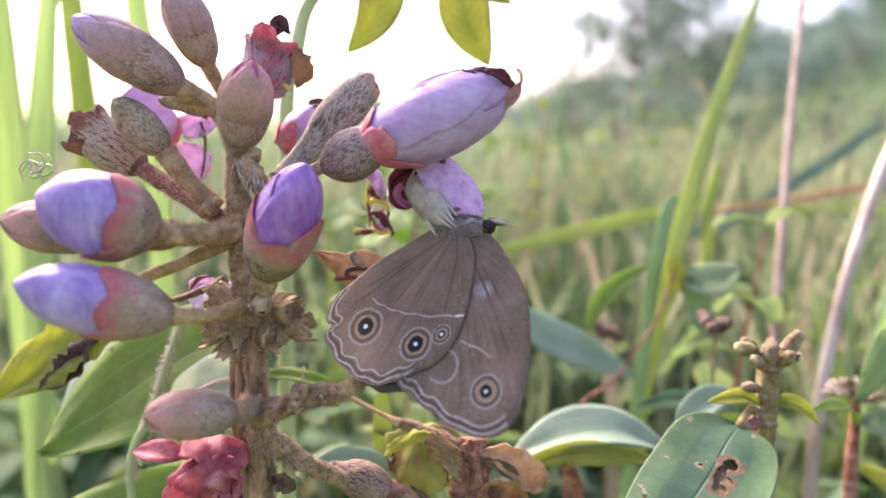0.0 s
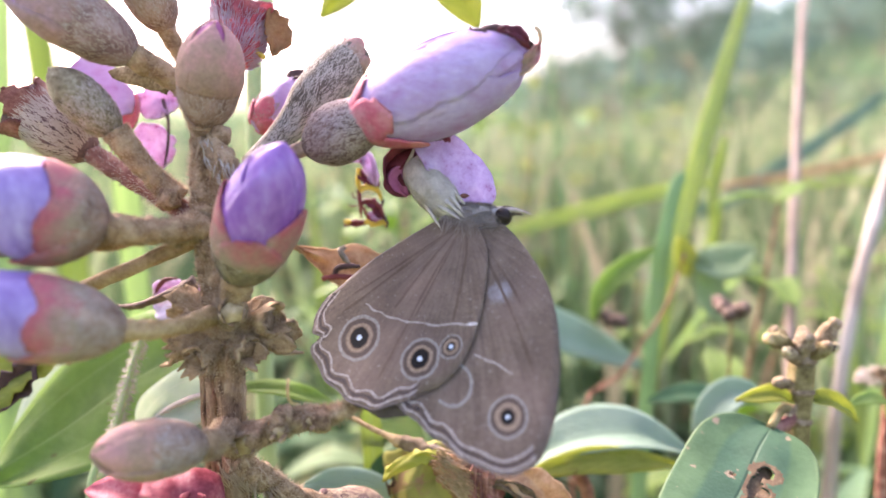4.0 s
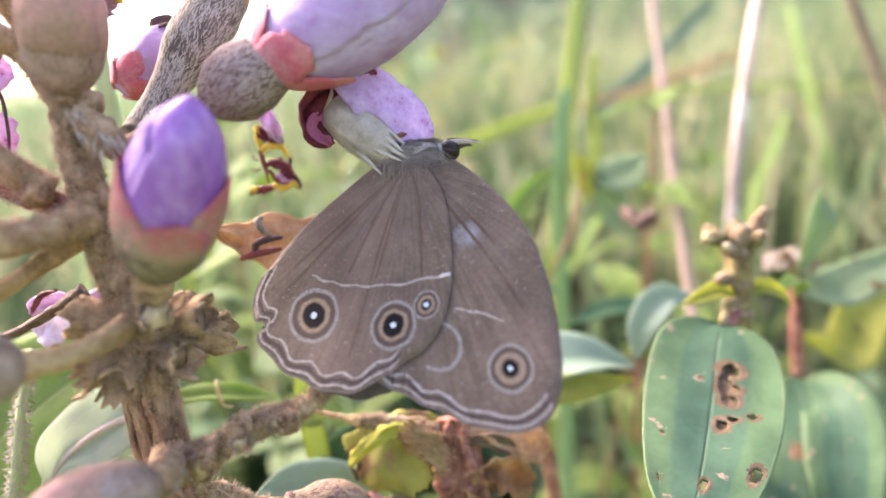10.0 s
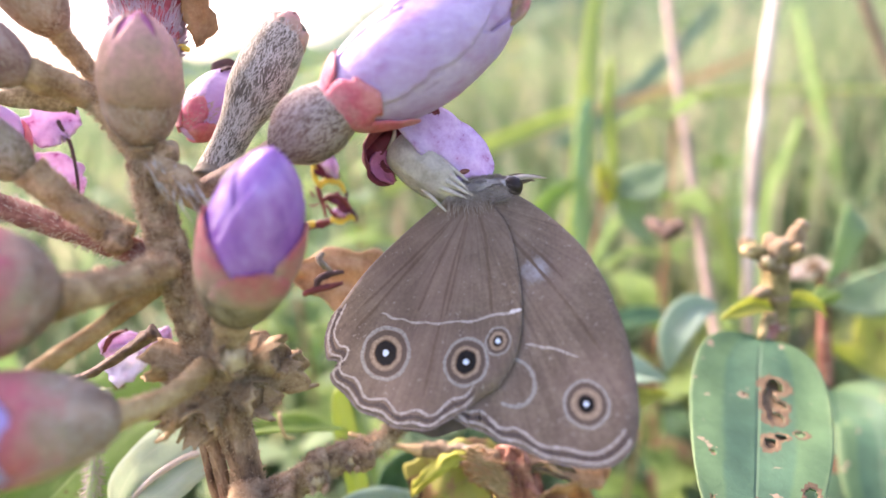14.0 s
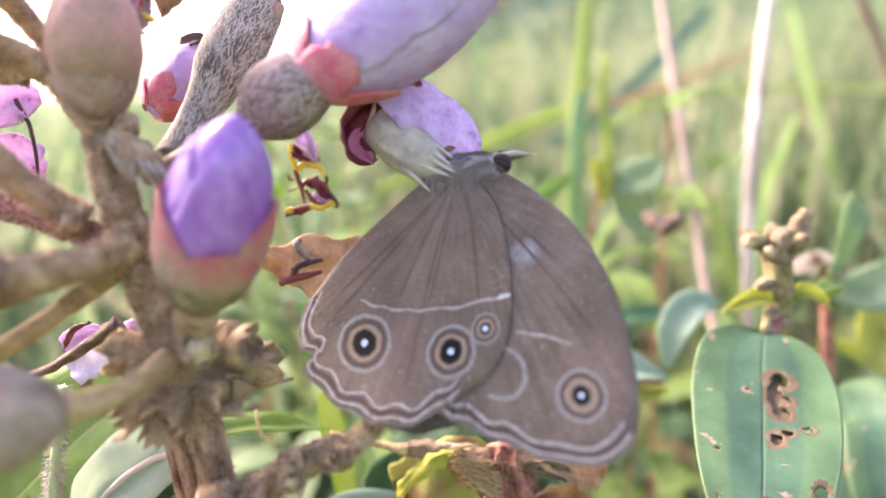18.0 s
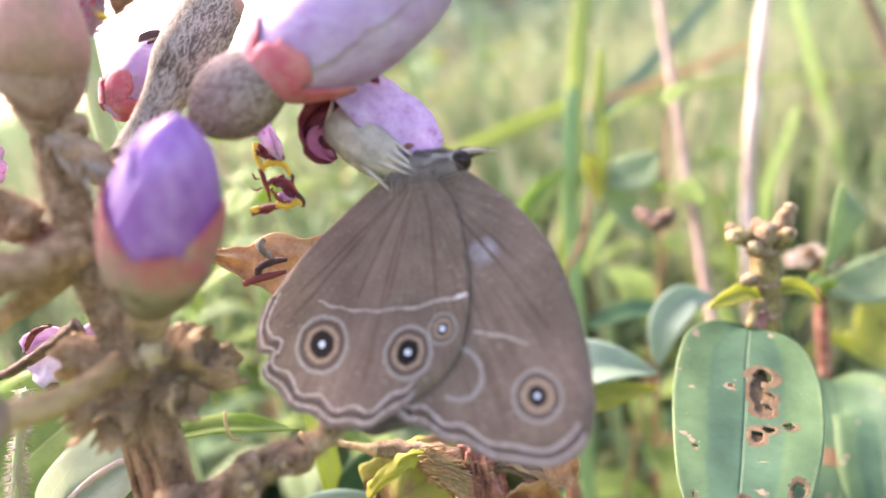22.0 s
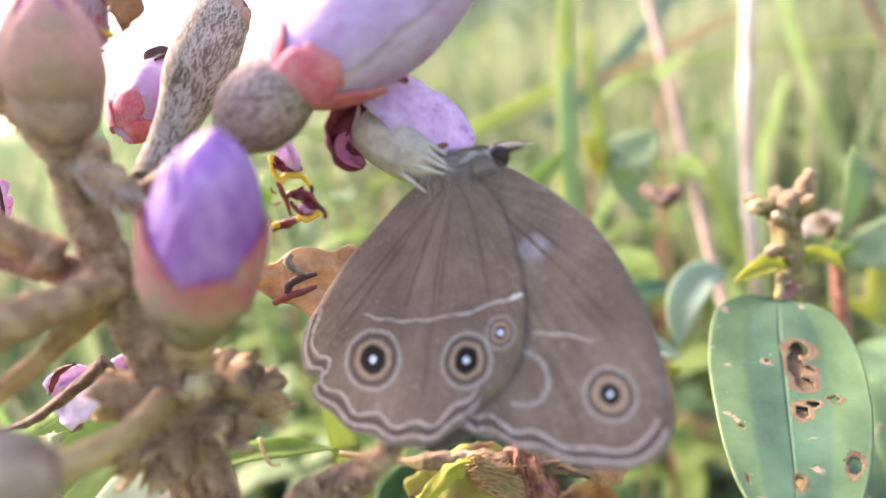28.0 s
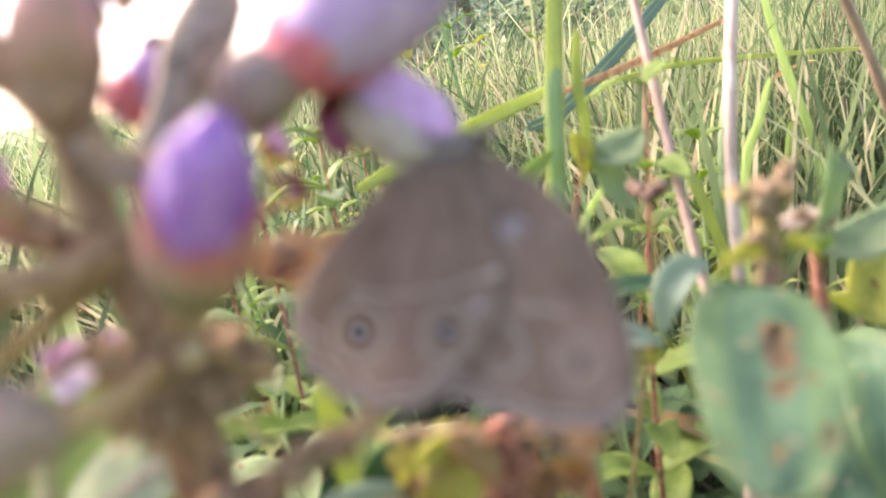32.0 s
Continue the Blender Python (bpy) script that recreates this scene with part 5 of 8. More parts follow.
def scales_mat(name, dark, light, strength=1.0, back=WING, disc=False):
    """Coloured wing scales that thin out towards the edges of their mark (v across it)."""
    m, n, l = nodes_of(name)
    co, grain, base = wing_base(n, l, back)
    sep = n.new("ShaderNodeSeparateXYZ")
    l.new(n.new("ShaderNodeTexCoord").outputs["UV"], sep.inputs[0])
    v = sep.outputs[1]
    edge = math_n(n, l, "SUBTRACT", 1.0, v if disc else math_n(n, l, "ABSOLUTE", math_n(n, l, "SUBTRACT", math_n(n, l, "MULTIPLY", v, 2.0), 1.0)))
    fine = noise_tex(n, l, co, 5200, 3, 0.6)
    fac = math_n(n, l, "ADD", math_n(n, l, "MULTIPLY", edge, 9.0 if disc else 2.6), math_n(n, l, "MULTIPLY", math_n(n, l, "SUBTRACT", fine, 0.62), 1.9))
    fac = math_n(n, l, "MULTIPLY", math_n(n, l, "MINIMUM", math_n(n, l, "MAXIMUM", fac, 0.0), 1.0), strength)
    col = mixc(n, l, fac, base, ramp(n, l, fine, [(0.32, dark), (0.68, light)]))
    return finish(m, n, l, col, 0.8, grain, 0.25, 0.00005, 0.1, 0.2, 0.15)


def wing_mat(name, stops):
    m, n, l = nodes_of(name)
    co, grain, col = wing_base(n, l, stops)
    dots = ramp(n, l, noise_tex(n, l, co, 3400, 2, 0.5), [(0.66, (0, 0, 0)), (0.74, (0.5, 0.5, 0.5))])
    col = mixc(n, l, dots, col, (0.36, 0.31, 0.27))
    # a rubbed, bluish-white patch where scales are lost
    gap = n.new("ShaderNodeVectorMath")
    gap.operation = "DISTANCE"
    gap.inputs[1].default_value = (0.0046, 0.0004, -0.0061)
    l.new(co, gap.inputs[0])
    rub = math_n(n, l, "SUBTRACT", 1.0, math_n(n, l, "DIVIDE", gap.outputs["Value"], 0.0014))
    rub = math_n(n, l, "MULTIPLY", math_n(n, l, "MAXIMUM", math_n(n, l, "ADD", rub, math_n(n, l, "MULTIPLY", math_n(n, l, "SUBTRACT", noise_tex(n, l, co, 1500, 3), 0.55), 1.6)), 0.0), 0.8)
    rub = math_n(n, l, "MINIMUM", math_n(n, l, "MULTIPLY", rub, math_n(n, l, "LESS_THAN", gap.outputs["Value"], 0.0020)), 0.6)
    col = mixc(n, l, rub, col, (0.36, 0.36, 0.38))
    return finish(m, n, l, col, 0.75, grain, 0.25, 0.00005, 0.12, 0.3)


M["wing"] = wing_mat("brown_wing", WING)
# dark brown of palp and antenna; on the far hind wing it paints shade
M["wing_dark"] = plain("shaded_wing_dark_palp", [(0.3, (0.04, 0.03, 0.025)), (0.7, (0.1, 0.075, 0.06))], 600, 6000, 0.8, 0.3)
M["line"] = scales_mat("pale_wing_line", (0.275, 0.24, 0.205), (0.455, 0.405, 0.365))
M["fringe"] = scales_mat("grey_wing_fringe", (0.11, 0.085, 0.075), (0.22, 0.185, 0.17))
M["dark_line"] = scales_mat("dark_wing_line", (0.055, 0.040, 0.036), (0.10, 0.074, 0.065), 1.0)
M["pale_tip"] = scales_mat("whitish_scales", (0.48, 0.45, 0.42), (0.68, 0.65, 0.62))
M["vein"] = scales_mat("wing_vein", (0.045, 0.032, 0.022), (0.075, 0.054, 0.04), 0.22)
M["gap"] = scales_mat("dark_brown_gap", (0.065, 0.046, 0.036), (0.11, 0.08, 0.062), 0.8)
M["lilac"] = scales_mat("lilac_ring", (0.20, 0.18, 0.155), (0.34, 0.315, 0.28))
M["ochre"] = scales_mat("ochre_ring", (0.22, 0.155, 0.10), (0.37, 0.275, 0.19))
M["black"] = scales_mat("black_eyespot", (0.004, 0.0035, 0.0035), (0.014, 0.011, 0.011), 1.0, [(0.3, (0.10, 0.06, 0.03)), (0.7, (0.24, 0.16, 0.09))], True)
M["white"] = scales_mat("white_pupil", (0.48, 0.58, 0.68), (0.68, 0.78, 0.88), 1.0, [(0.3, (0.02, 0.02, 0.02)), (0.7, (0.12, 0.12, 0.13))], True)
M["fur"] = plain("grey_fur", [(0.36, (0.33, 0.295, 0.26)), (0.5, (0.48, 0.435, 0.39)), (0.64, (0.62, 0.57, 0.52))], 1500, 6000, 0.9, 0.6, 0.00003, tl=0.3, sheen=0.2)
M["fur_brown"] = plain("brown_fur", [(0.36, (0.26, 0.215, 0.175)), (0.5, (0.38, 0.325, 0.275)), (0.64, (0.50, 0.44, 0.38))], 1500, 6000, 0.9, 0.3, 0.00003, tl=0.45)
M["rim_scales"] = plain("eye_rim", [(0.3, (0.42, 0.39, 0.36)), (0.7, (0.58, 0.55, 0.52))], 900, 6000, 0.8, 0.3)
M["eye"] = plain("black_eye", [(0.3, (0.010, 0.006, 0.005)), (0.7, (0.026, 0.016, 0.012))], 900, 6000, 0.42, 0.1, spec=0.2)
M["ghost"] = plain("pale_spider", [(0.36, (0.38, 0.335, 0.275)), (0.5, (0.50, 0.45, 0.38)), (0.64, (0.62, 0.57, 0.49))], 700, 4000, 0.65, 0.5, 0.00005, tl=0.15)
M["ghost_dark"] = plain("cream_leg", [(0.36, (0.36, 0.315, 0.255)), (0.5, (0.475, 0.425, 0.355)), (0.64, (0.60, 0.545, 0.46))], 900, 4000, 0.7, 0.6, 0.00006)

# outlines as (x, z) in millimetres from the wing root
HIND = [(0.3, 0.75), (-1.6, 0.35), (-3.9, -0.9), (-8.2, -4.5), (-10.8, -7.7), (-11.4, -8.4), (-11.8, -9.6), (-11.75, -11.3), (-11.6, -11.95), (-10.95, -12.08), (-10.68, -12.25), (-10.78, -12.75), (-11.22, -13.1), (-10.75, -13.9), (-9.0, -15.6), (-6.2, -17.0), (-4.2, -17.45), (-2.3, -17.0), (-1.0, -16.2), (1.9, -14.2), (3.0, -11.9), (3.4, -9.2), (3.25, -6.0), (2.5, -2.4)]
FORE = [(0.2, 0.8), (2.3, 0.55), (4.2, -0.6), (6.5, -2.9), (8.3, -5.3), (9.6, -8.3), (10.4, -11.6), (10.75, -15.0), (10.6, -17.4), (9.9, -19.2), (8.2, -20.1), (5.6, -19.9), (2.2, -18.6), (-1.1, -17.0), (-3.0, -15.5), (-2.4, -8.0)]


def outline(ctrl, n=240):
    pts = spline([(x, 0, z) for x, z in ctrl + ctrl[:1]], n + 1)[:-1]
    out = []
    for p in pts:
        r = math.hypot(p.x, p.z)
        k = 1 - notch(p.x, p.z) / max(r, 1) if r > 11.5 else 1.0
        out.append((p.x * k, p.z * k))
    return out


def notch(x, z):
    """How far the scalloped margin falls back, in millimetres, by the angle from the root."""
    th = math.atan2(x, -z)
    fade = min(max((0.5 - th) / 0.4, 0.3), 1.0)
    return fade * 0.09 * (1 + math.sin(th * 41 + 0.8 + 0.9 * math.sin(th * 5)))


def wing_y(x, z, depth, bulge):
    r = math.hypot(x, z)
    return depth + bulge * math.sin(min(r / 20, 1.2) * 2.6) + 0.05 * math.sin(math.atan2(x, -z) * 9) * min(r / 10, 1)


def wing(name, ctrl, depth, bulge, label, material="wing"):
    bm = bmesh.new()
    rim = outline(ctrl)
    n, K = len(rim), 12
    rows = []
    for k in range(1, K + 1):
        s = k / K
        rows.append([bm.verts.new(Vector((x * s, wing_y(x * s, z * s, depth, bulge), z * s)) * MM) for x, z in rim])
    c = bm.verts.new(Vector((0, depth, 0)) * MM)
    for j in range(n):
        bm.faces.new((c, rows[0][j], rows[0][(j + 1) % n]))
    skin(bm, rows, False)
    bmesh.ops.recalc_face_normals(bm, faces=bm.faces)
    thicken(bm, 0.05 * MM)
    return part(name, bm, material, butterfly, label)


hind = wing("hind_wing", HIND, 0.0, 0.25, "brown hind wing with three eyespots")
fore = wing("fore_wing", FORE, 0.35, 0.2, "brown fore wing with one eyespot")
# far hind wing: the shadow behind the near wing is put into its colour
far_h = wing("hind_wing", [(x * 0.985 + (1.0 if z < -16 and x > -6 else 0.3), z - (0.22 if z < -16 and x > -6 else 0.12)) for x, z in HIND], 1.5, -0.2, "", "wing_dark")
far_f = wing("fore_wing", [(x * 0.995 + 0.02, z * 0.995) for x, z in FORE], 0.9, -0.1, "")


def on_wing(x, z, which, up):
    d, b = (0.0, 0.25) if which == "h" else (0.35, 0.2)
    return Vector((x, wing_y(x, z, d, b) - 0.04 - up, z)) * MM


def ring(cx, cz, r0, r1, which, up, name, material, parent, sx=1.0, tilt=0.0, a0=0.0, a1=6.2832, uneven=0.06):
    """A flat ring of wing scales; r0 = 0 gives a disc."""
    bm = bmesh.new()
    uvl = bm.loops.layers.uv.new("uv")
    n = 44
    full = a1 - a0 > 6.2
    rows = []
    for r in [max(r0, r1 * 0.01) * (1 - q / 5) + r1 * q / 5 for q in range(6)]:
        row = []
        for j in range(n if full else n + 1):
            a = a0 + (a1 - a0) * j / n
            k = r * (1 + uneven * noise.noise(Vector((math.cos(a) * 2 + cx, math.sin(a) * 2 + cz, r))))
            x, z = k * math.cos(a) * sx, k * math.sin(a)
            x, z = x * math.cos(tilt) - z * math.sin(tilt), x * math.sin(tilt) + z * math.cos(tilt)
            row.append(bm.verts.new(on_wing(cx + x, cz + z, which, up)))
        rows.append(row)
    m = len(rows[0])
    for j in range(m if full else m - 1):
        for i, (a, b) in enumerate(zip(rows, rows[1:])):
            f = bm.faces.new((a[j], a[(j + 1) % m], b[(j + 1) % m], b[j]))
            for lp, v in zip(f.loops, (i, i, i + 1, i + 1)):
                lp[uvl].uv = (j / m, v / 5)
    return part(name, bm, material, parent)


def eyespot(cx, cz, r, which, parent, wide=1.0, tilt=0.0, dark=0.47, pupil=0.11):
    """Pale ring, brown gap, ochre ring, black disc and white pupil; r: the pale ring's radius in millimetres."""
    e = ring(cx, cz, r * 0.83, r * 1.02, which, 0.016, "eyespot", "lilac", parent, wide, tilt)
    ring(cx, cz, r * 0.56, r * 0.92, which, 0.012, "dark_gap", "gap", e, wide, tilt)
    ring(cx, cz, r * 0.40, r * 0.66, which, 0.020, "ochre_ring", "ochre", e, wide, tilt)
    ring(cx, cz, 0, r * dark * 1.06, which, 0.026, "black_disc", "black", e, wide * 0.92, tilt)
    ring(cx, cz, 0, r * pupil * 1.15, which, 0.034, "white_pupil", "white", e, 1.0, 0, uneven=0.15)
    return e


eyespot(-6.85, -11.62, 2.08, "h", hind, 0.95, 0.3)
eyespot(-0.75, -12.7, 1.85, "h", hind, 0.90, -0.3, 0.48)
eyespot(1.58, -11.34, 1.08, "h", hind, 0.88, -0.3, 0.36, 0.16)
eyespot(7.35, -16.0, 1.66, "f", fore, 0.95, 0.3, 0.37, 0.095)
ring(2.5, -14.3, 1.42, 1.85, "f", 0.012, "half_ring", "lilac", fore, 0.9, 0.3, -2.5, 1.5)
ring(2.4, -14.2, 0.2, 1.1, "f", 0.010, "dark_smudge", "gap", fore, 0.8, 0.3)


def stripe(pts, wide, which, up, name, material, parent, wave=0.0, n=50, freq=9):
    """A narrow line of pale scales along points (x, z) in millimetres."""
    bm = bmesh.new()
    uvl = bm.loops.layers.uv.new("uv")
    line = spline([(x, 0, z) for x, z in pts], n)
    rows = []
    for i, (p, t, *_ ) in enumerate(frames(line)):
        nx, nz = -t.z, t.x
        w = wide * (0.75 + 0.5 * noise.noise(Vector((i * 0.35, wide * 9, pts[0][0])))) * min(1, 0.3 + i / 4, 0.3 + (n - 1 - i) / 4) / 2
        off = wave * math.sin(i / n * freq * 6.283) + 0.05 * noise.noise(Vector((i * 0.5, pts[0][1], wide * 5)))
        rows.append([bm.verts.new(on_wing(p.x + nx * (off + k), p.z + nz * (off + k), which, up)) for k in (-w, w)])
    for a, b in zip(rows, rows[1:]):
        f = bm.faces.new((a[0], a[1], b[1], b[0]))
        for lp, v in zip(f.loops, (0, 1, 1, 0)):
            lp[uvl].uv = (0.5, v)
    return part(name, bm, material, parent)


def rim_line(ctrl, share0, share1, k, follow=1.0, n=60):
    """A stretch of a wing's scalloped rim moved in towards the root by k millimetres."""
    rim = outline(ctrl)
    m = len(rim)
    out = []
    for i in range(n):
        x, z = rim[int((share0 + (share1 - share0) * i / (n - 1)) * m) % m]
        r = math.hypot(x, z)
        back = k + (follow - 1) * notch(x, z)
        out.append((x * (1 - back / r), z * (1 - back / r)))
    return out


for k, w, m_, f_, up in ((0.09, 0.2, "fringe", 1.0, 0.014), (0.38, 0.31, "line", 1.7, 0.020), (0.70, 0.46, "dark_line", 2.2, 0.012), (1.04, 0.33, "line", 3.0, 0.022), (1.34, 0.28, "dark_line", 3.0, 0.010)):
    stripe(rim_line(HIND, 5.1 / 24, 18.35 / 24, k, f_, 170), w, "h", up, "margin_line", m_, hind, 0, 320)
    stripe(rim_line(FORE, 8.7 / 16, 13.4 / 16, k, f_, 90), w, "f", up, "margin_line", m_, fore, 0, 180)
stripe([(-7.3, -8.55), (-5.6, -9.2), (-3.5, -9.65), (-0.5, -9.7), (3.3, -9.2)], 0.30, "h", 0.013, "pale_band", "line", hind, 0.07, 60, 5)
stripe([(2.5, -9.35), (2.95, -9.25), (3.36, -9.18)], 0.5, "h", 0.016, "pale_band", "pale_tip", hind, 0.02, 12, 1)
stripe([(3.45, -11.65), (5.0, -12.0), (7.1, -12.75)], 0.28, "f", 0.013, "pale_band", "line", fore, 0.05, 24, 2)
for x, z, b_ in ((-8.9, -7.9, 0.5), (-9.3, -9.6, 0.3), (-4.5, -8.9, 0.5), (-3.9, -15.0, 0.3), (-2.2, -9.2, 0.0), (1.2, -9.3, -0.4)):
    stripe([(x * 0.05, z * 0.05), (x * 0.35 - b_, z * 0.35 - b_), (x * 0.7 - b_ * 0.6, z * 0.7 - b_ * 0.6), (x, z)], 0.34, "h", 0.012, "vein", "vein", hind, 0, 30)
for x, z, b_ in ((6.4, -7.0, -0.5), (8.6, -12.5, -0.7)):
    stripe([(x * 0.06 + 0.4, z * 0.06), (x * 0.35 - b_, z * 0.38), (x * 0.7 - b_ * 0.6, z * 0.7), (x, z)], 0.34, "f", 0.012, "vein", "vein", fore, 0, 30)

V = lambda x, y, z: Vector((x, y, z)) * MM
TH = [(0, 0.3 * MM), (0.25, 0.75 * MM), (0.55, 0.85 * MM), (0.85, 0.75 * MM), (1, 0.5 * MM)]
part("thorax", turned(V(-1.9, 0.35, 0.8), V(2.5, 0.35, 0.9), TH, 22, lambda s, th: 1 + 0.06 * math.sin(7 * th + 9 * s), 16), "fur", butterfly, "grey furry thorax")
part("abdomen", tube([V(-1.2, 0.9, 0.8), V(-2.5, 0.95, -2.5), V(-4.0, 0.95, -6.5), V(-5.0, 0.95, -10)], [0.5 * MM, 0.42 * MM, 0.4 * MM, 0.2 * MM], 20, 12, 0.1), "fur", butterfly)
part("fur", coat(V(-1.9, 0.35, 0.8), V(2.5, 0.35, 0.9), TH, 500, 0.8 * MM, 0.014 * MM, 5, lift=0.3), "fur", butterfly, "fine grey hairs")
part("fur", coat(V(-2.2, 0.5, 0.5), V(2.4, 0.5, 0.35), TH, 400, 1.1 * MM, 0.014 * MM, 7, lift=0.2), "fur", butterfly, "fine grey hairs")
rnd, bm_ = random.Random(33), bmesh.new()
for k in range(300):
    x_ = rnd.uniform(-2.0, 2.6)
    a_ = rnd.gauss(0, 0.35) + x_ * 0.28
    L_ = rnd.uniform(0.9, 2.4)
    p_ = V(x_, rnd.uniform(-0.42, -0.2), rnd.uniform(0.1, 1.0))
    q_ = p_ + V(math.sin(a_) * L_, rnd.uniform(-0.12, 0.15), -math.cos(a_) * L_)
    w_ = V(0.03, 0, 0)
    bm_.faces.new([bm_.verts.new(c_) for c_ in (p_ - w_, p_ + w_, q_)])
part("root_hairs", bm_, "fur_brown", butterfly, "grey-brown hairs over the wing roots")
head = part("head", turned(V(1.9, 0.7, 0.85), V(3.6, 0.6, 0.95), [(0, 0.5 * MM), (0.35, 0.85 * MM), (0.7, 0.8 * MM), (1, 0.25 * MM)], 16, n=10), "fur", butterfly)
part("eye", turned(V(3.05, -0.35, 0.8), V(3.05, 1.3, 0.8), [(0, 0.2 * MM), (0.2, 0.66 * MM), (0.5, 0.82 * MM), (0.8, 0.66 * MM), (1, 0.15 * MM)], 20, n=14), "eye", head, "glossy black eye")
part("eye_rim", turned(V(2.3, -0.1, 1.3), V(2.65, -0.2, 0.5), [(0, 0.05 * MM), (0.5, 0.2 * MM), (1, 0.05 * MM)], 12, n=8), "rim_scales", head, "whitish streak of scales before the eye")
part("palp", tube([V(3.0, 0.4, 1.4), V(4.1, 0.35, 1.45), V(5.7, 0.35, 1.1)], [0.28 * MM, 0.22 * MM, 0.03 * MM], 10, 7), "fur", head)
part("palp", tube([V(3.3, 0.7, 1.15), V(4.2, 0.7, 1.35), V(4.8, 0.7, 1.15)], [0.26 * MM, 0.2 * MM, 0.03 * MM], 10, 7), "wing_dark", head)
part("antenna", tube([V(2.4, 0.4, 1.6), V(3.2, 0.3, 1.75), V(4.2, 0.3, 1.6), V(5.3, 0.3, 1.3)], [0.07 * MM, 0.06 * MM, 0.05 * MM], 12, 6), "wing_dark", head)

# ---- pale crab spider gripping the thorax ----
SPOT = P(0.18, -0.22, 70.62)
spider = thing("crab_spider", SPOT, "pale greyish crab spider clinging to the butterfly's back", "spider")
S_ = lambda x, y, z: P(x, y, z) - SPOT
part("abdomen", turned(S_(0.01, -0.14, 70.80), S_(0.37, -0.46, 70.32), [(0, 0.09 * C), (0.06, 0.15 * C), (0.25, 0.185 * C), (0.5, 0.19 * C), (0.75, 0.16 * C), (0.9, 0.10 * C), (1, 0.05 * C)], 36, lambda s, th: 1 + 0.03 * math.sin(9 * th + 2 * s) + 0.03 * math.sin(5 * s + 2 * th), 26), "ghost", spider, "pale wrinkled abdomen")
LEGS = (((0.02, -0.28, 70.74), (0.24, -0.44, 70.60), (0.46, -0.57, 70.34), 0.026), ((0.00, -0.30, 70.66), (0.22, -0.475, 70.52), (0.45, -0.58, 70.33), 0.026), ((0.00, -0.32, 70.57), (0.18, -0.475, 70.46), (0.42, -0.58, 70.31), 0.022), ((0.08, -0.38, 70.46), (0.15, -0.48, 70.37), (0.23, -0.56, 70.25), 0.016), ((0.10, -0.28, 70.72), (0.30, -0.42, 70.61), (0.50, -0.54, 70.38), 0.018))
for k, (a, b, c, r_) in enumerate(LEGS):
    part("leg", tube([S_(*a), S_(*b), S_(*c)], [r_ * 0.7 * C, r_ * C, r_ * 0.9 * C, r_ * 0.35 * C], 24, 12, 0.25, seed=k), "ghost_dark", spider)
part("leg", tube([S_(-0.07, -0.20, 70.76), S_(-0.01, -0.24, 70.87), S_(0.02, -0.20, 70.97)], [0.02 * C, 0.018 * C, 0.006 * C], 10, 7), "ghost", spider)
part("down", coat(S_(0.01, -0.14, 70.80), S_(0.37, -0.46, 70.32), [(0, 0.09 * C), (0.06, 0.15 * C), (0.25, 0.185 * C), (0.5, 0.19 * C), (0.75, 0.16 * C), (0.9, 0.10 * C), (1, 0.05 * C)], 1500, 0.07 * C, 0.0025 * C, 6, lift=0.12), "ghost", spider)

# ---- reeds and blades behind ----
def reed(pts, r, label, name="reed", material="reed"):
    base = P(*pts[0])
    t = thing(name, base, label, name.replace("_", " "), "dry reeds")
    line = [P(*p) - base for p in pts]
    part("stalk", tube(line, [r * 1.2 * C, r * C, r * C, r * 0.8 * C], 40, 10, 0.06), material, t)
    for s in (0.72, 0.86, 0.9, 0.94):
        c = spline(line, 101)
        i = int(s * 100)
        part("node", turned(c[i], c[i + 1], [(0, r * 0.9 * C), (0.5, r * 1.14 * C), (1, r * 0.9 * C)], 12, n=6), material, t)
    return t


reed([(5.2, 2.6, 53), (5.55, 3.0, 60), (6.09, 3.84, 64), (6.67, 5.15, 66), (7.31, 6.52, 68), (8.01, 7.95, 70), (8.77, 9.45, 72), (9.59, 11.02, 74), (11.4, 14.3, 78)], 0.095, "dry pinkish grey reed stalk", material="reed_grey")
reed([(7.4, 5.0, 53), (7.5, 5.2, 60), (7.67, 5.37, 64), (7.87, 5.63, 66), (8.42, 6.16, 68), (9.34, 6.94, 70), (10.61, 7.98, 72), (12.24, 9.28, 74), (16.0, 12.2, 78)], 0.125, "pale dry leaning reed stalk")
reed([(19.6, 8.0, 53), (17.1, 8.0, 60), (14.5, 8.0, 67.55), (13.45, 8.0, 70.13), (12.5, 8.2, 72.5), (11.2, 8.6, 76)], 0.12, "dull brown dry reed stalk", material="reed_brown")


def blade(pts, width, label, up=(0.15, -1, 0.1), mat="blade", fold=0.25, belly=0.5, point=0.35):
    base = P(*pts[0])
    t = thing("sedge", base, label, "sedge", "broad-bladed sedges")
    line = [P(*p) - base for p in pts]
    part("blade", leaf(line, Vector(up), width, 40, 5, fold, 0.0, belly, point, 0.02), mat, t)
    if pts[0][2] > 53.5:
        part("culm", tube([Vector((0.2 * C, 0.3 * C, (53.0 - pts[0][2]) * C)), Vector((0.15 * C, 0.2 * C, (53.0 - pts[0][2]) * 0.5 * C)), Vector((0, 0, 0))], [0.05 * C, 0.04 * C, width * 0.1 * C], 14, 7, 0.05), "blade_mid", t)
    c = spline(line, 40)
    part("midrib", tube(c[2:38:5], [width * 0.05 * C, width * 0.04 * C, width * 0.01 * C], 24, 6), "leaf_mid", t, "pale midrib")
    return t


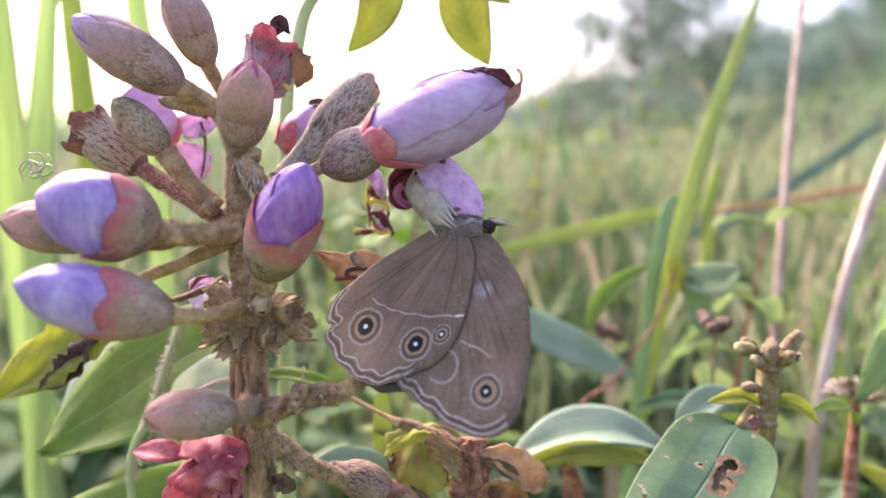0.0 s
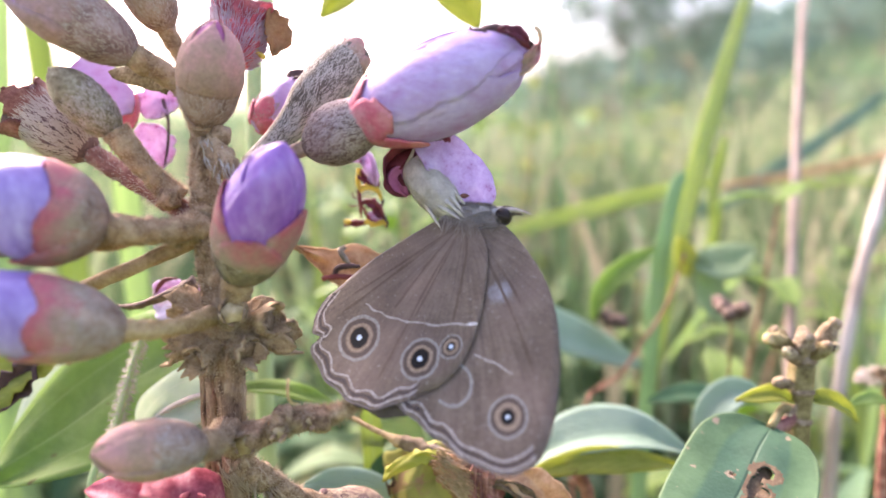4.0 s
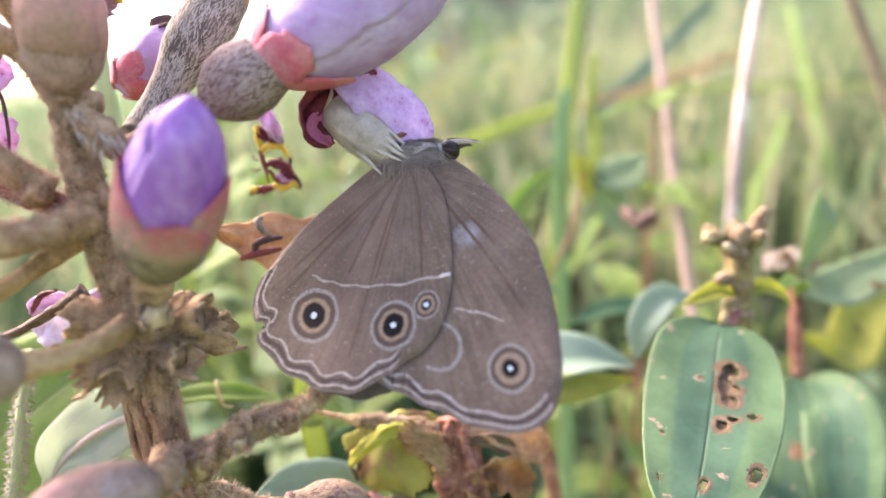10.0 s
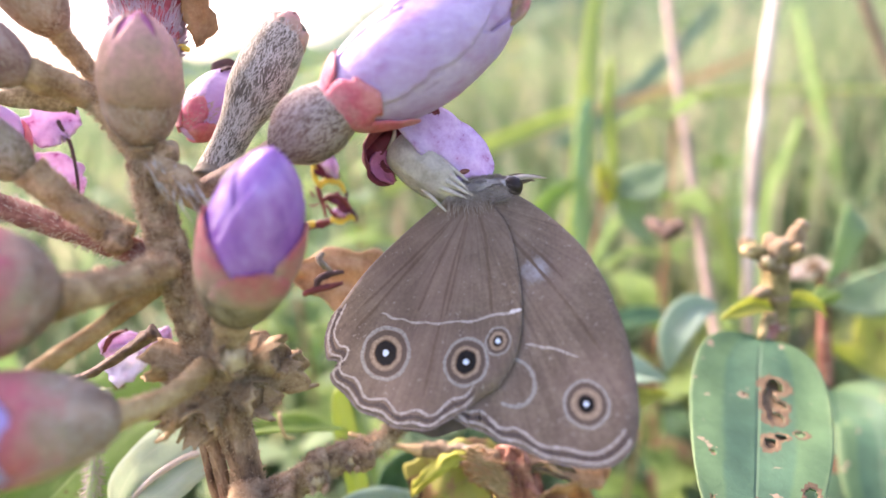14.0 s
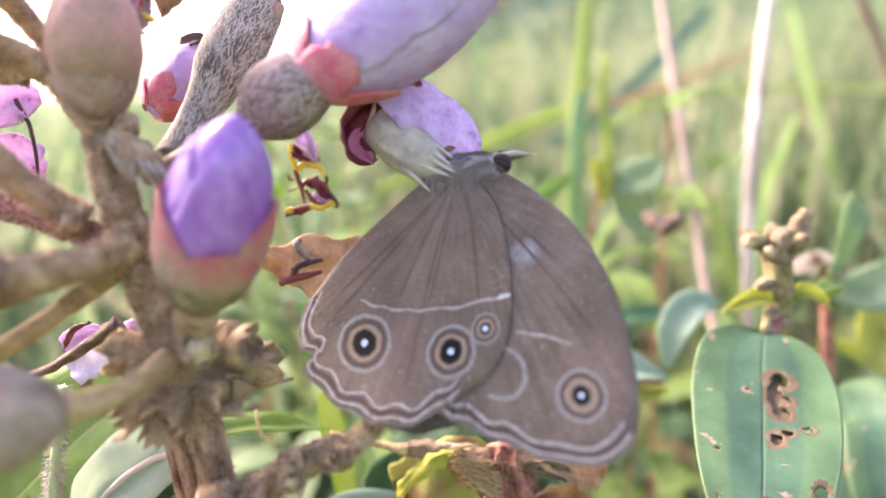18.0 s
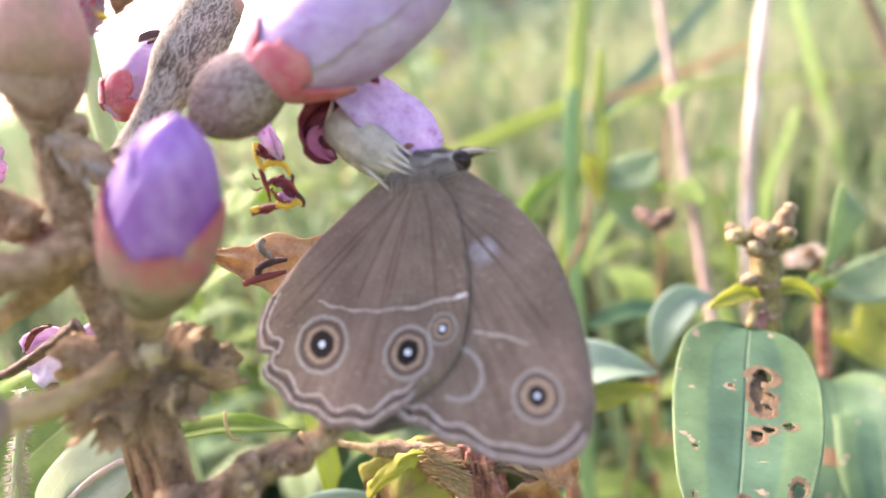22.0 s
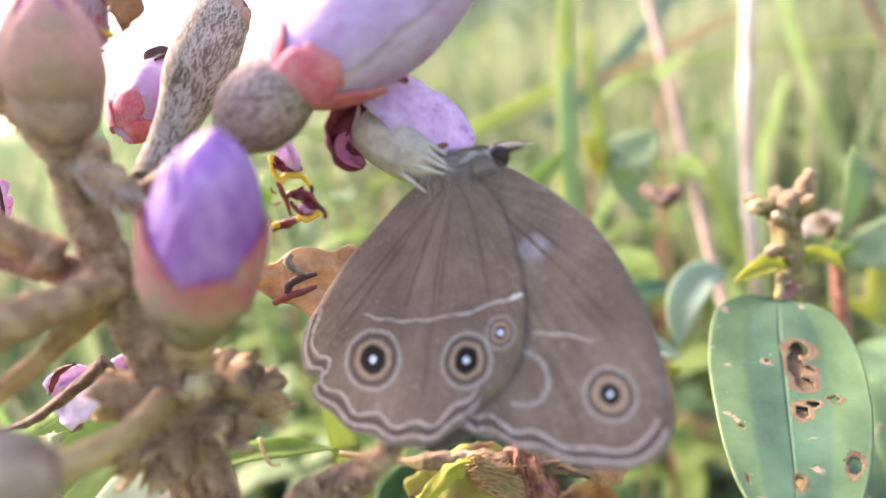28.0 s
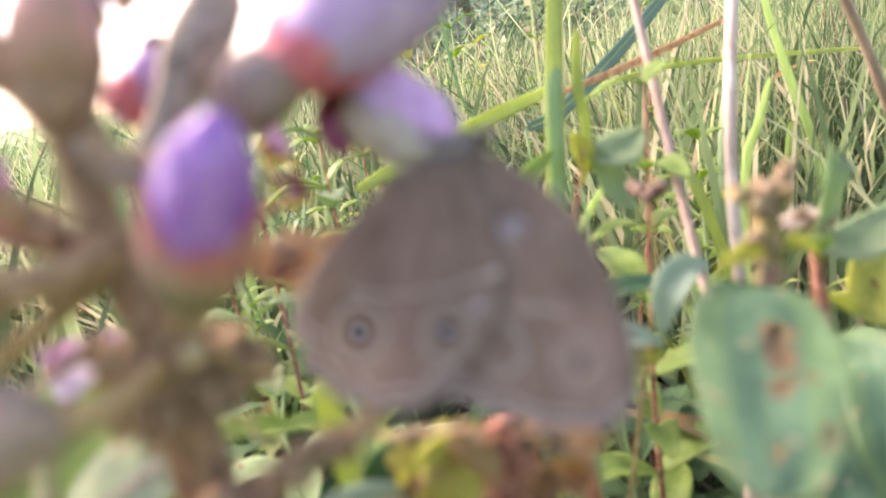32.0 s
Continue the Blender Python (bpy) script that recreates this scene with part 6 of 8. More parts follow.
blade([(4.6, 8.6, 53), (4.8, 8.5, 60), (4.99, 8.2, 64), (5.04, 7.82, 66), (5.38, 7.84, 68), (6.01, 8.39, 70), (6.94, 9.46, 72), (8.15, 11.06, 74), (10.6, 14.4, 77.5)], 0.46, "broad yellow-green grass blade", belly=0.6, point=0.8)
blade([(3.4, 4.6, 53), (3.7, 5.0, 60), (4.13, 5.20, 67.11), (4.31, 5.40, 68.52), (4.59, 5.60, 69.82), (4.85, 5.80, 70.21)], 0.3, "soft green upright grass blade", mat="blade_mid")
blade([(-9.8, 9.5, 53), (-10.2, 9.6, 62), (-10.6, 10.0, 70), (-10.8, 10.2, 78)], 0.9, "broad pale green grass blade lit from behind", mat="blade_pale")
blade([(-8.4, 11, 53), (-8.9, 11.4, 60), (-9.6, 12, 70), (-10.4, 12.6, 80)], 0.8, "broad yellow-green grass blade lit from behind")
blade([(-6.33, 9.00, 61.89), (-6.56, 9.00, 67.84), (-6.56, 9.00, 71.27), (-6.73, 9.00, 73.74), (-6.97, 9.00, 76.95)], 0.6, "yellow-green grass blade lit from behind", mat="blade_pale")
blade([(-9.64, 8.00, 62.44), (-9.07, 8.00, 66.69), (-9.14, 8.50, 69.96), (-8.71, 9.00, 75.25)], 0.7, "pale green grass blade lit from behind", mat="blade_pale")
blade([(6.04, 8.00, 67.58), (6.33, 8.00, 68.74), (6.30, 8.00, 69.70), (6.48, 8.00, 70.81)], 0.28, "short folded green grass blade")
blade([(8.44, 16.00, 68.13), (9.99, 16.00, 68.54), (13.57, 17.00, 70.37), (16.44, 18.00, 72.00)], 0.5, "dark blue-green slanting grass blade", mat="blade_blue")
blade([(8.68, 14.00, 69.14), (10.67, 14.00, 69.40), (12.77, 14.00, 69.75), (15.18, 14.00, 70.25)], 0.24, "orange withered grass blade", mat="dry_light")
blade([(12.51, 18.00, 68.85), (15.97, 18.00, 68.87), (21.25, 18.00, 68.24), (25.30, 18.00, 67.67)], 0.22, "thin green grass blade lying across")
blade([(1.86, 12.00, 68.16), (3.80, 12.00, 68.65), (5.89, 12.00, 69.14), (8.36, 13.00, 69.46)], 0.42, "yellow-green grass blade lying across")
blade([(12.24, 11.00, 60.56), (11.77, 11.00, 63.26), (10.99, 11.00, 66.02), (10.94, 12.00, 67.11)], 0.4, "bright green grass blade")
blade([(6.2, 20.0, 53), (5.8, 20.0, 62), (5.47, 20.0, 67.28), (5.25, 20.0, 69.56), (5.0, 20.0, 72.0), (4.72, 20.0, 74.4)], 0.2, "tall yellow-green grass blade", mat="blade_mid")
blade([(4.9, 26.0, 53), (4.6, 26.0, 62), (4.45, 26.0, 69.2), (4.29, 26.0, 73.3), (4.31, 26.0, 75.0)], 0.16, "thin upright grass blade", mat="blade_mid")
blade([(10.9, 24.0, 53), (10.3, 24.0, 61), (9.84, 24.0, 66.9), (9.14, 24.0, 69.5), (9.0, 24.0, 72.3), (9.08, 24.0, 74.6)], 0.16, "thin grass blade with a bent tip", mat="blade_mid")
blade([(21.5, 16.0, 53), (20.6, 16.0, 60), (19.99, 16.0, 64.8), (19.28, 16.0, 67.1), (18.62, 16.0, 69.3), (18.1, 16.0, 71.6)], 0.5, "leaning soft green grass blade", mat="blade_pale")
blade([(10.9, 10.0, 53), (11.4, 10.0, 62), (11.82, 10.0, 66.2), (12.41, 10.0, 67.5), (12.95, 10.0, 68.6)], 0.34, "pale grey-green grass blade", mat="blade_pale")
blade([(-0.3, 1.9, 53), (-0.4, 1.7, 60), (-0.5, 1.45, 66.5), (-0.52, 1.4, 67.3), (-0.52, 1.4, 67.9)], 0.27, "bright green upright grass blade behind the twig", fold=0.08, belly=0.7, point=0.5)
blade([(5.76, 9.00, 65.50), (6.58, 9.00, 66.66), (7.51, 9.00, 67.65)], 0.22, "pale green straight blade", mat="blade_pale")

# ---- neighbouring shrub with a leaf eaten by insects ----
def sprig(at, label, group="leafy sprigs"):
    return thing("leafy_sprig", at, label, "sprig", group)


M["husk_pale"] = plain("tan_husk", [(0.36, (0.10, 0.060, 0.030)), (0.48, (0.215, 0.15, 0.083)), (0.58, (0.32, 0.24, 0.15)), (0.68, (0.44, 0.355, 0.25))], 700, 3500, 0.9, 0.9, 0.0002)
M["husk"] = plain("olive_husk", [(0.36, (0.10, 0.072, 0.025)), (0.48, (0.20, 0.155, 0.06)), (0.58, (0.29, 0.235, 0.105)), (0.68, (0.41, 0.34, 0.19))], 500, 3000, 0.9, 0.7, 0.0002)
NB = P(5.2, 1.6, 53)
n1 = sprig(NB, "upright sprig with a dried flower head and leaves eaten by insects")
N = lambda x, y, z: P(x, y, z) - NB
part("stem", tube([N(5.2, 1.6, 53), N(4.9, 1.3, 60), N(4.48, 0.85, 66), N(4.39, 0.72, 67.5), N(4.36, 0.68, 68.4)], [0.18 * C, 0.15 * C, 0.13 * C, 0.125 * C, 0.14 * C], 90, 28, 0.1, 4, 0.07, fine=0.03), "husk", n1)
for k, (a_, m_, b_, r_, mat_) in enumerate((
        ((4.34, 0.68, 68.46), (4.10, 0.62, 68.66), (3.92, 0.60, 68.72), 0.075, "husk"), ((4.36, 0.66, 68.46), (4.30, 0.58, 68.62), (4.32, 0.52, 68.76), 0.09, "husk_pale"),
        ((4.40, 0.68, 68.46), (4.54, 0.66, 68.64), (4.68, 0.62, 68.88), 0.08, "husk_pale"), ((4.40, 0.70, 68.46), (4.60, 0.72, 68.54), (4.76, 0.72, 68.56), 0.06, "bud_brown"),
        ((4.34, 0.72, 68.46), (4.20, 0.85, 68.62), (4.14, 0.92, 68.72), 0.075, "husk"), ((4.40, 0.72, 68.46), (4.46, 0.86, 68.60), (4.50, 0.94, 68.70), 0.075, "husk_pale"),
        ((4.34, 0.64, 68.44), (4.16, 0.52, 68.54), (4.06, 0.46, 68.62), 0.06, "husk_pale"), ((4.40, 0.64, 68.44), (4.48, 0.54, 68.56), (4.54, 0.50, 68.66), 0.065, "husk"),
        ((4.30, 0.66, 68.12), (4.14, 0.60, 68.20), (4.02, 0.56, 68.22), 0.06, "husk_pale"), ((4.28, 0.62, 67.92), (4.20, 0.55, 67.88), (4.14, 0.50, 67.84), 0.06, "husk_pale"))):
    fruit = part("dried_fruit", tube([N(*a_), N(*m_), N(*b_)], [r_ * 0.75 * C, r_ * 0.8 * C, r_ * 1.15 * C, r_ * 1.2 * C, r_ * 0.7 * C], 22, 16, 0.22, 4, 0.1, fine=0.15), mat_, n1)
    e_ = (N(*b_) - N(*m_)).normalized()
    part("pale_tip", turned(N(*b_) - e_ * 0.05 * C, N(*b_) + e_ * 0.035 * C, [(0, r_ * 0.8 * C), (0.5, r_ * 0.9 * C), (1, r_ * 0.4 * C)], 14, lambda s, th: 1 + 0.15 * math.sin(4 * th + k), 6), "husk_pale" if k % 3 else "stub_pith", fruit)
for z_, r_ in ((68.44, 0.17), (68.08, 0.16), (67.72, 0.15)):
    part("stem_ring", turned(N(4.37, 0.69, z_ - 0.05), N(4.37, 0.69, z_ + 0.05), [(0, 0.11 * C), (0.5, r_ * C), (1, 0.11 * C)], 22, lambda s, th: 1 + 0.08 * math.sin(5 * th + 20 * z_), 8), "husk_pale", n1)
HOLES = ((0.38, 0.355, 0.10, 0.04), (0.42, 0.43, 0.055, 0.09), (0.36, 0.45, 0.07, 0.022), (0.38, 0.51, 0.08, 0.035), (0.41, 0.635, 0.06, 0.032), (0.34, 0.60, 0.05, 0.016), (0.21, 0.57, 0.045, 0.018), (0.6, 0.43, 0.02, 0.009), (0.1, 0.80, 0.05, 0.03), (0.46, 0.88, 0.05, 0.022), (0.84, 0.76, 0.02, 0.008), (0.88, 0.9, 0.02, 0.01))
eaten = part("leaf", leaf([N(3.88, 0.32, 67.82), N(3.58, 0.0, 67.69), N(3.20, -0.47, 67.53), N(2.68, -1.1, 67.45), N(2.05, -1.82, 67.36)], Vector((0.038, -0.348, 0.937)), 1.26, 110, 57, 0.08, 0.04, 0.44, 0.46, seed=4, holes=HOLES), "leaf_banded", n1, "blue-green leaf with brown-edged holes eaten in it", "browned")
part("leaf_stalk", tube([N(4.38, 0.70, 67.75), N(4.1, 0.5, 67.95), N(3.86, 0.30, 67.83)], [0.06 * C, 0.05 * C, 0.045 * C], 14, 10, 0.2), "husk", n1)
part("leaf", leaf([N(4.28, 0.62, 67.98), N(4.05, 0.56, 68.09), N(3.85, 0.54, 68.09), N(3.60, 0.58, 68.02)], Vector((0.1, -0.75, 0.7)), 0.2, 20, 9, 0.5, 0.03, 0.4, seed=6), "leaf_yellow", n1, "small folded yellow-green leaf")
part("leaf", leaf([N(4.46, 0.66, 67.98), N(4.65, 0.6, 68.0), N(4.85, 0.6, 67.88), N(5.04, 0.66, 67.70)], Vector((0.1, -0.75, 0.7)), 0.2, 20, 9, 0.5, 0.03, 0.4, seed=74), "leaf_yellow", n1, "small folded yellow-green leaf")
part("leaf_base", tube([N(4.2, 0.52, 67.82), N(4.05, 0.42, 67.78), N(3.9, 0.33, 67.80)], [0.07 * C, 0.075 * C, 0.06 * C], 14, 12, 0.25), "dried_rim", n1)
part("dead_tissue", leaf([N(3.58, 0.02, 67.64), N(3.20, -0.45, 67.48), N(2.68, -1.08, 67.40)], Vector((0.038, -0.348, 0.937)), 0.6, 30, 15, 0.05, 0.05, 0.5, 0.5, seed=75, ragged=0.3), "browned", n1, "brown dead tissue under the eaten leaf")

# second sprig: reddish stem, whitish dried head, large leaves
NB2 = P(6.6, 2.0, 53)
n2 = sprig(NB2, "reddish sprig with a whitish dried flower head")
N2 = lambda x, y, z: P(x, y, z) - NB2
part("stem", tube([N2(6.6, 2.0, 53), N2(6.55, 2.1, 60), N2(6.5, 2.2, 65.5), N2(6.48, 2.25, 66.6), N2(6.54, 2.32, 67.1), N2(6.5, 2.33, 67.45)], [0.2 * C, 0.14 * C, 0.1 * C, 0.09 * C, 0.08 * C, 0.07 * C], 26, 10, 0.25), "dry_red", n2)
for k in range(18):
    a, o = k * 2.4, 0.09 * math.sqrt(k)
    c, e = N2(6.5, 2.33, 67.4), Vector((math.cos(a) * o, math.sin(a) * o * 0.8, 0.20 - 0.9 * o * o + 0.05 * math.sin(k * 2.3)))
    part("dried_fruit", torn_cup(c + e * 0.35 * C, c + e * 1.15 * C, [0.02, 0.03, 0.055, 0.05, 0.065], 90 + k, 0.7, 0.015), ("scale_grey", "husk_pale", "scale")[k % 3], n2)
part("leaf", leaf([N2(6.5, 2.28, 67.0), N2(6.1, 1.7, 67.45), N2(5.6, 1.25, 67.72), N2(5.1, 1.0, 67.75)], Vector((0, -0.5, 1)), 0.22, 16, 7, 0.3, 0.03, 0.5, seed=7), "leaf_green", n2)
part("leaf", leaf([N2(6.29, 2.00, 67.47), N2(6.56, 2.00, 68.22), N2(6.85, 2.20, 68.45)], Vector((0.3, -1, 0.3)), 0.55, 16, 7, 0.5, 0.05, 0.5, seed=8), "leaf_pale", n2, "folded pale leaf")
part("leaf", leaf([N2(6.5, 2.28, 67.05), N2(7.26, 2.20, 67.03), N2(9.07, 2.80, 67.13)], Vector((0.1, -0.6, 0.8)), 0.7, 18, 9, 0.2, 0.05, 0.5, seed=9), "leaf_pale", n2)
part("leaf", leaf([N2(6.48, 2.22, 65.6), N2(6.05, 1.0, 65.95), N2(5.5, 0.3, 65.6), N2(5.2, -0.10, 64.9)], Vector((-0.5, -0.7, 0.45)), 0.95, 24, 11, 0.12, 0.05, 0.5, 0.6, seed=10), "leaf_banded", n2)
part("leaf", leaf([N2(6.48, 2.22, 65.8), N2(5.5, 0.90, 65.5), N2(4.95, 0.40, 65.2), N2(4.75, 0.10, 64.75)], Vector((-0.4, -0.6, 0.6)), 1.1, 24, 11, 0.12, 0.06, 0.45, 0.7, seed=11, holes=((0.6, 0.35, 0.1, 0.03), (0.35, 0.5, 0.05, 0.02))), "leaf_banded", n2, "blue-green leaf with brown blotches", "browned")
part("leaf", leaf([N2(6.48, 2.22, 66.4), N2(8.11, 3.00, 65.43), N2(8.97, 3.50, 65.87), N2(10.52, 4.00, 65.81)], Vector((0, -0.6, 0.8)), 0.9, 18, 9, 0.25, 0.05, 0.5, seed=12), "leaf_yellow", n2)

# sprigs between the butterfly and the grass
NB3 = P(3.0, 3.0, 53)
n3 = sprig(NB3, "low sprig with long pale leaves lying one over another")
N3 = lambda x, y, z: P(x, y, z) - NB3
part("stem", tube([N3(3.0, 3.0, 53), N3(2.6, 2.4, 60), N3(2.3, 1.8, 66), N3(1.45, 1.50, 67.02)], [0.16 * C, 0.12 * C, 0.09 * C, 0.07 * C], 18, 9, 0.2), "dry_red", n3)
part("leaf", leaf([N3(1.20, 1.30, 66.95), N3(1.98, 1.40, 67.23), N3(2.79, 1.50, 67.23), N3(3.58, 1.70, 66.84)], Vector((0, -0.35, 1)), 0.8, 24, 11, 0.35, 0.03, 0.5, seed=13), "leaf_glauc", n3, "long pale blue-green leaf")
part("leaf", leaf([N3(1.17, 1.00, 66.93), N3(1.92, 1.00, 67.13), N3(2.51, 1.00, 67.13), N3(3.22, 1.10, 67.00)], Vector((0, -0.9, 0.5)), 0.32, 24, 9, 0.25, 0.03, 0.5, seed=14), "leaf_yellow", n3, "yellow-green folded leaf")
part("leaf", leaf([N3(4.80, 2.30, 67.38), N3(4.34, 2.20, 67.47), N3(3.97, 2.10, 67.22), N3(3.75, 2.00, 66.75)], Vector((-0.3, -0.7, 0.6)), 0.45, 18, 9, 0.3, 0.03, 0.5, seed=15), "leaf_glauc", n3)
part("leaf", leaf([N3(3.71, 4.00, 66.62), N3(4.53, 4.00, 66.72), N3(5.69, 4.20, 66.44)], Vector((0, -0.5, 1)), 0.4, 16, 7, 0.3, 0.03, 0.5, seed=16), "leaf_blue", n3)
part("leaf", leaf([N3(1.49, 4.60, 68.26), N3(2.15, 4.80, 67.72), N3(3.04, 5.00, 67.28), N3(4.03, 5.20, 66.74)], Vector((0.2, -0.7, 0.7)), 0.85, 20, 9, 0.15, 0.03, 0.45, seed=17), "leaf_glauc", n3, "long pale blue-green leaf")

NB4 = P(3.9, 5.2, 53)
n4 = sprig(NB4, "red-brown-stemmed sprig with brown dried buds")
N4 = lambda x, y, z: P(x, y, z) - NB4
part("stem", tube([N4(3.9, 5.2, 53), N4(2.61, 4.60, 64.81), N4(3.57, 4.70, 66.94), N4(4.23, 4.80, 67.94), N4(4.61, 4.97, 68.87)], [0.08 * C, 0.04 * C, 0.03 * C, 0.03 * C, 0.025 * C], 20, 9, 0.2), "dry_red", n4)
part("leaf", leaf([N4(4.64, 5.00, 68.43), N4(4.57, 5.00, 68.81), N4(4.53, 5.10, 69.16)], Vector((0.2, -1, 0.2)), 0.45, 14, 7, 0.5, 0.02, 0.5, seed=18), "leaf_yellow", n4)
part("leaf", leaf([N4(3.03, 5.00, 67.67), N4(3.22, 5.00, 68.21), N4(3.63, 5.00, 68.65), N4(4.20, 5.20, 68.93)], Vector((-0.4, -0.8, 0.4)), 0.4, 18, 7, 0.35, 0.03, 0.5, seed=19), "leaf_green", n4)
part("leaf", leaf([N4(4.68, 5.00, 68.75), N4(5.21, 5.00, 68.65), N4(5.91, 5.20, 68.93)], Vector((0, -0.6, 0.8)), 0.8, 18, 9, 0.2, 0.05, 0.5, seed=20), "leaf_pale", n4)
part("leaf", leaf([N4(4.83, 5.00, 68.86), N4(5.04, 4.90, 68.18), N4(5.16, 4.60, 67.68)], Vector((-0.3, -0.9, 0.3)), 0.5, 18, 9, 0.3, 0.05, 0.5, seed=21), "leaf_pale", n4)
rnd = random.Random(4)
for cx, cy, cz in ((3.45, 5.00, 67.67), (4.84, 3.60, 68.19)):
    c = N4(cx, cy, cz)
    for k in range(6):
        a = k * 1.05
        e = Vector((math.cos(a), math.sin(a), rnd.uniform(-0.3, 0.7))) * rnd.uniform(0.2, 0.34) * C
        part("dried_bud", turned(c, c + e, [(0, 0.06 * C), (0.5, 0.11 * C), (0.85, 0.10 * C), (1, 0.05 * C)], 11, lambda s, th: 1 + 0.1 * math.sin(5 * th), 8), "bud_brown", n4)
part("stem", tube([N4(3.9, 5.2, 60), N4(4.87, 4.00, 66.19), N4(4.85, 3.60, 67.57), N4(4.85, 3.60, 68.16)], [0.06 * C, 0.03 * C, 0.025 * C, 0.025 * C], 12, 7), "husk", n4)

# leaves above the flowers, hanging from a green shoot
SH = P(-2.6, 3.2, 53)
shoot = sprig(SH, "green shoot with hanging yellow-green leaves")
H_ = lambda x, y, z: P(x, y, z) - SH
part("stem", tube([H_(-2.6, 3.2, 53), H_(-2.2, 2.6, 64), H_(-2.00, 2.60, 71.15), H_(-1.84, 2.60, 72.27), H_(-1.57, 2.60, 73.21), H_(-0.84, 2.60, 73.67)], [0.2 * C, 0.15 * C, 0.11 * C, 0.11 * C, 0.1 * C, 0.08 * C], 26, 9, 0.1), "leaf_mid", shoot)
part("leaf", leaf([H_(-0.44, 2.50, 73.72), H_(-0.51, 2.40, 73.32), H_(-0.67, 2.30, 72.85), H_(-1.01, 2.20, 72.44)], Vector((0.2, -1, 0.2)), 0.62, 18, 9, 0.2, 0.04, 0.4, seed=22), "leaf_yellow", shoot)
part("leaf", leaf([H_(0.39, 2.60, 73.74), H_(0.55, 2.50, 73.26), H_(0.67, 2.40, 72.79), H_(0.94, 2.30, 72.28)], Vector((0, -1, 0.2)), 0.72, 18, 9, 0.2, 0.04, 0.5, seed=23), "leaf_yellow", shoot)
part("leaf", leaf([H_(0.60, 2.80, 73.48), H_(0.92, 2.80, 73.37), H_(1.29, 2.80, 73.19)], Vector((0, -1, 0.3)), 0.3, 14, 7, 0.2, 0.03, 0.5, seed=24), "leaf_yellow", shoot)

# ---- more of the flowering shrub ----
# dry stalk, yellowing leaf and shrivelled leaf under the butterfly
part("dry_stalk", tube([Q(0.66, 0.25, 67.69), Q(0.66, 0.20, 67.47), Q(0.62, 0.20, 67.18), Q(0.62, 0.20, 66.75), Q(0.5, 0.3, 65.6), Q(-0.4, 0.2, 64.5), Q(-1.7, -0.4, 62.5)], [0.12 * C, 0.145 * C, 0.19 * C, 0.19 * C, 0.17 * C, 0.16 * C, 0.16 * C], 160, 44, 0.45, 5, 0.2, fine=0.2), "dry_red", shrub, "reddish brown fibrous dead stalk")
for k in range(6):
    part("peeling_bark", leaf([Q(0.68, 0.12, 67.23) + Vector(((k - 2.5) * 0.05, -0.03 * (k % 2), 0.45 - 0.1 * (k % 3))) * C, Q(0.67, 0.10, 67.25) + Vector(((k - 2.5) * 0.055, -0.05, 0.05)) * C, Q(0.67, 0.10, 67.25) + Vector(((k - 2.5) * 0.07, -0.06 - 0.03 * (k % 2), -0.35)) * C], Vector(((k - 2.5) * 0.3, -1, 0)), 0.08, 14, 5, 0.5, 0.03, seed=60 + k, ragged=0.5), "dry_red", shrub)
part("yellow_leaf", leaf([Q(0.62, 0.25, 67.42), Q(0.38, 0.22, 67.46), Q(0.12, 0.24, 67.44), Q(-0.14, 0.30, 67.35), Q(-0.33, 0.38, 67.2)], Vector((-0.1, -1, 0.35)), 0.86, 60, 25, -0.25, 0.12, 0.6, 0.42, seed=25, ragged=0.3, holes=((0.8, 0.93, 0.14, 0.05), (0.9, 0.45, 0.04, 0.03), (0.15, 0.2, 0.1, 0.05), (0.3, 0.12, 0.08, 0.03))), "leaf_aged", shrub, "yellow-green leaf with browned patches", "browned")
part("rolled_edge", leaf([Q(-0.40, 0.26, 67.44), Q(-0.30, 0.20, 67.60), Q(-0.12, 0.17, 67.71), Q(0.06, 0.16, 67.78), Q(0.20, 0.18, 67.75)], Vector((-0.2, -0.9, 0.5)), 0.15, 36, 11, -0.4, 0.05, 0.5, 0.6, 0.02, seed=62, ragged=0.6), "leaf_fresh", shrub, "bright rolled edge of the ageing leaf")
part("dry_leaf", leaf([Q(0.70, 0.12, 67.52), Q(0.95, 0.10, 67.53), Q(1.22, 0.08, 67.42), Q(1.48, 0.05, 67.16)], Vector((-0.1, -0.8, 0.6)), 0.36, 60, 21, 0.35, 0.07, 0.74, 0.40, seed=26, ragged=0.3), "dry_light", shrub, "curled orange-brown dead leaf")
part("withered_edge", leaf([Q(0.72, 0.06, 67.50), Q(0.92, 0.03, 67.46), Q(1.12, 0.02, 67.34), Q(1.26, 0.02, 67.18)], Vector((-0.1, -0.8, 0.6)), 0.12, 24, 9, 0.6, 0.05, 0.5, 0.7, seed=76, ragged=0.7), "browned", shrub, "dark brown folded leaf edge")
part("dry_leaf", leaf([Q(0.73, 0.10, 66.92), Q(0.93, 0.08, 67.10), Q(1.08, 0.06, 67.06), Q(1.30, 0.10, 66.82)], Vector((0.2, -1, 0.2)), 0.4, 26, 11, 0.7, 0.14, 0.5, 0.5, seed=27, ragged=0.6), "dry", shrub, "curled brown dead leaf")
part("dry_leaf", leaf([Q(0.64, 0.10, 67.19), Q(0.72, 0.02, 67.03), Q(0.89, 0.00, 66.90)], Vector((0.1, -1, 0.5)), 0.2, 18, 9, 0.7, 0.1, 0.5, 0.5, seed=29, ragged=0.6), "dry", shrub)
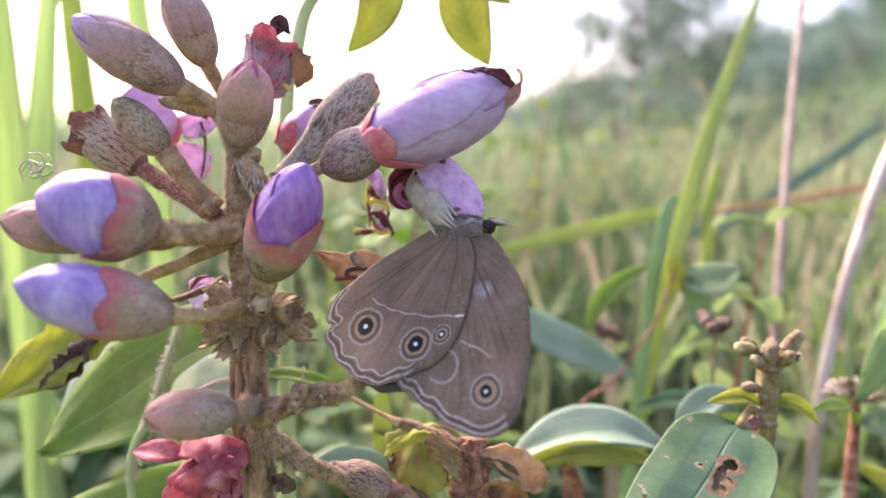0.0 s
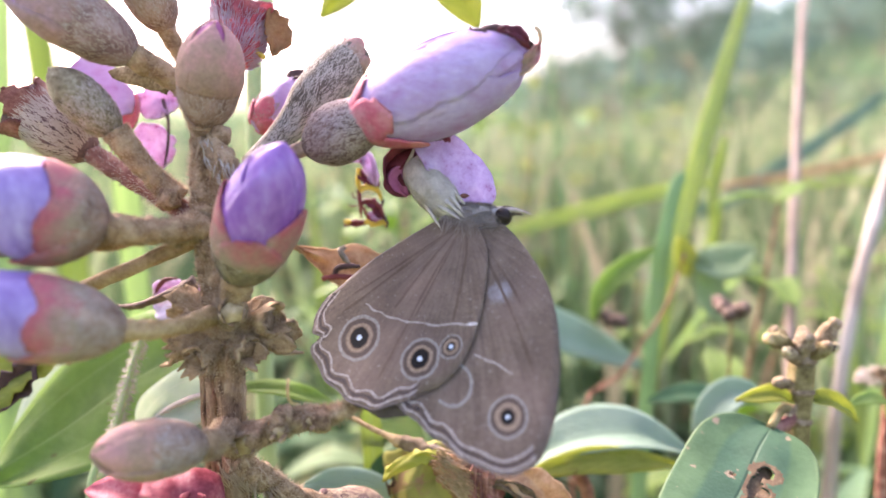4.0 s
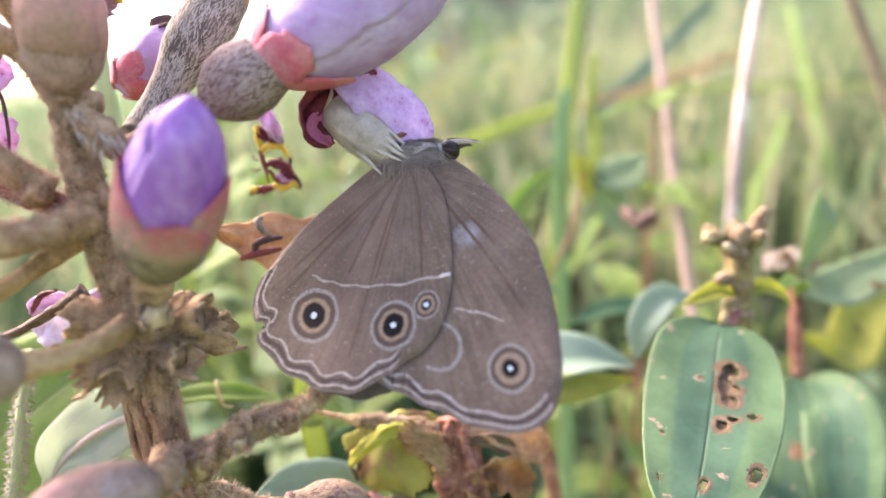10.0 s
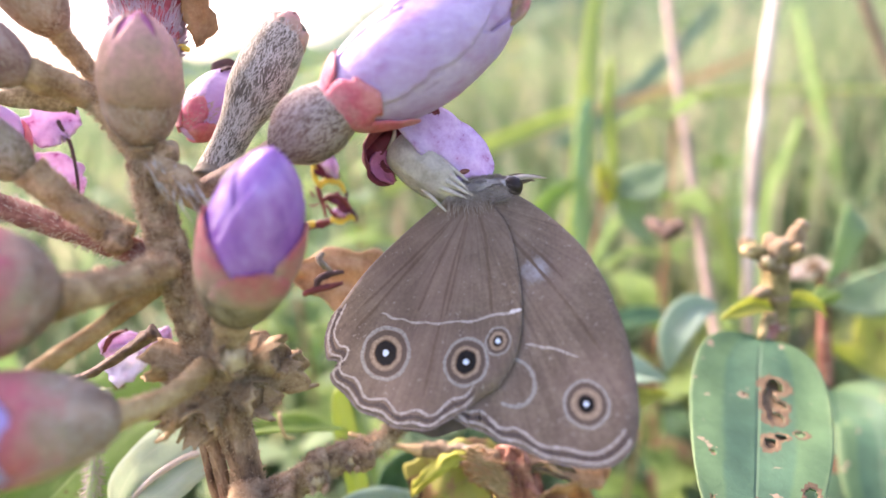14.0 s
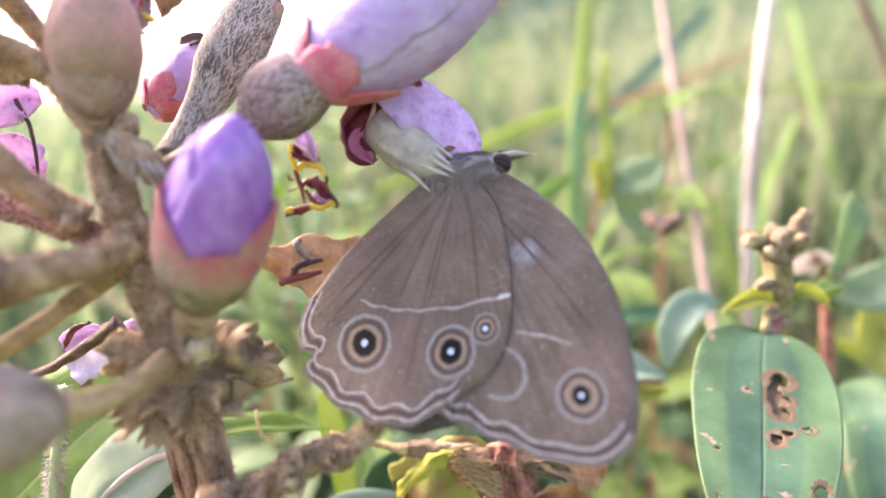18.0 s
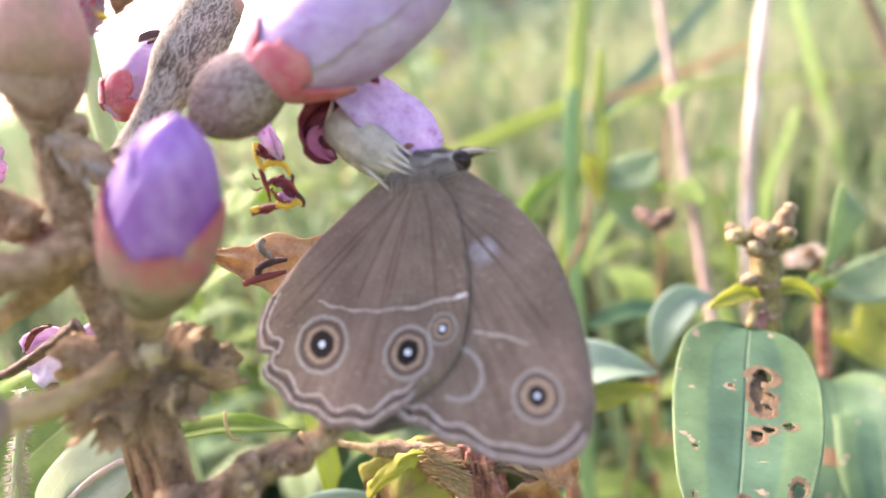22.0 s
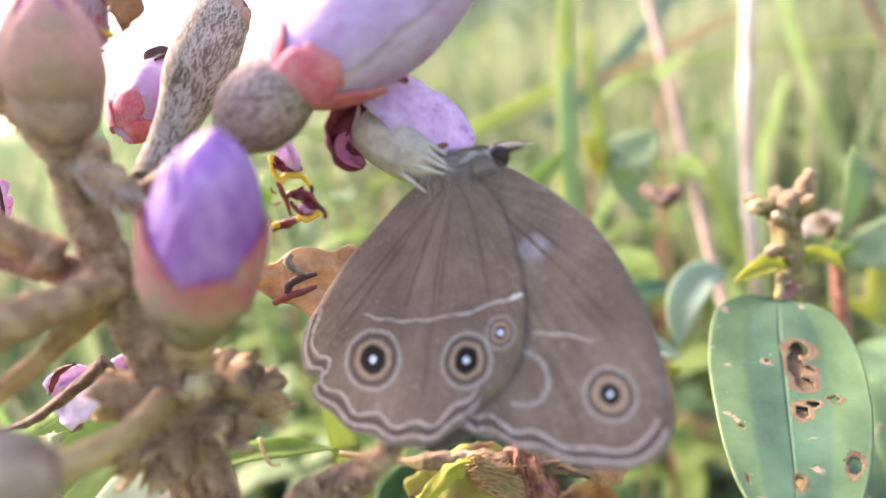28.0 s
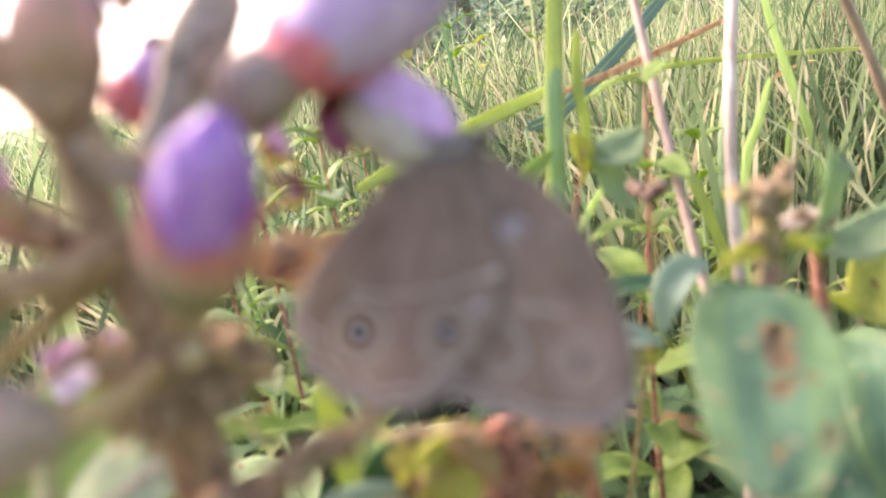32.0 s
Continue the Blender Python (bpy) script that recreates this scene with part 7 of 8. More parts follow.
part("fibrous_sheath", leaf([Q(0.14, 0.24, 67.74), Q(0.28, 0.2, 67.60), Q(0.42, 0.16, 67.44), Q(0.52, 0.16, 67.28)], Vector((0.2, -1, 0.2)), 0.30, 30, 13, -0.3, 0.08, 0.5, 0.5, seed=71, ragged=0.7), "dry", shrub, "torn tan sheath fraying into fibres")
rnd = random.Random(12)
for k in range(170):
    u_ = rnd.random()
    a = Q(0.17, 0.12, 67.76).lerp(Q(0.42, 0.08, 67.42), u_) + Vector((rnd.gauss(0, 0.05), rnd.uniform(-0.03, 0.03), rnd.gauss(0, 0.05))) * C
    e = a + Vector((rnd.uniform(0.10, 0.26), rnd.gauss(-0.01, 0.02), -0.03 - 0.16 * u_ + rnd.gauss(0, 0.03))) * C
    part("fibre", tube([a, a.lerp(e, 0.3) + Vector((0, -0.015, rnd.gauss(0.01, 0.02))) * C, a.lerp(e, 0.7) + Vector((0, -0.01, rnd.gauss(-0.01, 0.02))) * C, e], [0.007 * C, 0.009 * C, 0.007 * C, 0.003 * C], 7, 4), "stalk_smooth" if k % 3 else "dry_light", shrub)
for k in range(45):
    u_ = rnd.random()
    a = Q(-1.72, -0.78, 68.25).lerp(Q(-1.30, -0.66, 67.80), u_) + Vector((rnd.gauss(0, 0.07), rnd.uniform(-0.04, 0.03), rnd.gauss(0, 0.05))) * C
    e = a + Vector((rnd.uniform(0.0, 0.16), rnd.gauss(-0.02, 0.02), -rnd.uniform(0.1, 0.24))) * C
    part("fibre", tube([a, a.lerp(e, 0.5) + Vector((rnd.gauss(0, 0.02), -0.02, 0)) * C, e], [0.007 * C, 0.008 * C, 0.003 * C], 6, 4), "hair", shrub)
part("dead_bract", leaf([Q(-1.52, -0.66, 67.66), Q(-1.40, -0.72, 67.62), Q(-1.28, -0.7, 67.52)], Vector((0.2, -0.8, 0.6)), 0.17, 16, 9, 0.5, 0.06, 0.5, 0.6, seed=72, ragged=0.7), "browned", shrub, "dark dry bract")

# hanging stamens
c0 = part("stamen_scrap", leaf([Q(-0.74, 0.98, 70.78), Q(-0.55, 0.98, 70.81), Q(-0.48, 0.98, 70.67), Q(-0.44, 0.98, 70.50)], Vector((0, -1, 0)), 0.16, 18, 7, 0.6, 0.08, seed=28, ragged=0.4), "petal_pink", shrub, "pink scrap with hanging yellow stamens")


def stamen(pts, material, r):
    """One limp stamen along points in centimetres."""
    part("stamen", tube([Q(*p) for p in pts], [r * 0.75 * C, r * 0.95 * C, r * 0.35 * C], 20, 8, 0.4), material, c0)


stamen([(-0.62, 0.98, 70.69), (-0.63, 0.98, 70.55), (-0.62, 0.98, 70.45)], "yellow", 0.030)
stamen([(-0.62, 0.98, 70.45), (-0.54, 0.98, 70.49), (-0.42, 0.98, 70.45), (-0.38, 0.98, 70.34)], "yellow", 0.038)
stamen([(-0.38, 0.98, 70.35), (-0.37, 0.98, 70.32), (-0.39, 0.98, 70.28)], "dark_dry", 0.020)
stamen([(-0.63, 0.98, 70.46), (-0.62, 0.98, 70.38), (-0.61, 0.98, 70.28), (-0.61, 0.98, 70.15)], "maroon", 0.026)
stamen([(-0.60, 0.98, 70.31), (-0.53, 0.98, 70.34), (-0.42, 0.98, 70.29), (-0.37, 0.98, 70.19), (-0.34, 0.98, 70.04)], "maroon", 0.028)
stamen([(-0.58, 0.98, 70.27), (-0.55, 0.98, 70.19), (-0.51, 0.98, 70.13), (-0.43, 0.98, 70.10)], "maroon", 0.020)
stamen([(-0.52, 0.98, 70.21), (-0.47, 0.98, 70.15), (-0.38, 0.98, 70.14)], "petal_pink", 0.032)
stamen([(-0.57, 0.98, 70.12), (-0.47, 0.98, 70.08), (-0.37, 0.98, 70.11), (-0.35, 0.98, 70.06)], "yellow", 0.036)
stamen([(-0.58, 0.98, 70.10), (-0.67, 0.98, 70.11), (-0.73, 0.98, 70.11)], "maroon", 0.030)
stamen([(-0.72, 0.98, 70.11), (-0.76, 0.98, 70.11), (-0.80, 0.98, 70.12)], "yellow", 0.036)
stamen([(-0.70, 0.98, 70.43), (-0.69, 0.98, 70.38), (-0.65, 0.98, 70.37)], "maroon", 0.010)
stamen([(-0.65, 0.98, 70.29), (-0.71, 0.98, 70.28), (-0.74, 0.98, 70.31)], "maroon", 0.010)
stamen([(-0.37, 0.98, 70.18), (-0.33, 0.98, 70.10), (-0.33, 0.98, 70.04)], "dark_dry", 0.024)
stamen([(-0.48, 0.98, 70.67), (-0.44, 0.98, 70.58), (-0.43, 0.98, 70.50)], "maroon", 0.022)
stamen([(-0.55, 0.98, 70.62), (-0.53, 0.98, 70.55), (-0.45, 0.98, 70.52)], "wilted", 0.026)

for pts, w_, m_, sd_ in ((((-0.64, 0.97, 70.66), (-0.54, 0.96, 70.58), (-0.41, 0.97, 70.50)), 0.17, "wilted", 63), (((-0.56, 0.97, 70.31), (-0.46, 0.95, 70.28), (-0.37, 0.97, 70.10)), 0.15, "wilted", 64), (((-0.50, 0.95, 70.20), (-0.45, 0.94, 70.15), (-0.37, 0.95, 70.12)), 0.09, "magenta", 65), (((-0.56, 0.97, 70.09), (-0.67, 0.96, 70.08), (-0.80, 0.97, 70.07)), 0.07, "wilted", 66)):
    part("petal_scrap", leaf([Q(p[0], p[1] + 0.05, p[2]) for p in pts], Vector((0.1, -1, 0.3)), w_ * 0.8, 16, 9, 0.6, 0.05, 0.5, 0.7, seed=sd_, ragged=0.6), m_, c0)

# black threads on the shrivelled leaf
for pts, m_ in ((((-0.72, 0.42, 69.93), (-0.77, 0.40, 69.89), (-0.73, 0.40, 69.81), (-0.68, 0.42, 69.74)), "bract"), (((-0.85, 0.42, 69.63), (-0.81, 0.40, 69.71), (-0.71, 0.40, 69.73), (-0.58, 0.42, 69.72)), "dark_dry"), (((-0.97, 0.42, 69.60), (-0.86, 0.40, 69.62), (-0.74, 0.40, 69.62), (-0.61, 0.42, 69.62)), "maroon")):
    part("black_thread", tube([Q(*p) for p in pts], [0.024 * C, 0.034 * C, 0.032 * C, 0.018 * C], 14, 7, 0.35), m_, shrub)

# horizontal leaf behind the lower twig
part("leaf", leaf([Q(-2.17, 0.90, 68.27), Q(-1.64, 0.90, 68.26), Q(-1.25, 0.90, 68.15), Q(-0.85, 0.90, 67.98)], Vector((0, -0.45, 0.9)), 0.22, 18, 7, 0.3, 0.03, 0.45, seed=29), "leaf_green", shrub)
part("twig", tube([Q(-0.85, 0.60, 68.08), Q(-0.55, 0.45, 67.97), Q(-0.36, 0.38, 67.90), Q(-0.28, 0.35, 67.87), Q(-0.22, 0.34, 67.84)], [0.026 * C, 0.028 * C, 0.032 * C, 0.05 * C, 0.06 * C], 40, 14, 0.1, fine=0.08), "stalk_smooth", shrub, "thin yellowish twig")
part("twig", tube([Q(-0.28, 0.38, 67.85), Q(-0.08, 0.36, 67.79), Q(0.14, 0.32, 67.70), Q(0.50, 0.27, 67.55)], [0.055 * C, 0.08 * C, 0.10 * C, 0.11 * C], 40, 18, 0.25, 4, 0.1, fine=0.15), "husk_pale", shrub)
part("tendril", tube([Q(-1.45, 0.80, 68.40), Q(-1.46, 0.75, 68.28), Q(-1.44, 0.75, 68.15), Q(-1.37, 0.80, 68.09)], [0.018 * C, 0.016 * C, 0.012 * C], 12, 6), "stub_pith", shrub)
# pale leaf behind the stem, and lower leaves
part("leaf", leaf([Q(-1.95, 0.4, 68.4), Q(-2.35, 0.5, 68.35), Q(-2.75, 0.55, 68.15), Q(-3.05, 0.6, 67.85)], Vector((0, -0.85, 0.5)), 0.66, 26, 13, 0.3, 0.12, 0.45, seed=30), "leaf_down", shrub, "pale downy leaf underside")
part("midrib", tube([Q(-1.95, 0.36, 68.4), Q(-2.35, 0.44, 68.35), Q(-2.75, 0.49, 68.15), Q(-3.05, 0.56, 67.85)], [0.035 * C, 0.03 * C, 0.012 * C], 24, 8, 0.1), "scale", shrub, "thick whitish leaf vein")
part("leaf", leaf([Q(-1.3, 0.5, 67.28), Q(-0.9, 0.6, 67.15), Q(-0.45, 0.75, 66.9), Q(-0.1, 0.9, 66.55)], Vector((0, -0.7, 0.75)), 0.6, 24, 11, 0.2, 0.05, 0.5, seed=31), "leaf_glauc", shrub, "pale blue-green downy leaf")
part("leaf", leaf([Q(-0.05, 1.5, 67.2), Q(-0.4, 1.5, 66.95), Q(-0.7, 1.45, 66.6)], Vector((0.1, -0.9, 0.4)), 0.42, 20, 9, 0.2, 0.05, 0.5, seed=73), "leaf_blue", shrub, "blue-green leaf")
part("leaf", leaf([Q(-2.2, 0.8, 67.0), Q(-3.4, 0.6, 66.6), Q(-5.0, 0.2, 66.4)], Vector((0, -0.7, 0.7)), 1.0, 18, 9, 0.2, 0.05, 0.5, seed=32), "leaf_green", shrub)
part("withered_edge", leaf([Q(-3.89, 0.50, 68.92), Q(-4.09, 0.45, 68.65), Q(-4.28, 0.40, 68.45), Q(-4.54, 0.40, 68.24)], Vector((0, -1, 0.3)), 0.3, 16, 7, 0.3, 0.12, 0.5, 0.7, seed=33, ragged=0.9), "dark_dry", shrub, "dark withered leaf edge")

part("leaf", leaf([Q(-3.45, 1.75, 68.7), Q(-4.0, 1.7, 68.4), Q(-4.5, 1.7, 68.0), Q(-5.0, 1.6, 67.4)], Vector((0.1, -0.9, 0.4)), 0.75, 22, 11, 0.2, 0.08, 0.5, seed=61), "leaf_down", shrub, "whitish downy leaf underside")

# red withered bloom low on the stem
rb0 = part("withered_bloom", torn_cup(Q(-1.72, -0.85, 68.02), Q(-2.22, -1.12, 67.98), [0.10, 0.2, 0.26, 0.25, 0.27, 0.30], 81, 1.8, 0.02), "crimson", shrub, "withered crimson bloom")
part("shrivelled_heart", turned(Q(-1.8, -0.9, 68.0), Q(-2.16, -1.08, 67.98), [(0, 0.1 * C), (0.5, 0.2 * C), (1, 0.16 * C)], 18, lambda s, th: 1 + 0.2 * math.sin(5 * th + 4 * s), 10), "wilted", rb0)
part("limp_petal", leaf([Q(-1.9, -1.12, 68.12), Q(-1.86, -1.2, 67.95), Q(-1.8, -1.15, 67.7)], Vector((0.3, -1, 0.2)), 0.34, 20, 11, 0.5, 0.16, 0.5, 0.6, seed=82, ragged=0.6), "crimson", rb0)
part("sepal", leaf([Q(-2.25, -1.12, 68.12), Q(-2.5, -1.15, 68.17), Q(-2.78, -1.1, 68.15)], Vector((0, -0.6, 0.8)), 0.24, 10, 5, 0.4, seed=34), "crimson", rb0)
part("limp_petal", leaf([Q(-2.15, -1.15, 68.1), Q(-2.15, -1.2, 67.8), Q(-2.2, -1.1, 67.4)], Vector((0, -1, 0)), 0.5, 16, 9, 0.3, 0.12, 0.5, 0.6, seed=35, ragged=0.3), "crimson", rb0)
part("limp_petal", leaf([Q(-1.95, -1.1, 68.05), Q(-1.9, -1.15, 67.8), Q(-1.95, -1.05, 67.35)], Vector((0, -1, 0)), 0.4, 16, 9, 0.3, 0.12, 0.5, 0.6, seed=36, ragged=0.3), "wilted", rb0)

# brown seed capsule at the bottom
la, lb = Q(-1.0, -0.15, 67.53), Q(-0.32, -0.02, 67.14)
LP = [(0, 0.07 * C), (0.15, 0.10 * C), (0.35, 0.19 * C), (0.6, 0.225 * C), (0.82, 0.19 * C), (0.94, 0.14 * C), (1, 0.15 * C)]
lc = part("seed_capsule", turned(la, lb, LP, 30, lambda s, th: 1 + 0.05 * noise.noise(Vector((s * 9, math.cos(th) * 2, math.sin(th) * 2))), 26), "cup_red", shrub, "brown downy seed capsule with a dry reddish mouth")
part("down", coat(la, lb, LP, 2600, 0.06 * C, 0.0045 * C, 41, lift=0.12, swirl=0.6), "hair", lc)
for k in range(5):
    part("rim_lobe", lobe(la, lb, LP, 1.0, 0.9, 1.12 + 0.08 * (k % 2), k * 1.2566, 0.65, 1.03, 0.12, 0.012, uneven=1.6), "dried_rim", lc)

# withered flowers among the upper buds
ta, tb = Q(-1.75, 0.3, 71.70), Q(-1.62, 0.45, 72.25)
TP = [(0, 0.12 * C), (0.3, 0.24 * C), (0.7, 0.25 * C), (1, 0.27 * C)]
tw = part("withered_bloom", turned(ta, tb, TP, 22, n=12), "crimson", shrub, "red hairy withered bloom")
part("down", coat(ta, tb, TP, 1100, 0.09 * C, 0.005 * C, 42, lift=0.5), "petal_white", tw)
for k in range(5):
    part("sepal", lobe(ta, tb, TP, 1.0, 0.72, 1.10 + 0.12 * (k % 2), k * 1.2566, 0.78, 1.03, 0.18 + 0.1 * (k % 2), uneven=1.9, blunt=2.6), "crimson", tw)
part("curled_petal", leaf([Q(-1.6, 0.4, 72.35), Q(-1.5, 0.4, 72.5), Q(-1.4, 0.35, 72.4)], Vector((0, -1, 0)), 0.2, 10, 5, 0.5, 0.08, seed=37, ragged=0.8), "dark_dry", tw)
part("curled_petal", leaf([Q(-1.35, 0.4, 72.25), Q(-1.28, 0.38, 72.0), Q(-1.35, 0.36, 71.8)], Vector((0.3, -1, 0)), 0.25, 12, 5, 0.6, 0.1, seed=38, ragged=0.6), "dry", tw)
part("stamen", tube([Q(-1.5, 0.3, 72.0), Q(-1.48, 0.3, 71.85), Q(-1.4, 0.28, 71.78)], [0.03 * C, 0.03 * C, 0.02 * C], 8, 6), "yellow", tw)
ea, eb = Q(-1.62, 0.65, 71.15), Q(-1.08, 0.95, 71.58)
EP = [(0, 0.08 * C), (0.25, 0.2 * C), (0.6, 0.24 * C), (0.9, 0.14 * C), (1, 0.04 * C)]
fe_ = part("bloom", turned(ea, eb, EP, 30, lambda s, th: 0.93 + 0.1 * ((th * 5 / 6.283 + s) % 1), 18), "petal_pale", shrub, "small lilac bloom with a red calyx")
for k in range(5):
    part("sepal", lobe(ea, eb, EP, 1.0, 0.0, 0.24 + 0.12 * (k % 2), k * 1.2566 + 0.5, 0.85, 1.06, uneven=1.5), "sepal_red", fe_)
part("down", coat(ea, eb, EP, 500, 0.05 * C, 0.005 * C, 48, 0.02, 0.35, lift=0.3), "scale", fe_)
part("withered_tip", leaf([Q(-1.3, 0.78, 71.58), Q(-1.2, 0.82, 71.66), Q(-1.05, 0.88, 71.60)], Vector((0, -0.5, 1)), 0.16, 10, 5, 0.4, 0.04, seed=39), "dark_dry", fe_)
pf = part("open_bloom", leaf([Q(-2.9, 1.1, 71.25), Q(-2.75, 1.15, 71.45), Q(-2.55, 1.2, 71.4)], Vector((0, -1, 0.2)), 0.4, 14, 9, 0.3, 0.06, 0.5, 0.6, seed=40, ragged=0.5), "petal_pink", shrub, "pink bloom with limp petals")
part("petal", leaf([Q(-2.95, 1.1, 71.2), Q(-2.85, 1.15, 70.95), Q(-2.78, 1.2, 70.72)], Vector((0.2, -1, 0)), 0.42, 14, 9, 0.3, 0.06, 0.5, 0.6, seed=41, ragged=0.5), "petal_pink", pf)
part("petal", leaf([Q(-3.0, 1.0, 71.3), Q(-3.3, 0.9, 71.6), Q(-3.55, 0.85, 71.75)], Vector((0.2, -1, 0.2)), 0.5, 14, 9, 0.3, 0.06, 0.5, 0.6, seed=42, ragged=0.5), "petal_pale", pf)
part("sepal", leaf([Q(-3.05, 1.0, 71.1), Q(-3.0, 1.02, 71.35), Q(-2.95, 1.05, 71.5)], Vector((0, -1, 0.2)), 0.22, 10, 5, 0.4, seed=43), "sepal_red", pf)
part("stamen", tube([Q(-2.7, 1.1, 71.45), Q(-2.64, 1.05, 71.2), Q(-2.66, 1.0, 70.9), Q(-2.7, 1.0, 70.75)], [0.02 * C, 0.017 * C, 0.012 * C], 16, 6, 0.3), "dark_dry", pf)
sf = part("small_bloom", leaf([Q(-2.8, 0.7, 69.3), Q(-2.6, 0.65, 69.25), Q(-2.35, 0.6, 69.4)], Vector((0, -1, 0.2)), 0.26, 14, 7, 0.5, 0.1, seed=44, ragged=0.6), "petal_white", shrub, "small white and pink bloom behind the stem")
part("petal", leaf([Q(-2.75, 0.65, 69.35), Q(-2.65, 0.62, 69.5), Q(-2.4, 0.6, 69.5)], Vector((0, -1, 0.4)), 0.16, 12, 7, 0.5, 0.08, seed=45, ragged=0.6), "petal_pink", sf)
part("wilted_edge", leaf([Q(-2.76, 0.63, 69.42), Q(-2.65, 0.6, 69.56), Q(-2.5, 0.58, 69.6)], Vector((0, -1, 0.4)), 0.05, 12, 5, 0.5, 0.03, seed=45, ragged=0.6), "maroon", sf)
part("petal", leaf([Q(-2.45, 0.6, 69.3), Q(-2.3, 0.6, 69.42), Q(-2.18, 0.62, 69.52)], Vector((0.2, -1, 0.2)), 0.2, 14, 9, 0.5, 0.1, seed=67, ragged=0.8), "petal_pink", sf)
part("dead_stalk", tube([Q(-3.01, 0.20, 69.40), Q(-2.76, 0.20, 69.41), Q(-2.43, 0.25, 69.53), Q(-2.20, 0.20, 69.63)], [0.012 * C, 0.035 * C, 0.045 * C, 0.07 * C], 50, 14, 0.3, 3, 0.2, fine=0.15), "bud_brown", shrub, "dark shrivelled stalk")
for k in range(2):
    part("grey_bract", leaf([Q(-1.76, -0.42 - 0.05 * k, 71.06), Q(-1.66 + 0.03 * k, -0.6, 70.98 - 0.06 * k), Q(-1.54, -0.66, 70.84 - 0.07 * k), Q(-1.48 - 0.03 * k, -0.62, 70.68 - 0.05 * k)], Vector((0.35, -1, 0.35 - 0.3 * k)), 0.2, 18, 9, -0.35, 0.05, 0.45, 0.6, thick=0.03, seed=46 + k, ragged=0.5), "stalk", shrub, "brown bract covered in grey fibres")
rnd = random.Random(19)
for k in range(70):
    u_ = rnd.random()
    a = Q(-1.76, -0.50, 71.04).lerp(Q(-1.53, -0.70, 70.76), u_) + Vector((rnd.uniform(-0.09, 0.09), rnd.uniform(-0.05, 0.0), rnd.uniform(-0.04, 0.04))) * C
    e = a + Vector((rnd.gauss(0.04, 0.03), -0.03, -rnd.uniform(0.10, 0.2))) * C
    part("fibre", tube([a, a.lerp(e, 0.5) + Vector((rnd.gauss(0, 0.012) * C, -0.02 * C, 0)), e], [0.006 * C, 0.007 * C, 0.003 * C], 5, 4), "scale_grey" if k % 2 else "stalk", shrub)
part("grey_bract", leaf([Q(-2.3, 0.15, 71.5), Q(-2.55, 0.2, 71.68), Q(-2.85, 0.2, 71.66)], Vector((0.1, -0.8, 0.6)), 0.28, 12, 7, -0.5, 0.03, 0.5, 0.7, thick=0.08, seed=47), "cup_green", shrub, "grey-green downy bract")
for k, (x, y, z) in enumerate(((-2.12, -0.42, 70.5), (-1.72, -0.33, 71.05), (-1.6, -0.75, 68.55), (-1.1, -0.95, 68.75), (-0.85, -1.0, 68.72), (-1.35, -0.9, 68.5))):
    c = Q(x, y, z)
    part("leaf_scar", turned(c, c + Vector((0.12 * math.sin(k * 2), -0.15, 0.05 * math.cos(k))) * C, [(0, 0.085 * C), (0.55, 0.09 * C), (0.8, 0.082 * C), (0.86, 0.05 * C), (0.93, 0.045 * C), (1, 0.03 * C)], 20, lambda s, th: 1 + 0.12 * math.sin(4 * th + 3 * s) + 0.15 * noise.noise(Vector((math.cos(th) * 4, math.sin(th) * 4 + k, s * 5))), 16), "stem", shrub)

HS = [Q(-2.78, 0.40, 69.18), Q(-3.01, 0.40, 68.58), Q(-3.23, 0.40, 67.95), Q(-3.58, 0.45, 67.02), Q(-3.4, 0.8, 64.0), Q(-2.2, 1.0, 57.0)]
hs = part("young_shoot", tube(HS, [0.035 * C, 0.04 * C, 0.045 * C, 0.045 * C, 0.06 * C, 0.08 * C], 50, 10, 0.2), "leaf_mid", shrub, "green young shoot covered in white hairs")
part("down", bristles(HS[:4], [0.05 * C, 0.055 * C, 0.06 * C, 0.06 * C], 900, 0.07 * C, 51, 40), "scale", hs)

# ---- herbs and grass tufts between the shrub and the open meadow ----
def herb(at, seed, mat, pairs, tall, big=1.0):
    """An upright weed with opposite pointed leaves; tall in centimetres."""
    rnd = random.Random(seed)
    t = thing("wild_herb", at, "upright green weed with paired pointed leaves", "weed", "weeds in the meadow")
    line = [Vector((0, 0, 0)), Vector((rnd.uniform(-0.6, 0.6), rnd.uniform(-0.4, 0.4), tall * 0.5)) * C, Vector((rnd.uniform(-1.2, 1.2), rnd.uniform(-0.8, 0.8), tall)) * C]
    part("stem", tube(line, [0.09 * C, 0.06 * C, 0.03 * C], 20, 8, 0.15), "dry_red" if seed % 2 else "leaf_mid", t)
    c = spline(line, 41)
    for k in range(pairs):
        i = int(40 * (0.3 + 0.7 * k / (pairs - 1)))
        size = (1.0 - 0.45 * k / pairs) * rnd.uniform(1.1, 1.6) * big
        for side in (0, math.pi):
            a = k * 1.57 + side + rnd.gauss(0, 0.3)
            d = Vector((math.cos(a), math.sin(a), rnd.uniform(0.2, 0.8)))
            q = c[i]
            part("leaf", leaf([q, q + d * 0.45 * size * C, q + (d + Vector((0, 0, -0.35))) * size * C], Vector((-d.x * 0.4, -d.y * 0.4, 1)), 0.42 * size, 12, 7, 0.25, 0.04, 0.45, seed=seed * 20 + k), mat, t)
    return t


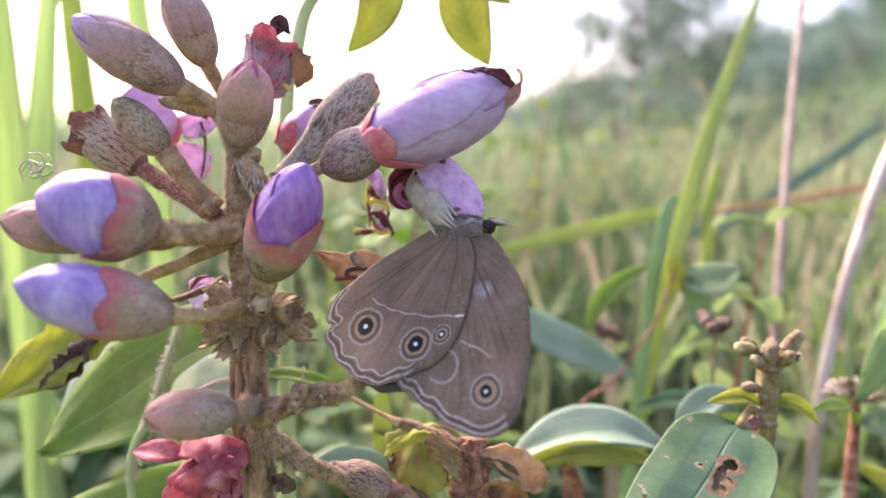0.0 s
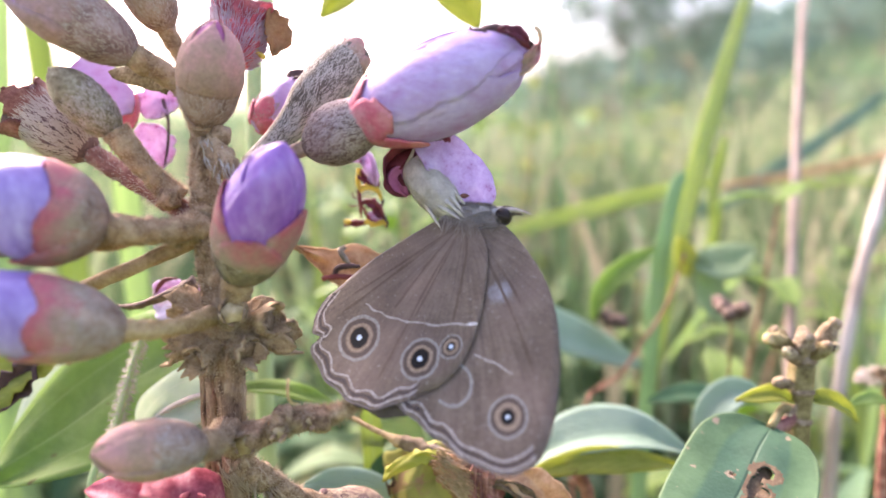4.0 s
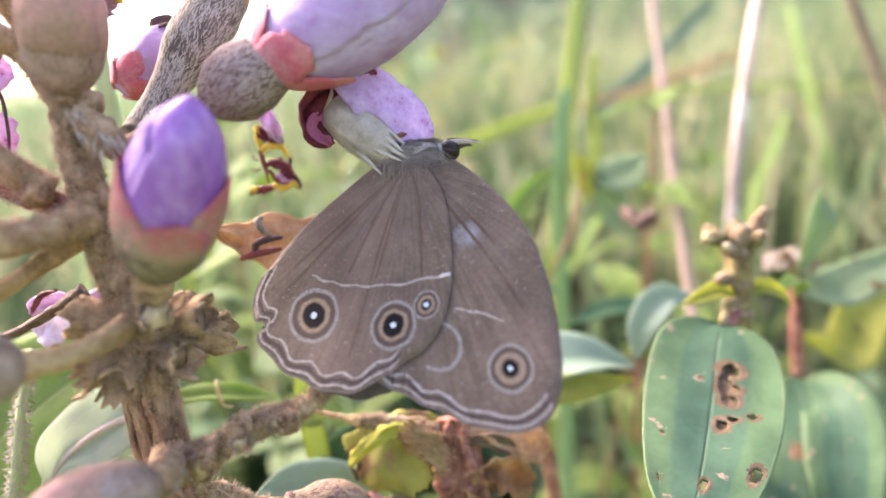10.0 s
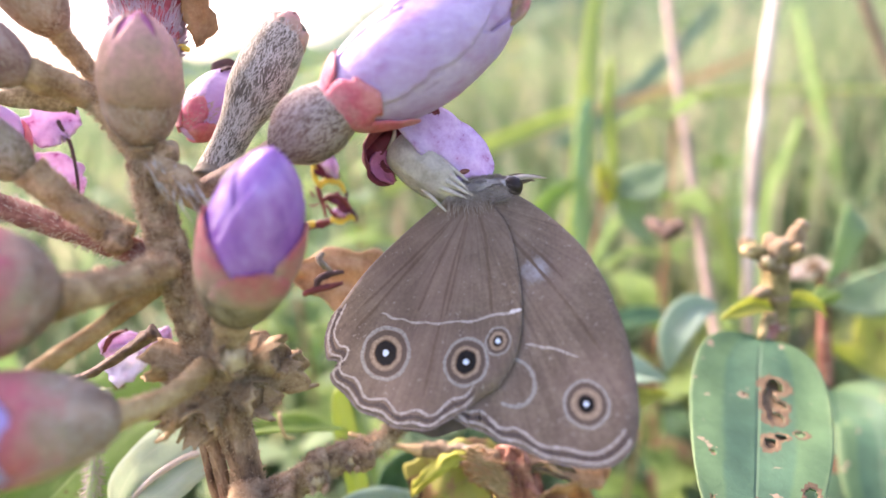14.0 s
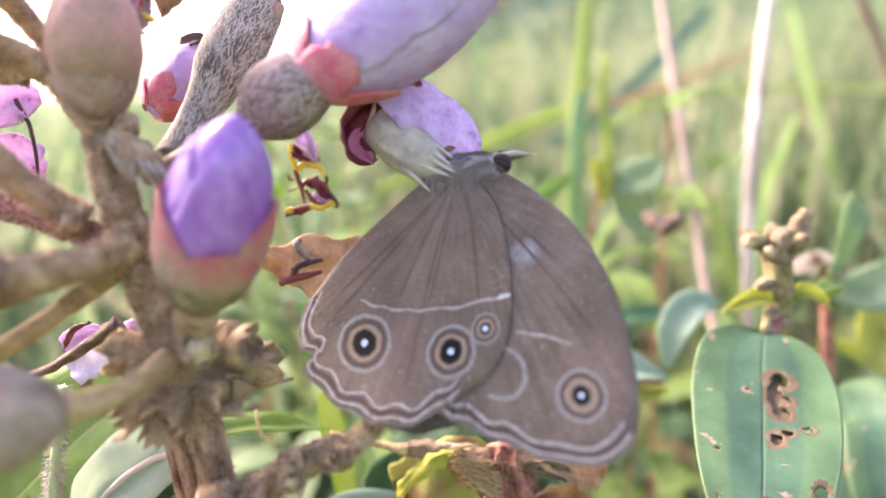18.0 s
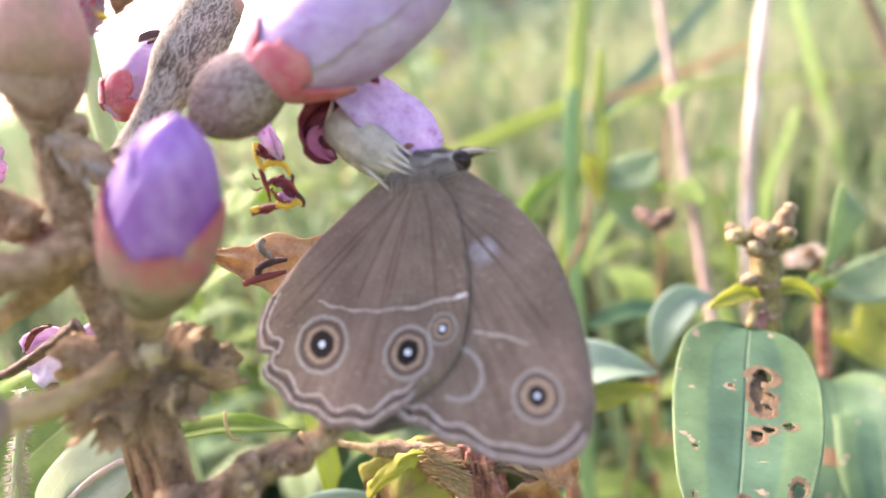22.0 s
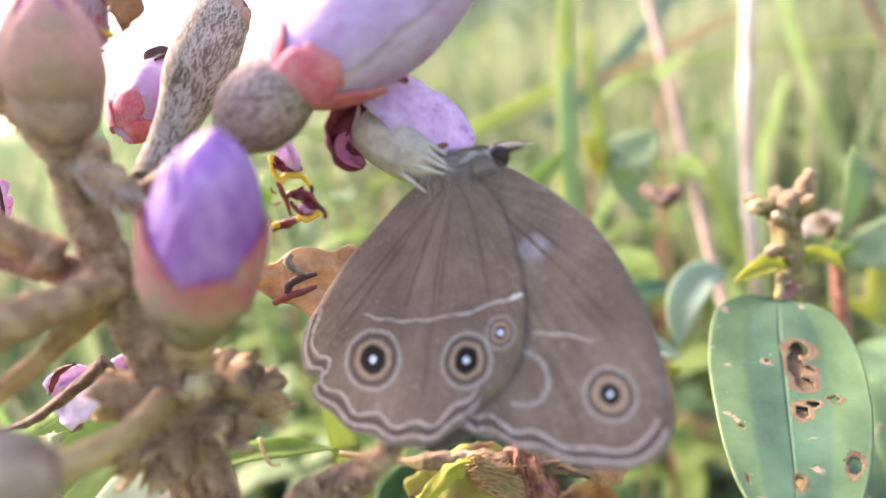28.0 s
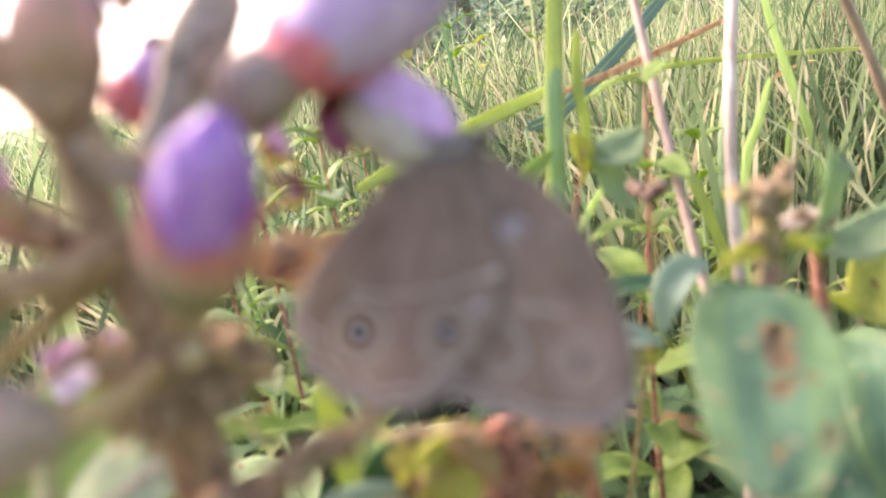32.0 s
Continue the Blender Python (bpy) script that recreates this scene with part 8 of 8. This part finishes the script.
def tuft(at, seed, mat, count):
    """A tuft of long arching grass blades."""
    rnd = random.Random(seed)
    t = thing("grass_tuft", at, "tuft of long arching green grass blades", "grass tuft", "grass tufts in the meadow")
    for k in range(count):
        a = k * 2.4 + rnd.random()
        h, out = rnd.uniform(9, 17), rnd.uniform(1.0, 6.0)
        d = Vector((math.cos(a), math.sin(a), 0))
        pts = [Vector((d.x * 0.3, d.y * 0.3, 0)), d * out * 0.25 + Vector((0, 0, h * 0.45)), d * out * 0.65 + Vector((0, 0, h * 0.85)), d * out + Vector((0, 0, h * rnd.uniform(0.8, 1.05)))]
        part("blade", leaf([p * C for p in pts], Vector((-d.x, -d.y, 0.3)), rnd.uniform(0.22, 0.42), 18, 3, 0.3, 0.0, 0.35, 0.7, 0.015, seed=seed + k), mat if k % 4 else "blade_mid", t)
    return t


rnd = random.Random(2024)
HERBS = [herb(P(9.5, 12.0, 53.0), 1, "leaf_green", 7, 13.5), herb(P(4.6, 16.0, 53.0), 2, "leaf_pale", 6, 14.5), herb(P(16.5, 17.0, 53.0), 4, "leaf_green", 8, 12.0)]
TUFTS = [tuft(P(12.8, 13.5, 53.0), 5, "blade", 10), tuft(P(7.2, 20.0, 53.0), 6, "blade_mid", 11), tuft(P(20.5, 19.0, 53.0), 7, "blade_pale", 10)]
for k in range(16):
    y = 13 + 2.2 * k + rnd.uniform(-1, 1)
    x = y * rnd.uniform(-0.35, 0.8)
    copy_thing(HERBS[k % 3], Matrix.Translation(Vector((x * C, y * C, land(x * C, y * C)))) @ pose(0, 0, 0, 0, 0, rnd.uniform(0, 360)))
for k in range(18):
    y = 14 + 2.6 * k + rnd.uniform(-1, 1)
    x = y * rnd.uniform(-0.35, 0.85)
    copy_thing(TUFTS[k % 3], Matrix.Translation(Vector((x * C, y * C, land(x * C, y * C)))) @ pose(0, 0, 0, 0, 0, rnd.uniform(0, 360)))

for k, ((hx, hy, hz), tall, m_) in enumerate((((5.66, 24.00, 70.10), 19.5, "leaf_green"), ((10.67, 30.00, 69.90), 20.0, "leaf_pale"), ((10.94, 40.00, 69.57), 20.5, "leaf_green"), ((13.60, 27.00, 70.01), 18.0, "leaf_green"), ((21.06, 34.00, 69.77), 19.0, "leaf_pale"), ((19.36, 25.00, 70.07), 18.5, "leaf_green"), ((32.65, 38.00, 63.21), 19.0, "leaf_yellow"), ((34.18, 30.00, 62.87), 18.0, "leaf_pale"))):
    herb(P(hx, hy, 53.0), 8 + k, m_, 9, tall)

for hx, hy, tall, sd_, m_ in ((4.0, 24.0, 19.8, 61, "leaf_yellow"), (12.0, 35.0, 22.0, 62, "leaf_green"), (7.6, 29.0, 18.5, 63, "leaf_yellow"), (2.4, 20.0, 17.8, 64, "leaf_green"), (16.5, 42.0, 19.0, 65, "leaf_yellow")):
    herb(P(hx, hy, 53.0), sd_, m_, 10, tall, 1.5)

# leafy weeds close behind the shrub
for k, ((hx, hy, hz), m_) in enumerate((((0.33, 7.00, 70.10), "leaf_green"), ((1.46, 11.00, 68.89), "leaf_pale"), ((-0.85, 9.00, 68.44), "leaf_pale"), ((6.27, 7.00, 68.71), "leaf_green"), ((13.13, 14.00, 65.76), "leaf_green"), ((-0.9, 12.00, 70.6), "leaf_green"), ((0.9, 15.00, 70.4), "leaf_green"), ((-2.2, 16.00, 71.0), "leaf_green"))):
    herb(P(hx, hy, 53.0), 30 + k, m_, 9, hz - 52.2, 1.75)


# ---- what moves: the shrub sways, with the two animals on it ----
def motions():
    sway = [
    (0, -0.00000, 0.00000, 0.00000, 0.01, 0.02, 0.00),
    (0.5, 0.00128, 0.00022, 0.00029, 0.47, 0.80, -0.04),
    (1, 0.00121, -0.00044, 0.00020, 0.42, 0.75, -0.07),
    (1.5, 0.00125, -0.00095, 0.00032, 0.34, 0.53, -0.30),
    (2, 0.00034, -0.00203, 0.00103, 0.62, 0.94, 0.09),
    (2.5, 0.00054, -0.00179, 0.00063, 0.26, 0.68, -0.13),
    (3, 0.00105, -0.00170, 0.00024, 0.31, 0.41, -0.14),
    (3.5, 0.00134, -0.00099, -0.00047, 0.03, 0.35, -0.17),
    (5.5, 0.00070, -0.00183, 0.00067, -0.19, 2.16, 2.50),
    (6, 0.00089, -0.00161, 0.00038, 0.16, 2.08, 2.21),
    (6.5, 0.00121, -0.00116, -0.00029, 0.73, 1.54, 1.42),
    (7, 0.00110, -0.00143, -0.00032, 1.03, 1.43, 1.48),
    (7.5, 0.00103, -0.00175, -0.00024, 1.26, 1.38, 1.32),
    (8, 0.00163, -0.00100, -0.00040, 1.44, 0.98, 1.16),
    (8.5, 0.00161, -0.00063, -0.00110, 1.59, 0.32, 0.98),
    (9, 0.00184, 0.00014, -0.00187, -0.15, -0.91, -0.02),
    (9.5, 0.00189, 0.00041, -0.00244, -1.00, -0.89, 0.01),
    (10, 0.00156, 0.00015, -0.00162, -0.17, -0.62, 0.23),
    (10.5, 0.00180, 0.00050, -0.00227, -0.85, -0.62, 0.11),
    (11, 0.00231, 0.00070, -0.00254, -0.74, -1.57, -0.56),
    (11.5, 0.00343, 0.00111, -0.00301, -0.52, -2.00, -1.09),
    (12, 0.00241, 0.00049, -0.00278, -1.07, -1.51, -0.58),
    (12.5, 0.00243, 0.00074, -0.00266, -0.90, -1.53, -0.72),
    (13, 0.00242, 0.00058, -0.00280, -1.15, -1.50, -0.69),
    (13.5, 0.00272, 0.00100, -0.00340, -1.38, -1.81, -0.97),
    (15.5, 0.00268, 0.00083, -0.00321, -1.38, -2.08, -1.22),
    (16, 0.00270, 0.00088, -0.00313, -1.35, -2.01, -1.10),
    (16.5, 0.00258, 0.00072, -0.00268, -0.90, -1.77, -0.92),
    (17, 0.00310, 0.00082, -0.00300, -0.73, -2.02, -1.24),
    (17.5, 0.00309, 0.00071, -0.00349, -1.07, -2.51, -1.30),
    (18, 0.00226, 0.00031, -0.00281, -1.09, -1.84, -1.01),
    (18.5, 0.00228, 0.00034, -0.00249, -0.64, -1.82, -0.83),
    (19, 0.00189, 0.00021, -0.00203, -0.32, -1.41, -0.27),
    (19.5, 0.00234, 0.00076, -0.00281, -0.61, -1.97, -0.55),
    (20, 0.00229, 0.00024, -0.00236, -0.48, -1.52, -0.46),
    (20.5, 0.00219, -0.00009, -0.00232, -0.65, -1.54, -0.64),
    (21, 0.00192, -0.00072, -0.00197, -0.18, -1.62, -0.46),
    (21.5, 0.00164, -0.00069, -0.00194, -0.12, -1.46, -0.18),
    (22, 0.00144, -0.00040, -0.00213, -0.63, -1.20, 0.01),
    (22.5, 0.00125, -0.00056, -0.00213, -0.81, -1.16, -0.11),
    (23, 0.00203, -0.00040, -0.00197, -0.27, -1.25, -0.31),
    (23.5, 0.00239, -0.00017, -0.00302, -0.95, -1.75, -0.72),
    (24, 0.00206, -0.00053, -0.00385, -2.00, -1.70, -0.45),
    (24.5, 0.00238, -0.00125, -0.00350, -1.60, -1.91, -0.74),
    (25, 0.00259, -0.00056, -0.00321, -0.88, -2.19, -0.62),
    (25.5, 0.00182, -0.00101, -0.00265, -1.28, -1.40, -0.28),
    (27.5, 0.00219, -0.00052, -0.00291, -0.97, -1.43, 0.92),
    (28, 0.00256, -0.00021, -0.00343, -1.18, -1.69, 0.75),
    (28.5, 0.00262, -0.00070, -0.00295, -0.81, -1.81, 0.16),
    (29, 0.00248, -0.00093, -0.00250, -0.41, -1.82, 0.70),
    (29.5, 0.00238, -0.00062, -0.00268, -0.60, -2.24, 0.56),
    (30, 0.00275, -0.00046, -0.00290, -0.26, -2.03, 0.72),
    (30.5, 0.00296, -0.00009, -0.00302, -0.86, -0.66, -0.97),
    (31, 0.00304, 0.00076, -0.00368, -0.32, -1.97, -1.38),
    (31.5, 0.00226, -0.00034, -0.00268, 0.15, 0.40, -0.08),
    (32, 0.00225, 0.00091, -0.00369, -0.28, -1.48, 0.94),
    ]
    hub = Vector((-0.008, -0.005, 0.69))
    for ob in (shrub, butterfly, spider):
        rest = ob.matrix_world.copy()
        walk(ob, [(t, Matrix.Translation(hub + Vector((x, y, z))) @ pose(0, 0, 0, rx, ry, rz) @ Matrix.Translation(-hub) @ rest) for t, x, y, z, rx, ry, rz in sway])
    # the lens holds the wing sharp and hunts to the grass at the end
    aim = new("focus_point")
    on_wing_at, past_wing, on_grass = Vector((0.0035, -0.0045, 0.694)), Vector((0.005, 0.0, 0.692)), Vector((0.06, 0.42, 0.64))
    walk(aim, [(t, Matrix.Translation(p)) for t, p in ((0, on_wing_at), (12, on_wing_at), (17, on_wing_at.lerp(past_wing, 0.5)), (23, past_wing), (30.1, past_wing), (30.5, on_grass), (31.0, on_grass), (32, on_grass))])
    cam.data.dof.focus_object = aim


motions()
